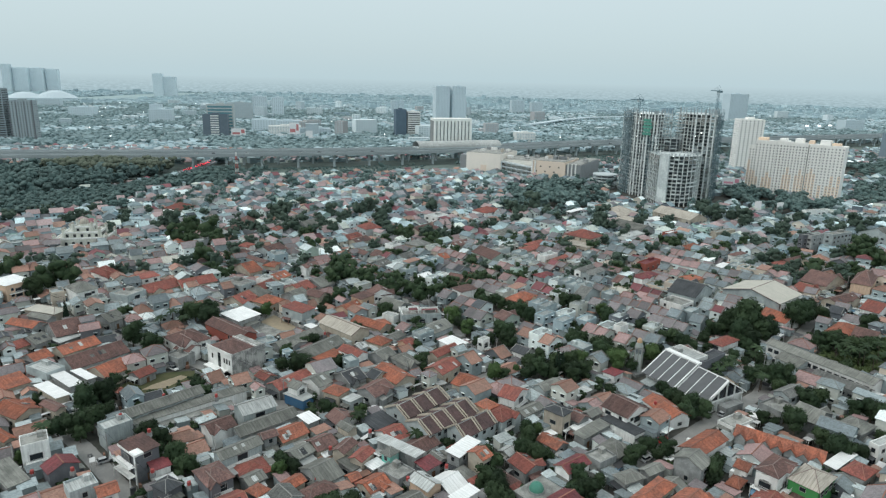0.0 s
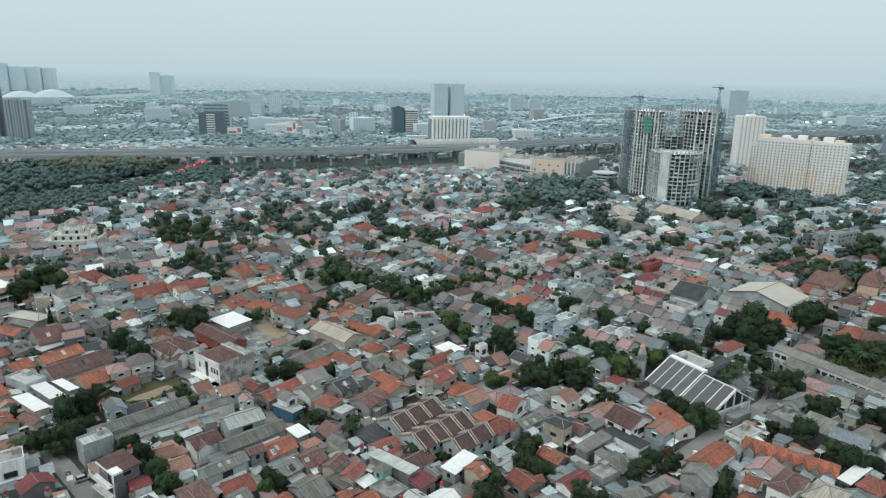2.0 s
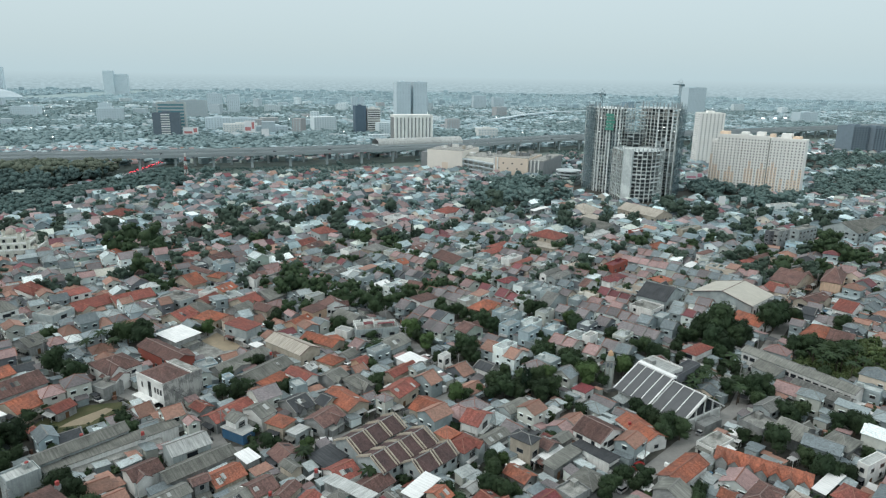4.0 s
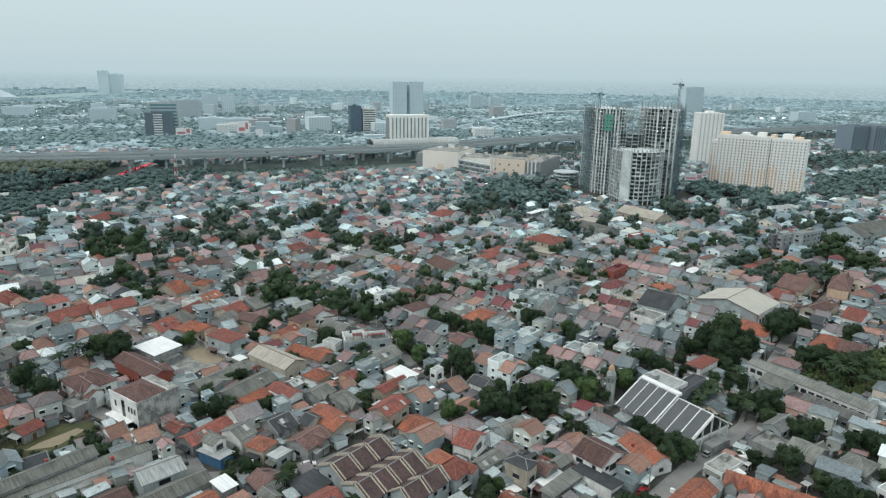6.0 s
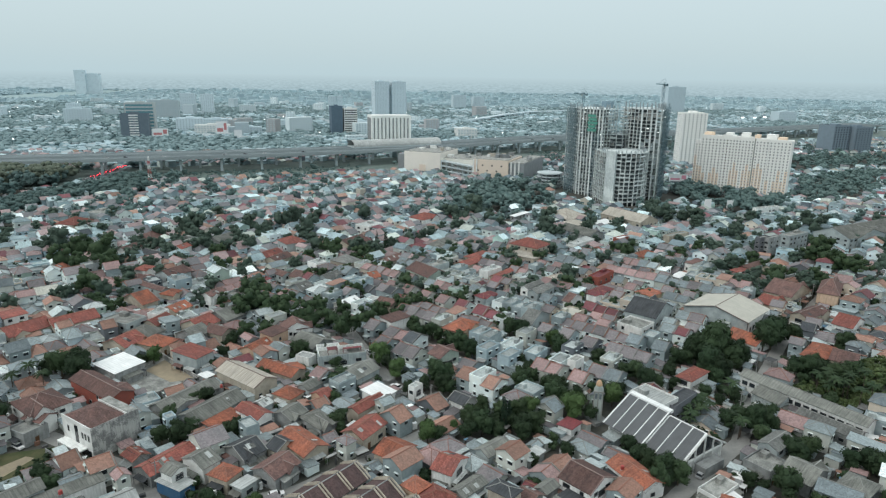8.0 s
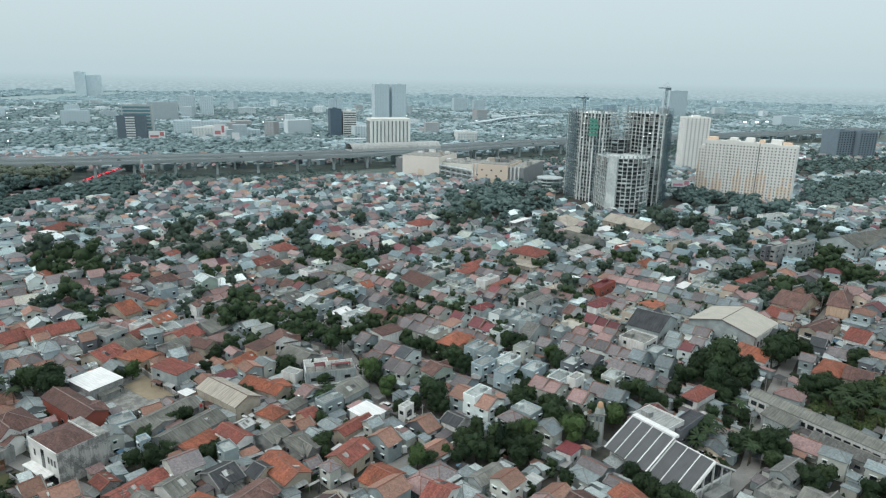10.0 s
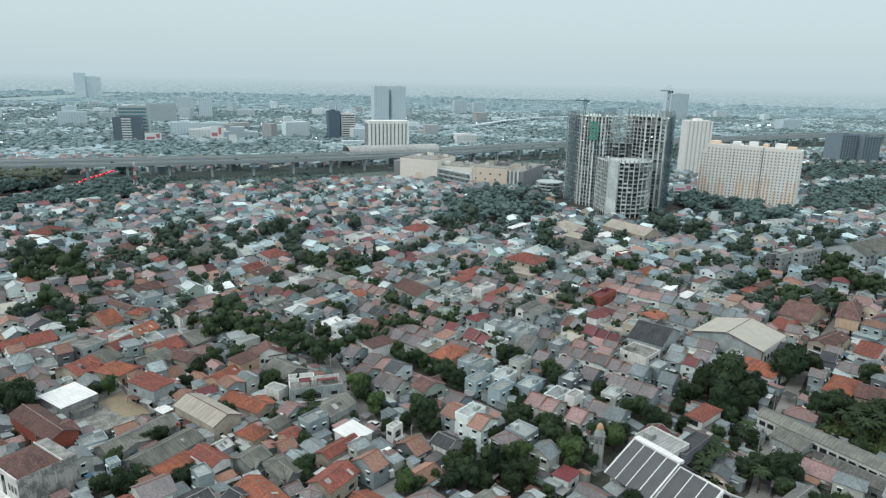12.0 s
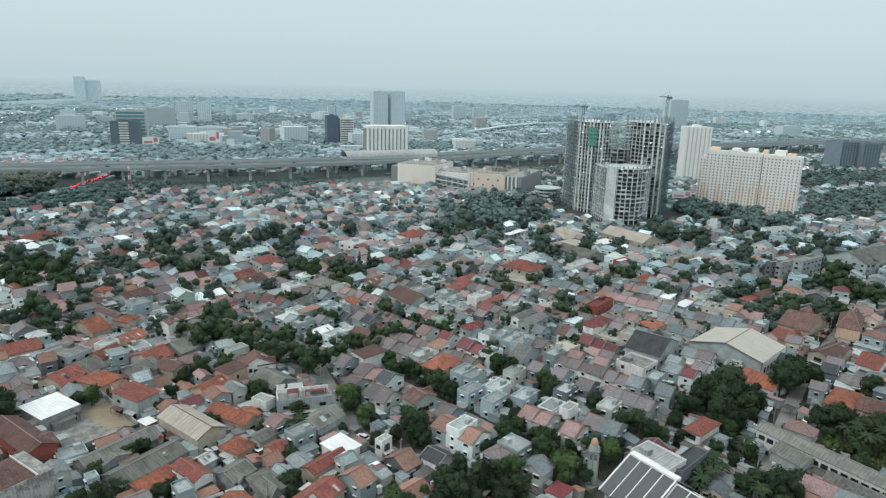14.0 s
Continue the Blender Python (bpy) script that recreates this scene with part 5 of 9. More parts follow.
for k in range(7):
    m0, m1, sec = 1.7 - 0.18 * k, 1.7 - 0.18 * (k + 1), Shape()
    for sx, sy in ((-1, -1), (1, -1), (1, 1), (-1, 1)):
        sec.tube((sx * m0, sy * m0, 4.2 * k), (sx * m1, sy * m1, 4.2 * k + 4.2), 0.16, 0.16, 4)
        tx, ty = (sy, -sx)
        sec.tube((sx * m0, sy * m0, 4.2 * k), (tx * m1, ty * m1, 4.2 * k + 4.2), 0.09, 0.09, 3)
    child("mast_section", sec.done("mast_section", MAST_RED if k % 2 else WALL_WHITE), mast)
tagged(mast, "red and white lattice radio mast among low trees", "mast")

# ---- streets ----
street([(-215, 300), (-148, 262), (-98, 231), (-60, 207), (-49, 190), (-34, 190), (-15, 196), (20, 222)], 5)
street([(-120, 182), (-103, 168), (-87, 153), (-60, 128)], 5)
street([(60, 165), (88, 189), (116, 211), (140, 243), (178, 288), (236, 345)], 5)
street([(40, 227), (11, 255), (-15, 330)], 5, label="narrow grey street through terraced houses")
street([(60, 250), (24, 292), (0, 340)], 4, label="narrow grey street through terraced houses")

# ---- open ground ----
tagged(new("grass_plot", Shape().prism([(-112, 198), (-92, 201), (-86, 222), (-100, 219), (-111, 210)], -0.1, 0.12).done("grass_plot", GRASS)), "overgrown green and tan grass plot between houses", "grass", kind="structure")
tagged(new("bare_earth", Shape().prism([(-103, 205), (-95, 207), (-91, 216), (-94, 217), (-101, 209)], -0.1, 0.16).done("bare_earth", SAND)), "pale bare earth on the grass plot", "earth", kind="structure")
take_poly([(-112, 198), (-90, 200), (-86, 222), (-100, 220), (-111, 210)])
tagged(new("paved_yard", Shape().prism([(-86, 262), (-70, 250), (-58, 262), (-78, 284)], -0.1, 0.1).done("paved_yard", SLAB)), "weathered grey paved yard behind a wall", "yard", kind="structure")
tagged(new("bare_earth", Shape().prism([(-80, 272), (-68, 262), (-60, 264), (-76, 281)], -0.1, 0.14).done("bare_earth", SAND)), "pale sandy earth at the edge of the yard", "earth", kind="structure")
take_poly([(-88, 262), (-70, 248), (-56, 262), (-78, 287)])

verge_rng = random.Random(17)
wood("plot_shrubs", [(verge_rng.uniform(-112, -88), verge_rng.uniform(197, 203), h_, h_ * 1.3) for h_ in [verge_rng.uniform(1.2, 3.2) for _ in range(34)]] + [(verge_rng.uniform(-91, -85), verge_rng.uniform(203, 221), h_, h_ * 1.3) for h_ in [verge_rng.uniform(1.0, 2.6) for _ in range(18)]], LEAF, "wild dark green shrubs round the grass plot", leaves=90, leaf=0.09)

# ---- woods ----
wrng = random.Random(5)


def fill_wood(poly, count, h0, h1, spread=1.0):
    xs, ys, out = [p[0] for p in poly], [p[1] for p in poly], []
    while len(out) < count:
        x, y = wrng.uniform(min(xs), max(xs)), wrng.uniform(min(ys), max(ys))
        if inside(x, y, poly):
            h = wrng.uniform(h0, h1)
            out.append((x, y, h, h * wrng.uniform(0.8, 1.1) * spread))
    take_poly(poly)
    return out


# Haze over the middle distance is painted into this lighter, bluer leaf.
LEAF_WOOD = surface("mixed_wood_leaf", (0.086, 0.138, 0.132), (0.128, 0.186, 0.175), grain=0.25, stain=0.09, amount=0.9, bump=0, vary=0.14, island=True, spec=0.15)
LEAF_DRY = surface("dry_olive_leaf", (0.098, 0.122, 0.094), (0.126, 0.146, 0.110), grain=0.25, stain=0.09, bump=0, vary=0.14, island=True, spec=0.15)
# Lightened towards teal; the wood's haze is part of this leaf colour.
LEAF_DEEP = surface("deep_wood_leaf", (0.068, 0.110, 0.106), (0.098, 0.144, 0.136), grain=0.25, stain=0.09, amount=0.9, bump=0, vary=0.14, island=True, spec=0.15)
wood("woodland", fill_wood([(-560, 425), (-385, 470), (-345, 552), (-324, 596), (-312, 640), (-303, 726), (-320, 726), (-483, 690), (-700, 640)], 620, 12, 19, 1.1), LEAF_DEEP, "dense dark green wood beside the motorway", 40, 0.05, 14)
wood("woodland", fill_wood([(-430, 690), (-345, 670), (-312, 690), (-306, 735), (-390, 722)], 100, 16, 21, 1.1), LEAF_DRY, "olive dry-topped trees at the edge of the wood", 40, 0.05, 14)
wood("woodland", fill_wood([(-385, 462), (-300, 480), (-272, 516), (-272, 593), (-250, 625), (-215, 640), (-205, 656), (-245, 740), (-266, 690), (-276, 645), (-300, 600), (-340, 548)], 900, 7, 12, 1.25), LEAF_DEEP, "low dark green trees along the ramp road", 30, 0.06, 5)
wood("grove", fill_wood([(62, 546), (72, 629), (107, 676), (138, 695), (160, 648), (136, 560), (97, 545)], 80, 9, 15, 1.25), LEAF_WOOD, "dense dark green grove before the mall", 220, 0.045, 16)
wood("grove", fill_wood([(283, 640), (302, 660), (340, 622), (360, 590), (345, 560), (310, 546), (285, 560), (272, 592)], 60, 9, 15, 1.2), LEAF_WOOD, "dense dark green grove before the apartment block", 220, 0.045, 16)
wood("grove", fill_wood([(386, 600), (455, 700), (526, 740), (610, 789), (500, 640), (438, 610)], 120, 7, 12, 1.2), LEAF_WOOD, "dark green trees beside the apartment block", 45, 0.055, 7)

wood("grove", fill_wood([(440, 770), (560, 800), (700, 830), (860, 960), (700, 960), (560, 900), (470, 860)], 150, 7, 12, 1.5), LEAF_WOOD, "green trees beyond the apartment block, tinted blue for haze", 30, 0.06, 6)

glow_rng = random.Random(12)
spark = Shape().tube((0, 0, 0), (0, 0, 1.4), 0.9, 1.2, 6).done("lamp_head", LAMP_WHITE)
# Glowing heads added at random stand for bright specks of the far city.
for k in range(34):
    y = glow_rng.uniform(1000, 2300)
    x = glow_rng.uniform(-0.55, 0.5) * y
    if y < via_at(x) + 90:
        continue
    lamp, z = thing("street_lamp", x, y), glow_rng.uniform(9, 15)
    child("pole", Shape().tube((0, 0, 0), (0, 0, z), 0.25, 0.18, 5).done("pole", PALE_TOWER), lamp)
    child("lamp_head", spark, lamp, pose(0, 0, z))
    tagged(lamp, "glowing head on a pole in the far city", "street lamp", "far street lamps")

# ---- a distant flyover, floodlights and hoardings ----
fly = thing("flyover", 0, 0)
fly_line = smooth_line([(60, 1450), (211, 1556), (345, 1800), (500, 1990), (787, 2145), (1100, 2230)], 40)
child("deck", ribbon(fly_line, 0, 14, 10.5, 12.5).done("deck", PALE_TOWER), fly)
fp = Shape().box(-1.2, -1.2, 0, 1.2, 1.2, 10.5).done("pier", PALE_TOWER)
for p in fly_line[::2]:
    child("pier", fp, fly, pose(p.x - 4, p.y + 5, 0))
tagged(fly, "pale concrete flyover curving through the far city", "viaduct", kind="structure")
for x, y, z in ((924, 1660, 16), (948, 1646, 17), (968, 1635, 19)):
    ob = thing("floodlight_mast", x, y)
    child("mast", Shape().tube((0, 0, 0), (0, 0, z), 0.4, 0.25, 6).done("mast", PALE_TOWER), ob)
    child("lamp_head", Shape().box(-4, -0.5, z - 1.2, 4, 0.4, z + 1.6).done("lamp_head", LAMP_WHITE), ob)
    tagged(ob, "floodlight mast with bright white lamp head", "floodlight", "floodlights")
HOARD_WHITE = surface("white_printed_sheet", (0.80, 0.80, 0.80), (0.72, 0.73, 0.74), vary=0.03, bump=0)
HOARD_PINK = plain("pink_print", (0.70, 0.30, 0.38), 0.6)
HOARD_RED = plain("faded_red_print", (0.52, 0.20, 0.20), 0.6)


def hoarding(x, y, z0, w, h, yaw, label, bars=None):
    ob = thing("billboard", x, y, 0, yaw)
    board = child("board", Shape().box(-w / 2, -0.15, z0, w / 2, 0.15, z0 + h).done("board", HOARD_WHITE), ob)
    for sx in (-w * 0.3, w * 0.3):
        child("post", Shape().tube((sx, 0.4, 0), (sx, 0.4, z0 + h * 0.9), 0.18, 0.18, 6).done("post", STEEL), ob)
    if bars:
        child("printed_band", Shape().box(-w * 0.42, -0.19, z0 + h * 0.15, w * 0.1, -0.155, z0 + h * 0.45).box(w * 0.18, -0.19, z0 + h * 0.3, w * 0.42, -0.155, z0 + h * 0.85).done("printed_band", bars), board)
    return tagged(ob, label, "billboard")


hoarding(303, 669, 8, 18, 7, -10, "white roadside billboard with pink printed bands", HOARD_PINK)
hoarding(277, 554, 3, 6, 8, 5, "plain white board standing among trees")
hoarding(297, 555, 3, 6, 7, 8, "plain white board standing among trees")
hoarding(-352, 1130, 8, 24, 12, 15, "white and red billboard by the motorway", HOARD_RED)
hoarding(-262, 1160, 10, 18, 20, 10, "tall white and red billboard by the motorway", HOARD_RED)
hoarding(-232, 1140, 6, 12, 12, 10, "plain white billboard among far trees")
cr = random.Random(61)
for k in range(26):
    q = via_line[int(cr.uniform(30, 90))]
    car(q.x, q.y + cr.choice((4.5, 8.0, 13.5, 17)), 24, cr.choice(("white_paint", "silver_paint", "black_paint", "white_paint")), 17.03)


# ---- things of the near quarter ----
TILE_ROW = surface("dark_brown_row_tile", (0.105, 0.066, 0.064), (0.07, 0.05, 0.05), stripe=3.5, bump=0.35, vary=0.08, speckle=0.2, streak=0.2)


def row_block(x, y, length, depth, yaw, units, label):
    """One terrace under a shared brown roof, cut by white fire walls."""
    h, rise = 5.4, 2.5
    ws, rs, cs = roof_parts(length, depth, h, "gable", rise, 0.3)
    ob = thing("terrace_row", x, y, 0, yaw)
    child("wall", ws.done("wall", WALL_BLUE), ob)
    child("roof", rs.done("roof", TILE_ROW), ob)
    child("ridge_cap", cs.done("ridge_cap", WALL_GREY), ob)
    for k in range(units + 1):
        u = -length / 2 + k * length / units
        for s in (-1, 1):
            for o in (-0.55, 0.35):
                q = [(u + o, s * (depth / 2 + 0.3), h - 0.1), (u + o + 0.25, s * (depth / 2 + 0.3), h - 0.1), (u + o + 0.25, s * 0.25, h + rise + 0.05), (u + o, s * 0.25, h + rise + 0.05)]
                q += [(a, b, c + 0.5) for a, b, c in q]
                f = [(4, 5, 6, 7), (0, 1, 5, 4), (1, 2, 6, 5), (2, 3, 7, 6), (3, 0, 4, 7)]
                child("fire_wall", Shape().add(q, f if s < 0 else [tuple(reversed(i)) for i in f]).done("fire_wall", WALL_CREAM), ob)
    wm = window_mesh(1.2, 1.3)
    for k in range(units * 2):
        child("window", wm, ob, pose(-length / 2 + (k + 0.5) * length / units / 2, -depth / 2 - 0.03, 3.6))
    child("window", wm, ob, pose(-length / 2 - 0.03, 0.5, 3.6, 0, 0, -90))
    take(x, y, length + 1, depth + 1, yaw)
    return tagged(ob, label, "terrace")


row_block(-6.0, 189.3, 18.5, 10.0, 46, 3, "terrace row with brown tile roof and pale fire walls")
row_block(2.0, 181.0, 20.5, 10.5, 44, 4, "terrace row with brown tile roof and pale fire walls")
row_block(10.8, 176.0, 13.5, 7.5, 43, 2, "short terrace row with brown tile roof half behind trees")

# prayer hall: dark roof with white battens
HALL_SHEET = surface("dark_grey_ribbed_sheet", (0.125, 0.132, 0.138), (0.10, 0.105, 0.11), stripe=4, bump=0.3, vary=0.03, streak=0.1)
hall = thing("mosque", 91.8, 211.4, 0, -60)
child("wall", Shape().box(-13, -9.5, 0, 13, 9, 4.8).done("wall", WALL_WHITE), hall)
for x0, x1, dz, n in ((-13.6, 1.2, 0.0, 4), (1.2, 13.6, -0.9, 3)):
    for s, run in ((-1, 11.5), (1, 10.0)):
        q = [(x0, s * run, 4.6 + dz), (x1, s * run, 4.6 + dz), (x1, 0, 11.2 + dz), (x0, 0, 11.2 + dz)]
        q += [(a, b, c + 0.2) for a, b, c in q]
        f = [(3, 2, 1, 0), (4, 5, 6, 7), (0, 1, 5, 4), (1, 2, 6, 5), (2, 3, 7, 6), (3, 0, 4, 7)]
        child("roof", Shape().add(q, f if s < 0 else [tuple(reversed(i)) for i in f]).done("roof", HALL_SHEET), hall)
    for k in range(n + 1):
        u = x0 + 0.15 + k * (x1 - x0 - 0.3) / n
        bw = 0.22 if k in (0, n) else 0.13
        q = [(u - bw, -11.6, 4.75 + dz), (u + bw, -11.6, 4.75 + dz), (u + bw, 0, 11.4 + dz), (u - bw, 0, 11.4 + dz)]
        q += [(a, b, c + 0.22) for a, b, c in q]
        child("batten", Shape().add(q, [(4, 5, 6, 7), (0, 1, 5, 4), (1, 2, 6, 5), (2, 3, 7, 6), (3, 0, 4, 7)]).done("batten", SHEET_WHITE), hall)
child("ridge_parapet", Shape().box(-13.6, -0.3, 10.9, 1.2, 1.8, 11.75).done("ridge_parapet", SHEET_WHITE), hall)
child("ridge_trim", Shape().box(1.2, -0.15, 10.2, 13.6, 0.25, 10.65).done("ridge_trim", SHEET_WHITE), hall)
child("gable_glass", Shape().add([(13.2, -8.5, 4.3), (13.2, 8, 4.3), (13.2, 0, 9.8)], [(0, 1, 2)]).done("gable_glass", GLASS), hall)
for s in (-1, 1):
    q = [(13.3, s * 10.5, 3.9), (13.9, s * 10.5, 3.9), (13.9, 0, 10.0), (13.3, 0, 10.0)]
    q += [(a, b, c + 0.5) for a, b, c in q]
    f = [(3, 2, 1, 0), (4, 5, 6, 7), (0, 1, 5, 4), (1, 2, 6, 5), (2, 3, 7, 6), (3, 0, 4, 7)]
    child("gable_rafter", Shape().add(q, f if s < 0 else [tuple(reversed(i)) for i in f]).done("gable_rafter", WALL_WHITE), hall)
for y0 in (-8.8, -4.4, -0.2, 4.0, 8.2):
    child("portal_post", Shape().box(13.35, y0 - 0.16, 0, 13.8, y0 + 0.16, 3.9 + 6.0 * (1 - abs(y0) / 10.5)).done("portal_post", WALL_WHITE), hall)
child("portal_beam", Shape().box(13.32, -9.5, 4.0, 13.75, 9, 4.35).done("portal_beam", WALL_WHITE), hall)
child("porch", Shape().box(14.2, -5, 0, 17.5, 4, 3.2).done("porch", WALL_GREY), hall)
tagged(hall, "mosque hall with dark roof and white battens", "mosque")
take(93.3, 211, 34, 24, -60)

minaret = thing("minaret", 76.0, 226.0, 0, 24)
GOLD = surface("dull_gold_dome", (0.62, 0.41, 0.25), (0.52, 0.34, 0.21), grain=4, rough=0.5)
MINARET_TILE = surface("pale_green_grey_tile", (0.36, 0.40, 0.38), (0.27, 0.305, 0.29), vary=0, grain=3)
child("base", Shape().box(-2.6, -2.6, 0, 2.6, 2.6, 1.2).done("base", WALL_GREY), minaret)
child("shaft", Shape().tube((0, 0, 1.2), (0, 0, 10.9), 2.0, 1.78, 4).done("shaft", MINARET_TILE), minaret)
for k in range(4):
    ca, sa = math.cos(k * math.pi / 2), math.sin(k * math.pi / 2)
    child("corner_rib", Shape().tube((2.0 * ca, 2.0 * sa, 1.2), (1.78 * ca, 1.78 * sa, 11.1), 0.2, 0.18, 6).done("corner_rib", CAP_GREY), minaret)
    side = pose(0, 0, 0, 0, 0, 45 + 90 * k)
    child("centre_rib", Shape().tube((1.42, 0, 1.2), (1.27, 0, 10.9), 0.12, 0.12, 4).done("centre_rib", CAP_GREY), minaret, side)
    for v in (-0.62, 0.62):
        # dark panels paint the shade inside the openings
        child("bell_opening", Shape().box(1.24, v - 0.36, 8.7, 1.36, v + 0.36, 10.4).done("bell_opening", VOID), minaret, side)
for k in range(7):
    r_ = 1.96 - 0.026 * k
    child("band", Shape().tube((0, 0, 2.2 + k), (0, 0, 2.28 + k), r_, r_, 4).done("band", CAP_GREY), minaret)
child("cornice", Shape().tube((0, 0, 10.9), (0, 0, 11.25), 2.1, 2.1, 4).done("cornice", CAP_GREY), minaret)
child("crown_drum", Shape().tube((0, 0, 11.25), (0, 0, 12.5), 1.45, 1.2, 8).tube((0, 0, 12.5), (0, 0, 12.9), 0.95, 0.85, 10).done("crown_drum", MINARET_TILE), minaret)
child("loudspeaker", Shape().tube((1.6, 0.6, 10.6), (2.6, 1.0, 10.5), 0.12, 0.42, 8).done("loudspeaker", WALL_WHITE), minaret)


def dome_mesh(r, mat, stretch=1.0, n=14, rings=7):
    v = [(r * math.cos(i * math.pi / 2 / rings) * math.cos(2 * math.pi * k / n), r * math.cos(i * math.pi / 2 / rings) * math.sin(2 * math.pi * k / n), stretch * r * math.sin(i * math.pi / 2 / rings)) for i in range(rings) for k in range(n)] + [(0, 0, stretch * r * 1.12)]
    f = [(i * n + k, i * n + (k + 1) % n, (i + 1) * n + (k + 1) % n, (i + 1) * n + k) for i in range(rings - 1) for k in range(n)] + [((rings - 1) * n + k, (rings - 1) * n + (k + 1) % n, rings * n) for k in range(n)]
    return mesh("dome", v, f, mat)


child("dome", dome_mesh(1.02, GOLD, 1.75), minaret, pose(0, 0, 12.9))
tagged(minaret, "square grey tiled minaret with pale ribs and golden dome", "minaret")
take(77.5, 222.5, 9, 14)

prayer = thing("prayer_house", 27.5, 144.5, 0, 40)
child("wall", Shape().box(-5, -4.5, 0, 5, 4.5, 4.6).done("wall", WALL_GREY), prayer)
child("roof", Shape().box(-5.4, -4.9, 4.6, 5.4, 4.9, 4.9).done("roof", SLAB), prayer)
child("drum", Shape().tube((-1, 1, 4.9), (-1, 1, 5.6), 2.0, 2.0, 14).done("drum", WALL_GREY), prayer)
child("dome", dome_mesh(1.9, surface("green_dome_paint", (0.05, 0.17, 0.13), (0.08, 0.20, 0.15), grain=3), 1.1), prayer, pose(-1, 1, 5.6), "dark green painted dome")
tagged(prayer, "small prayer house with flat roof and green dome", "mosque")
take(27.5, 144.5, 11, 10, 40)

sports = house(161.5, 306.5, 24, 28, 8, 39, "gable", "cream", "blue", rise=3.6, label="large hall with pale cream shallow roof and blue walls", name="sports_hall", windows=False)
child("white_wing", Shape().box(-11, -14.6, 0, 12, -14.1, 7.4).done("white_wing", WALL_WHITE), sports)
for k in range(7):
    child("window", window_mesh(1.4, 2.4), sports, pose(-9.5 + 3.2 * k, -14.63, 3.2))

# white corner house with a modern front and a bare side wall
RAW_SIDE = surface("stained_bare_cement", (0.42, 0.42, 0.40), (0.20, 0.205, 0.20), stain=0.3, amount=1.0, vary=0, streak=0.3)
ch = thing("corner_house", -75.3, 223.9, 0, 52)
child("wall", Shape().box(-7.2, -7.6, 0, 7.2, 7.6, 9.4).done("wall", WALL_WHITE), ch)
child("bare_side", Shape().box(-7.2, -7.72, 0, 7.2, -7.6, 10.2).done("bare_side", RAW_SIDE), ch, label="stained bare cement side wall")
cr_w, cr_r, cr_c = roof_parts(10.4, 14.6, 9.4, "hip", 2.6, 0.2)
child("roof", cr_r.done("roof", TILE_BROWN), ch, pose(-1.6, 0.1, 0))
child("rear_slab", Shape().box(3.9, -7.5, 9.4, 7.2, 7.6, 9.7).done("rear_slab", SLAB), ch)
child("parapet", Shape().box(-7.35, -7.6, 9.4, -7.1, 7.6, 10.3).box(3.7, -7.6, 9.4, 3.9, 7.6, 10.1).done("parapet", WALL_WHITE), ch)
slit = window_mesh(0.7, 2.0)
for v in (-6.2, -4.6, -3.0, 4.4):
    child("window", slit, ch, pose(-7.24, v, 5.6, 0, 0, -90))
child("stair_glazing", Shape().box(-7.3, -0.7, 1.0, -7.21, 0.9, 8.8).done("stair_glazing", GLASS), ch)
child("porch", Shape().box(-10.0, -5, 3.0, -7.22, 6.5, 3.35).box(-9.9, -4.9, 0, -9.6, -4.6, 3.0).box(-9.9, 6.1, 0, -9.6, 6.4, 3.0).done("porch", WALL_WHITE), ch)
child("shop_opening", Shape().box(-7.3, 1.6, 0, -7.21, 6.4, 2.7).box(-7.3, -6.8, 0.2, -7.21, -1.6, 2.6).done("shop_opening", GLASS), ch)
child("front_wall", Shape().box(-13, -7, 0, -12.8, 7.5, 1.8).done("front_wall", WALL_GREY), ch)
tagged(ch, "white three-storey corner house with bare stained side wall", "house")
take(-75.3, 223.9, 16, 17, 52)

# ornate pale mosque with tiered turrets among far roofs
om = thing("mosque", -227, 402, 0, 12)
MOSQUE_WHITE = surface("weathered_cream_white_render", (0.66, 0.67, 0.61), (0.50, 0.51, 0.46), stain=0.3, amount=0.8, vary=0.05, streak=0.2)
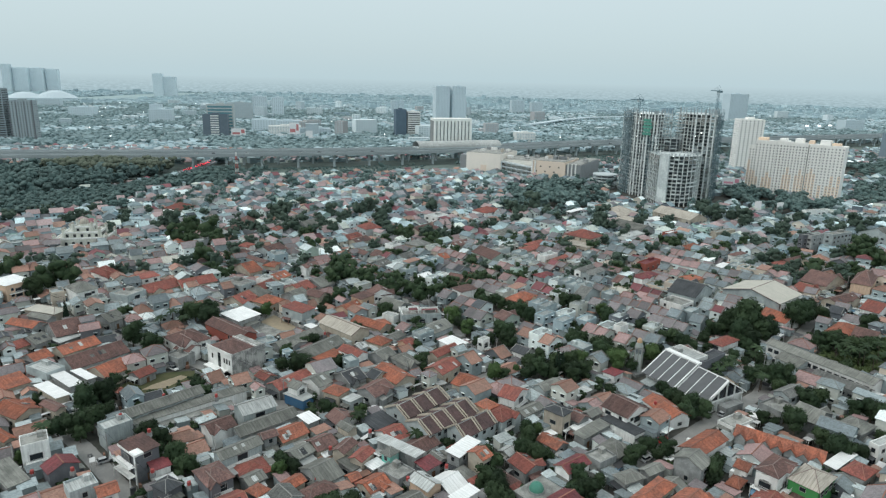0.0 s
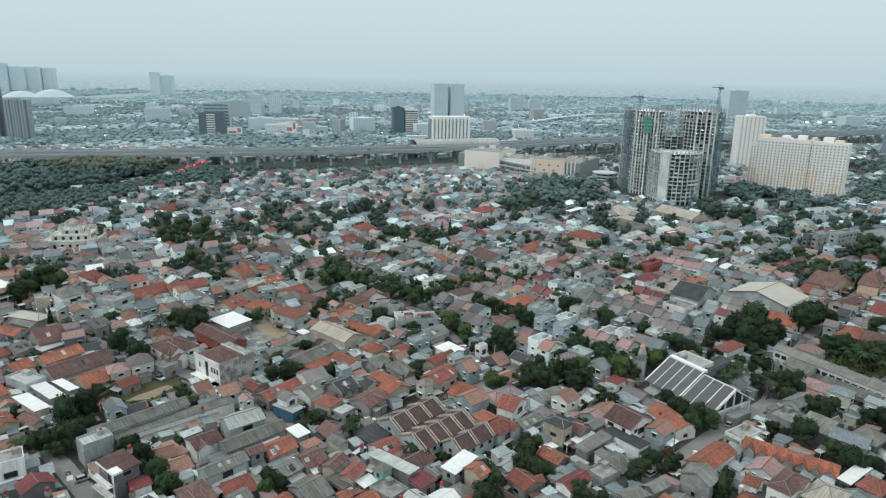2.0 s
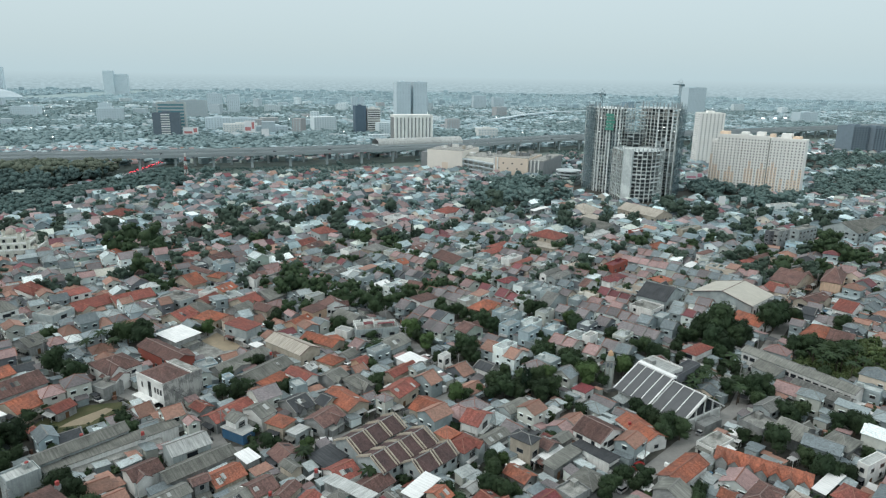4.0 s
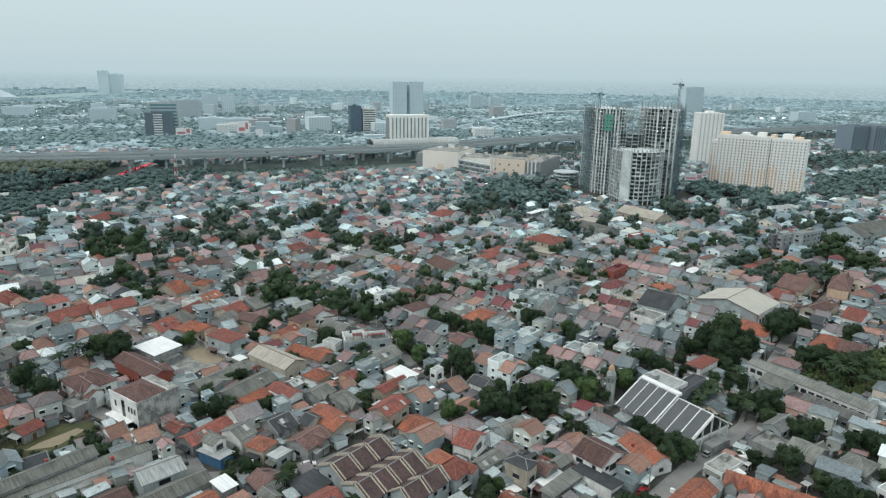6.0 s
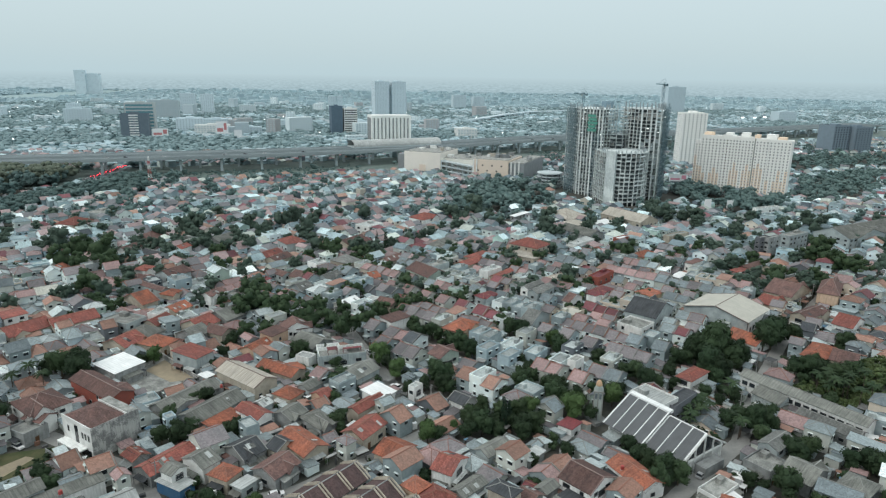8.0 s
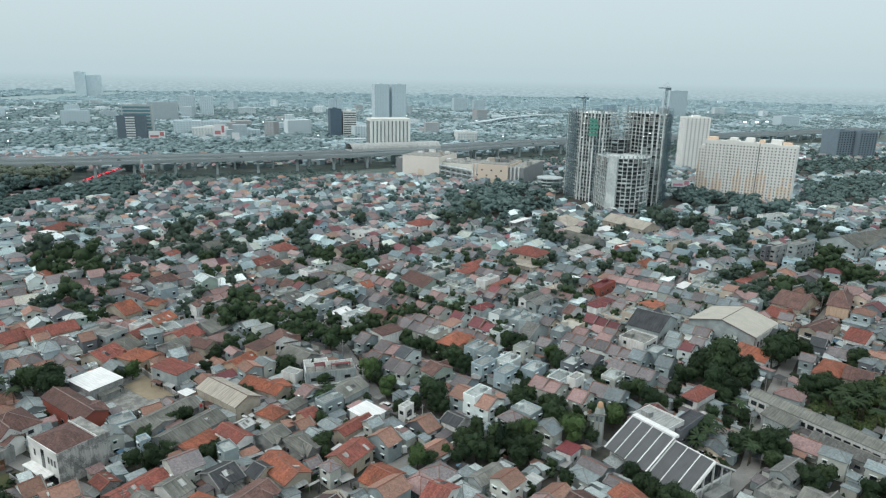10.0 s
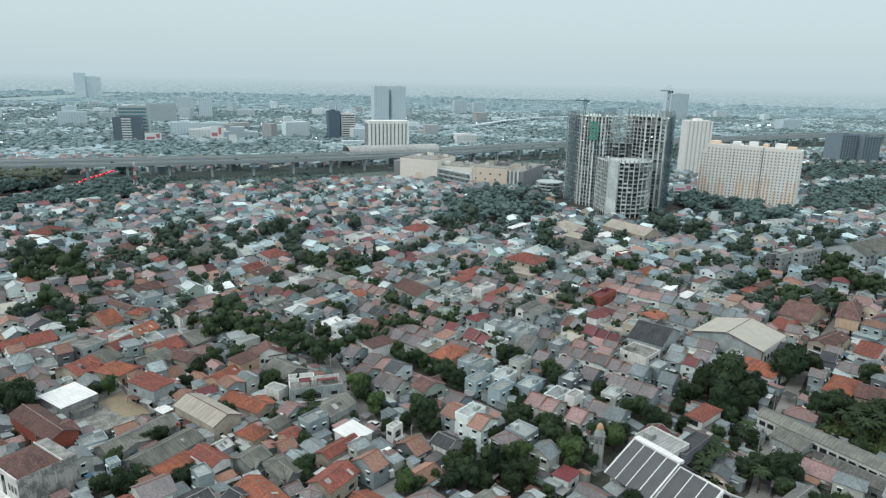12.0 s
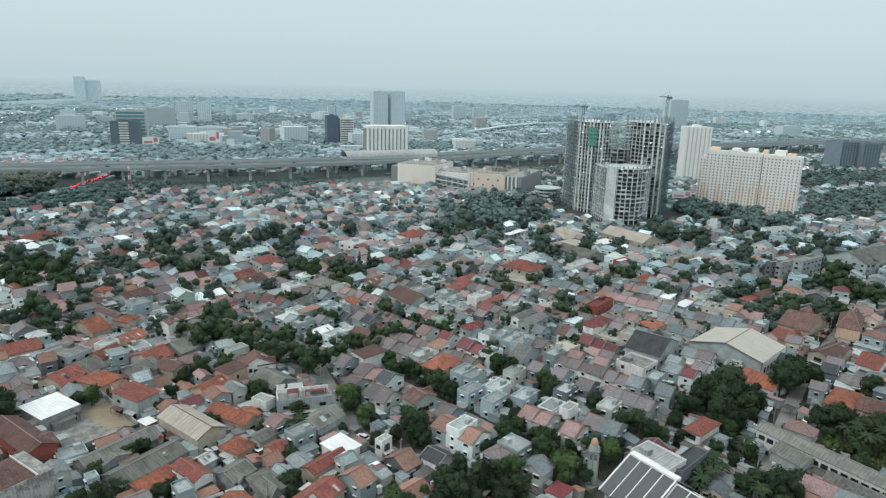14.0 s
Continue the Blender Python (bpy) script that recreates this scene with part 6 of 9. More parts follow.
for lo, hi, hx, hy in ((0, 6, 15, 10), (6, 9.2, 10.5, 7), (9.2, 12.2, 5.5, 4.2)):
    child("tier", Shape().box(-hx, -hy, lo, hx, hy, hi).done("tier", MOSQUE_WHITE), om)
    par = Shape()
    for x0, y0, x1, y1 in ((-hx - 0.2, -hy - 0.2, hx + 0.2, -hy + 0.2), (-hx - 0.2, hy - 0.2, hx + 0.2, hy + 0.2), (-hx - 0.2, -hy + 0.2, -hx + 0.2, hy - 0.2), (hx - 0.2, -hy + 0.2, hx + 0.2, hy - 0.2)):
        par.box(x0, y0, hi, x1, y1, hi + 0.9)
    child("parapet", par.done("parapet", WALL_WHITE), om)
    for k in range(max(2, int(hx / 2))):
        ax = -hx + (k + 0.5) * 2 * hx / max(2, int(hx / 2))
        child("arch_opening", window_mesh(1.5, (hi - lo) * 0.62), om, pose(ax, -hy - 0.03, lo + 0.5))
        child("arch_opening", window_mesh(1.5, (hi - lo) * 0.62), om, pose(hx + 0.03, (ax / hx) * hy * 0.8, lo + 0.5, 0, 0, 90))
    for sx in (-1, 1):
        for sy in (-1, 1):
            tur = child("turret", Shape().tube((sx * hx, sy * hy, lo), (sx * hx, sy * hy, hi + 2.2), 1.0, 0.9, 8).tube((sx * hx, sy * hy, hi + 2.2), (sx * hx, sy * hy, hi + 2.5), 1.25, 1.25, 8).done("turret", MOSQUE_WHITE), om)
            child("turret_dome", dome_mesh(0.95, SHEET_TAN, 1.3), tur, pose(sx * hx, sy * hy, hi + 2.5))
child("drum", Shape().tube((0, 0, 12.2), (0, 0, 14), 2.8, 2.8, 12).done("drum", MOSQUE_WHITE), om)
child("dome", dome_mesh(2.9, SHEET_TAN, 1.15), om, pose(0, 0, 14))
tagged(om, "pale cream mosque with tiers, turrets and domes", "mosque")
take(-227, 402, 34, 24, 12)

# long low row under a ragged terracotta roof
rw, rr_, rc_ = roof_parts(24, 6.5, 3.4, "gable", 1.9, 0.4)
ragged = thing("terrace_row", 103.2, 172.6, 0, 143)
child("wall", rw.done("wall", WALL_GREY), ragged)
child("roof", rr_.done("roof", TILE_ORANGE), ragged)
for k in range(7):
    gw, gr_, gc_ = roof_parts(5.4, 3.0, 3.2, "gable", 1.55, 0.25)
    child("cross_gable", gr_.done("cross_gable", TILE_ORANGE), ragged, pose(-10.3 + 3.4 * k, 2.2 if k % 2 else 1.6, 0.1, 0, 0, 90))
    child("bay_wall", gw.done("bay_wall", WALL_GREY), ragged, pose(-10.3 + 3.4 * k, 2.2 if k % 2 else 1.6, 0.1, 0, 0, 90))
tagged(ragged, "long low row with ragged terracotta tile roof", "terrace")
take(103.2, 172.6, 26, 9, 143)


def window_row(ob, run, half, ry, z, n, size=(1.5, 1.2)):
    """A long row of dark openings on one side of a hall or school wing."""
    turn = Matrix.Rotation(radians(ry), 4, "Z")
    for k in range(n):
        child("window", window_mesh(*size), ob, turn @ Matrix.Translation(((k + 0.5) * run / n - run / 2, -half - 0.04, z)))


take(46.4, 227.0, 9, 8)
take(33.2, 236.0, 5, 9, 40)
# each house at its own place
house(-111.9, 160.3, 7.6, 7.3, 7.5, 35, "flat", "slab", "white")
house(-100.6, 152.8, 6.2, 8.1, 5.0, 138, "gable", "maroon", "charcoal")
house(-89.4, 142.6, 7.5, 6.8, 6.0, 43, "flat", "pale", "blue")
house(-113.0, 150.1, 5.7, 14.2, 3.5, 52, "shed", "sheet", "grey")
house(-95.0, 171.6, 8.8, 6.6, 6.6, 47, "flat", "pale", "blue")
flats = house(-80.9, 156.7, 7.3, 9.3, 8.7, 52, "shed", "brown", "charcoal", label="three-storey charcoal house with stacked white balconies")
balcony(flats, 3.65, 9.3, -90, 8.7, 0.95, 1.9)
child("white_front", Shape().box(-3.75, -4.7, 8.4, -1.2, 4.7, 9.0).box(-3.8, -4.75, 0, -3.66, -4.1, 8.7).done("white_front", WALL_WHITE), flats)
house(-74.3, 153.5, 5.2, 5.0, 5.0, 40, "shed", "maroon", "white")
house(-68.8, 144.9, 5.4, 6.7, 5.0, 58, "hip", "dark", "charcoal")
house(-58.0, 148.3, 7.5, 9.9, 6.0, 43, "hip", "brown", "charcoal")
house(-87.1, 186.4, 25.0, 7.0, 6.0, 46, "gable", "sheet", "blue", label="long pale two-storey shed with old grey sheet roof")
house(-78.6, 187.6, 36.0, 5.2, 4.6, 41, "shed", "sheet", "white", label="long white walled shed with old grey sheet roof")
house(-65.5, 174.4, 8.5, 7.9, 5.0, 45, "gable", "brown", "white")
house(-55.6, 161.4, 12.9, 5.9, 5.5, 45, "gable", "sheet", "blue")
house(-145.4, 201.9, 8.8, 10.8, 4.0, 51, "shed", "orange", "cream")
house(-131.9, 183.5, 12.7, 8.7, 4.0, 154, "gable", "orange", "cream")
house(-122.2, 186.1, 9.4, 4.0, 4.0, 150, "gable", "brown", "cream")
house(-128.5, 196.3, 15.8, 4.9, 4.0, 145, "shed", "white", "cream")
house(-127.7, 203.8, 15.0, 4.9, 4.3, 143, "shed", "white", "grey")
house(-124.4, 208.5, 11.7, 3.6, 4.0, 145, "shed", "white", "grey")
house(-107.6, 199.3, 2.2, 2.8, 3.0, 53, "hip", "red", "grey")
house(-127.2, 169.0, 8.8, 2.6, 3.5, 148, "gable", "orange", "cream")
house(-57.7, 185.8, 11.5, 8.8, 5.5, 39, "gable", "pale", "blue")
house(-52.7, 178.7, 20.0, 7.5, 4.0, 43, "gable", "sheet", "grey")
house(-39.8, 181.2, 4.7, 6.4, 4.0, 46, "shed", "white", "grey")
house(-43.8, 172.7, 9.2, 8.2, 4.0, 44, "gable", "orange", "cream")
house(-33.4, 167.6, 7.1, 7.8, 4.0, 42, "gable", "brown", "cream")
house(-26.0, 164.1, 7.3, 4.7, 5.0, 64, "gable", "brown", "cream")
house(-20.6, 160.1, 7.0, 4.7, 5.0, 62, "gable", "red", "cream")
house(-23.8, 157.9, 3.9, 6.8, 3.2, 48, "shed", "sheet", "grey")
house(-30.8, 153.8, 7.6, 11.1, 3.6, 45, "gable", "sheet", "grey")
house(-12.7, 160.2, 4.4, 4.1, 6.0, 50, "hip", "sheet", "teal")
house(-16.8, 158.5, 4.0, 2.9, 3.0, 48, "shed", "white", "grey")
house(-10.2, 164.5, 15.1, 4.6, 5.0, 143, "shed", "pale", "grey")
house(-17.8, 182.0, 8.7, 8.2, 3.0, 45, "shed", "dark", "grey")
house(-46.4, 197.5, 9.6, 5.6, 3.2, 147, "shed", "pale", "azure")
house(-47.2, 199.4, 5.2, 5.5, 6.0, 145, "gable", "sheet", "white")
house(-41.7, 205.1, 6.4, 9.7, 5.0, 52, "gable", "sheet", "white")
house(-34.1, 199.4, 7.3, 6.5, 4.5, 150, "hip", "orange", "cream")
house(-28.3, 195.5, 4.3, 6.1, 3.5, 145, "shed", "pale", "blue")
house(-51.6, 207.2, 15.1, 7.8, 4.0, 52, "gable", "red", "grey")
house(-60.9, 210.1, 6.0, 5.5, 4.0, 140, "gable", "red", "grey")
house(-31.2, 210.6, 7.7, 10.7, 4.4, 45, "gable", "dark", "grey")
house(-21.5, 212.6, 5.1, 7.8, 4.2, 140, "gable", "dark", "cream")
house(-21.2, 202.0, 9.8, 9.3, 4.0, 54, "gable", "brown", "grey")
house(-15.6, 213.7, 14.6, 9.1, 4.0, 131, "gable", "orange", "cream")
house(-26.9, 175.0, 6.1, 4.0, 5.0, 136, "gable", "sheet", "cream")
house(-45.7, 145.3, 4.5, 5.2, 3.5, 56, "hip", "orange", "cream")
house(-37.7, 148.6, 6.3, 4.9, 3.5, 53, "gable", "orange", "cream")
house(-30.4, 145.7, 9.7, 6.3, 3.5, 47, "hip", "brown", "grey")
house(-16.3, 149.5, 7.3, 6.8, 3.2, 45, "gable", "orange", "cream")
house(-10.6, 154.5, 7.2, 8.9, 3.6, 49, "flat", "slab", "grey")
house(-2.6, 148.1, 7.8, 5.7, 5.0, 136, "gable", "pale", "peach")
house(-2.0, 158.6, 6.0, 5.4, 3.5, 44, "shed", "maroon", "grey")
house(-38.6, 163.0, 6.9, 6.4, 3.8, 50, "gable", "sheet", "grey")
house(-48.4, 150.4, 5.7, 5.7, 3.6, 47, "gable", "sheet", "grey")
house(11.1, 206.5, 8.3, 10.4, 5.0, 140, "gable", "orange", "cream")
house(25.8, 197.9, 6.8, 10.3, 5.5, 145, "gable", "red", "white")
house(20.4, 183.0, 8.9, 7.8, 6.0, 47, "hip", "red", "blue")
house(30.0, 189.4, 9.7, 5.4, 4.0, 41, "gable", "sheet", "grey")
house(37.9, 182.3, 7.8, 5.5, 8.0, 136, "hip", "dark", "cream")
house(44.7, 183.4, 5.2, 6.1, 5.0, 130, "gable", "brown", "grey")
house(45.6, 181.1, 8.0, 2.0, 3.5, 39, "shed", "white", "grey")
house(48.2, 178.0, 13.6, 3.5, 4.0, 42, "shed", "sheet", "grey")
house(58.1, 180.5, 13.1, 5.7, 4.0, 129, "shed", "dark", "white")
house(60.9, 188.6, 10.4, 11.7, 6.0, 128, "gable", "brown", "white")
house(75.7, 192.4, 14.5, 8.5, 4.0, 111, "gable", "orange", "white")
house(50.1, 187.4, 5.1, 3.4, 4.5, 40, "gable", "sheet", "grey")
house(7.9, 163.2, 10.9, 5.0, 6.0, 53, "shed", "white", "grey")
house(7.5, 143.0, 8.1, 3.9, 5.0, 45, "shed", "white", "white")
house(34.8, 171.9, 7.7, 5.9, 3.0, 132, "gable", "orange", "grey")
house(37.9, 157.3, 9.2, 5.8, 5.0, 38, "gable", "maroon", "white")
house(47.0, 162.9, 7.8, 6.8, 4.0, 35, "flat", "slab", "grey")
house(25.2, 159.0, 7.8, 7.0, 3.8, 125, "gable", "red", "grey")
house(52.5, 153.3, 7.5, 5.2, 4.2, 27, "hip", "sheet", "grey")
house(57.0, 146.4, 14.5, 5.5, 4.5, 43, "hip", "orange", "cream")
house(59.9, 157.1, 5.9, 3.2, 4.0, 32, "gable", "sheet", "grey")
house(64.8, 218.4, 5.5, 7.2, 4.0, 136, "shed", "maroon", "white")
house(50.1, 203.8, 8.2, 3.9, 3.5, 42, "shed", "pale", "grey")
house(39.2, 206.9, 10.2, 6.1, 4.2, 38, "gable", "sheet", "blue")
house(79.3, 170.2, 15.7, 7.3, 4.5, 39, "gable", "orange", "white")
house(95.7, 185.7, 11.2, 6.5, 3.0, 32, "flat", "slab", "white")
villa = house(92.5, 154.4, 11.9, 6.5, 7.5, 40, "hip", "brown", "white", label="white villa with columned balcony and brown hipped roof")
balcony(villa, 3.25, 11.9, 0, 7.5, 0.8, 1.8)
balcony(villa, 5.95, 6.5, -90, 7.5, 0.9, 1.8)
green = house(100.9, 151.5, 8.4, 11.7, 6.0, 129, "hip", "tan", "lime", label="bright green two-storey house with tan hipped roof")
balcony(green, 4.2, 11.7, 90, 6.0, 0.7, 0.9)
window_row(green, 11, 4.2, -90, 3.8, 4)
house(116.7, 164.3, 12.8, 2.6, 3.5, 36, "shed", "white", "grey")
house(117.8, 157.7, 6.4, 8.8, 4.5, 125, "hip", "red", "grey")
house(69.2, 144.7, 6.1, 3.8, 3.4, 39, "gable", "orange", "cream")
house(81.8, 153.4, 3.0, 5.1, 3.0, 135, "hip", "orange", "cream")
house(86.2, 158.9, 4.2, 5.7, 4.5, 135, "gable", "orange", "white")
house(121.4, 202.0, 11.1, 6.4, 6.0, 32, "gable", "grey", "blue")
house(113.9, 194.9, 9.8, 8.7, 4.0, 31, "flat", "slab", "grey")
house(122.3, 189.9, 8.8, 11.8, 4.0, 123, "gable", "sheet", "grey")
house(132.1, 182.5, 8.2, 10.5, 4.4, 123, "hip", "sheet", "grey")
house(132.5, 170.0, 10.8, 3.8, 6.0, 27, "flat", "pale", "white")
school = house(146.5, 227.2, 42.0, 7.6, 6.2, 119, "gable", "sheet", "white", label="long white school wing with old grey sheet roof", windows=False)
window_row(school, 40, 3.4, 0, 3.3, 15, (1.9, 1.6))
window_row(school, 40, 3.4, 180, 3.3, 15, (1.9, 1.6))
house(138.8, 232.0, 10.6, 8.9, 4.0, 113, "gable", "sheet", "blue")
school = house(146.5, 213.6, 18.5, 7.4, 4.0, 122, "gable", "grey", "grey", label="low school wing with grey tile roof", windows=False)
window_row(school, 17, 3.7, 0, 1.4, 7)
window_row(school, 17, 3.7, 180, 1.4, 7)
house(157.9, 281.3, 13.8, 12.2, 4.0, 121, "gable", "orange", "white")
house(177.4, 264.6, 17.4, 9.1, 5.0, 41, "hip", "orange", "cream")
house(183.8, 258.1, 9.4, 12.6, 5.0, 134, "gable", "brown", "cream")
house(117.7, 247.1, 13.2, 6.4, 5.5, 36, "hip", "red", "white")
house(94.0, 225.3, 13.1, 9.2, 9.0, 123, "flat", "pale", "white")
house(102.4, 224.8, 15.5, 5.5, 8.0, 38, "flat", "dark", "charcoal")
house(-204.6, 293.5, 12.5, 12.8, 10.0, 65, "shed", "white", "peach")
house(-168.3, 289.3, 10.0, 14.0, 9.0, 50, "hip", "sheet", "white")
house(-175.7, 272.7, 18.2, 8.1, 4.0, 162, "hip", "cream", "cream")
house(-173.6, 254.9, 15.3, 7.3, 4.2, 162, "gable", "orange", "grey")
house(-171.4, 262.3, 12.8, 4.9, 4.5, 157, "gable", "sheet", "grey")
house(-155.0, 250.1, 10.8, 17.3, 4.2, 47, "gable", "brown", "grey")
house(-149.7, 242.8, 10.1, 6.7, 3.2, 61, "shed", "pale", "grey")
house(-159.6, 238.3, 7.0, 10.6, 4.0, 65, "gable", "sheet", "grey")
house(-164.1, 234.1, 6.1, 8.2, 3.5, 62, "gable", "red", "cream")
house(-140.0, 232.3, 14.6, 9.7, 4.2, 56, "gable", "orange", "cream")
house(-128.7, 223.8, 21.0, 13.4, 4.2, 53, "gable", "brown", "blue")
house(-149.8, 223.4, 7.0, 9.7, 3.6, 62, "gable", "orange", "grey")
house(-139.3, 211.2, 7.6, 13.2, 5.0, 62, "flat", "pale", "blue")
house(-118.6, 214.2, 10.1, 11.8, 3.6, 61, "gable", "orange", "cream")
house(-105.9, 212.6, 7.3, 6.9, 3.2, 62, "gable", "red", "grey")
house(-99.0, 237.6, 12.7, 15.0, 6.5, 49, "hip", "brown", "white")
house(-96.6, 231.4, 8.0, 6.6, 5.0, 156, "gable", "brown", "white")
house(-97.7, 226.5, 8.3, 8.7, 4.0, 59, "flat", "slab", "grey")
house(-85.8, 249.3, 25.8, 8.7, 6.0, 140, "gable", "brown", "scarlet")
house(-87.1, 267.8, 12.3, 12.9, 5.0, 55, "shed", "white", "grey")
house(-143.1, 263.8, 8.0, 11.7, 4.0, 62, "gable", "sheet", "grey")
house(-148.8, 293.5, 12.3, 12.0, 5.5, 69, "flat", "slab", "blue")
house(-150.8, 319.0, 9.9, 9.2, 6.0, 47, "shed", "red", "white")
house(-140.1, 307.5, 17.5, 12.9, 4.0, 52, "gable", "red", "cream")
house(-125.3, 316.9, 18.7, 12.0, 4.0, 44, "gable", "red", "cream")
house(-175.7, 326.3, 8.7, 18.0, 5.0, 54, "hip", "red", "white")
house(-39.9, 255.8, 22.0, 10.3, 5.5, 138, "gable", "tan", "cream")
house(-29.2, 263.0, 17.5, 8.1, 4.2, 145, "gable", "orange", "cream")
house(-23.9, 244.7, 7.5, 8.5, 3.8, 54, "hip", "orange", "cream")
house(-41.3, 282.8, 11.2, 8.9, 4.4, 59, "gable", "orange", "peach")
house(-36.1, 291.0, 9.7, 7.5, 7.0, 53, "shed", "brown", "peach")
house(-28.8, 298.2, 8.6, 11.4, 6.6, 110, "gable", "brown", "white", rise=2.7, label="white two-storey house with plain gable end and brown tiles", annex=False)
house(-20.7, 286.9, 13.8, 11.3, 4.5, 137, "gable", "sheet", "grey")
terraced = house(-7.9, 269.8, 18.4, 7.6, 6.6, 12, "flat", "slab", "blue", label="long pale blue house with open roof terrace and red sheets", annex=False)
child("terrace_canopy", Shape().box(-5.4, -2.4, 9.0, -1.6, 0.6, 9.12).box(-5.2, -2.2, 6.6, -5.08, -2.08, 9.0).box(-1.9, -2.2, 6.6, -1.78, -2.08, 9.0).box(-5.2, 0.3, 6.6, -5.08, 0.42, 9.0).box(-1.9, 0.3, 6.6, -1.78, 0.42, 9.0).done("terrace_canopy", ROOFS["maroon"]), terraced, label="dark red sheet canopy over roof terrace")
child("terrace_canopy", Shape().box(0.4, -1.2, 8.3, 7.4, 0.3, 8.4).box(0.5, -1.0, 6.6, 0.62, -0.88, 8.3).box(7.1, -1.0, 6.6, 7.22, -0.88, 8.3).box(0.5, 0.1, 6.6, 0.62, 0.2, 8.3).box(7.1, 0.1, 6.6, 7.22, 0.2, 8.3).done("terrace_canopy", ROOFS["maroon"]), terraced, label="long dark red sheet canopy")
child("terrace_wall", Shape().box(-8.6, 2.9, 6.6, 8.4, 3.1, 8.2).box(-8.6, -3.2, 6.6, -8.4, 2.9, 7.9).box(-0.9, -0.2, 6.6, -0.7, 2.9, 8.1).done("terrace_wall", WALL_WHITE), terraced)
house(-21.2, 270.9, 7.2, 5.4, 5.0, -32, "flat", "pale", "white", annex=False)
house(-13.5, 277.0, 9.5, 5.5, 5.6, 12, "flat", "pale", "white", annex=False)
house(-62.9, 273.8, 9.2, 12.8, 6.5, 59, "shed", "red", "blue")
house(-55.0, 261.0, 4.0, 4.8, 3.0, 53, "shed", "white", "grey")
house(-56.9, 244.2, 22.7, 9.0, 4.0, 53, "gable", "sheet", "grey")
house(-46.7, 236.0, 20.6, 9.8, 4.0, 54, "gable", "sheet", "grey")
house(-42.1, 229.4, 11.5, 6.8, 3.4, 51, "shed", "orange", "grey")
house(-32.6, 230.7, 11.7, 6.4, 5.0, 138, "gable", "red", "white")
house(-30.7, 236.0, 4.6, 5.4, 5.0, 52, "gable", "pale", "blue")
house(-21.5, 230.9, 7.6, 8.5, 4.0, 54, "gable", "sheet", "grey")
house(-12.0, 225.9, 7.4, 11.4, 4.2, 42, "hip", "sheet", "grey")
house(-17.5, 248.7, 7.5, 6.1, 4.5, 53, "gable", "sheet", "blue")
house(-12.5, 242.5, 5.6, 6.6, 4.2, 49, "gable", "red", "peach")
house(2.3, 234.2, 13.4, 5.9, 4.6, 48, "gable", "red", "cream")
house(2.1, 219.4, 11.7, 8.7, 4.6, 53, "gable", "red", "cream")
house(-1.0, 257.8, 12.3, 9.9, 5.0, 49, "gable", "sheet", "blue")
house(-101.5, 310.7, 11.3, 15.4, 6.0, 61, "flat", "slab", "blue")
house(-90.0, 318.2, 8.2, 6.2, 6.0, 68, "flat", "pale", "white")
house(-94.5, 292.0, 11.1, 12.5, 4.0, 64, "gable", "red", "cream")
house(-81.4, 290.7, 10.1, 12.9, 4.0, 63, "hip", "orange", "cream")
house(-90.1, 301.7, 10.3, 13.0, 4.0, 59, "hip", "sheet", "grey")
house(-69.7, 298.7, 9.9, 11.6, 4.4, 62, "gable", "sheet", "grey")
house(-69.9, 309.4, 11.3, 12.5, 4.4, 60, "gable", "red", "cream")
house(-59.3, 299.6, 10.4, 8.5, 4.6, 146, "gable", "brown", "cream")
house(-61.7, 318.4, 11.1, 13.7, 4.4, 56, "gable", "sheet", "grey")
house(-88.8, 313.6, 10.9, 9.3, 4.0, 65, "gable", "red", "cream")
house(12.7, 302.3, 11.4, 8.0, 7.8, 40, "shed", "brown", "white", label="tall plain white house with low brown roof", windows=False, annex=False)
house(39.8, 295.4, 15.1, 9.7, 6.5, 50, "hip", "orange", "peach")
house(30.2, 266.9, 7.1, 10.5, 7.0, 127, "gable", "brown", "green")
house(6.2, 241.3, 8.2, 9.2, 5.0, 46, "shed", "white", "white")
house(18.5, 242.4, 4.4, 2.7, 6.0, 47, "flat", "pale", "white")
house(77.5, 256.0, 7.0, 4.3, 8.0, 43, "flat", "slab", "white")
house(33.7, 235.2, 7.0, 7.6, 4.8, 135, "gable", "dark", "white")
house(72.8, 301.8, 6.2, 17.6, 6.5, 137, "gable", "grey", "blue")
house(91.0, 309.7, 8.5, 11.3, 6.0, 133, "flat", "cream", "cream")
house(113.5, 337.7, 16.6, 6.0, 6.0, 40, "hip", "maroon", "white")
house(125.8, 306.8, 14.8, 20.8, 8.0, 135, "gable", "dark", "blue")
house(115.0, 294.7, 12.3, 11.9, 6.0, 130, "flat", "slab", "white")
house(138.5, 336.8, 9.4, 13.7, 5.0, 127, "shed", "orange", "peach")
house(228.6, 331.3, 9.9, 23.8, 8.0, 140, "hip", "brown", "peach")
house(199.7, 303.6, 19.5, 8.9, 6.0, 29, "gable", "brown", "cream")
house(212.3, 295.2, 8.8, 15.7, 4.4, 125, "gable", "red", "white")
house(210.6, 338.0, 14.1, 22.1, 5.0, 124, "gable", "brown", "cream")
house(193.6, 323.9, 8.5, 13.4, 4.4, 118, "gable", "red", "cream")
house(-166.6, 391.1, 9.9, 8.9, 5.0, 77, "gable", "orange", "peach")
house(-148.8, 392.1, 9.8, 6.9, 7.0, 49, "flat", "pale", "blue")
house(-118.0, 372.5, 9.4, 9.8, 5.0, 66, "hip", "brown", "cream")
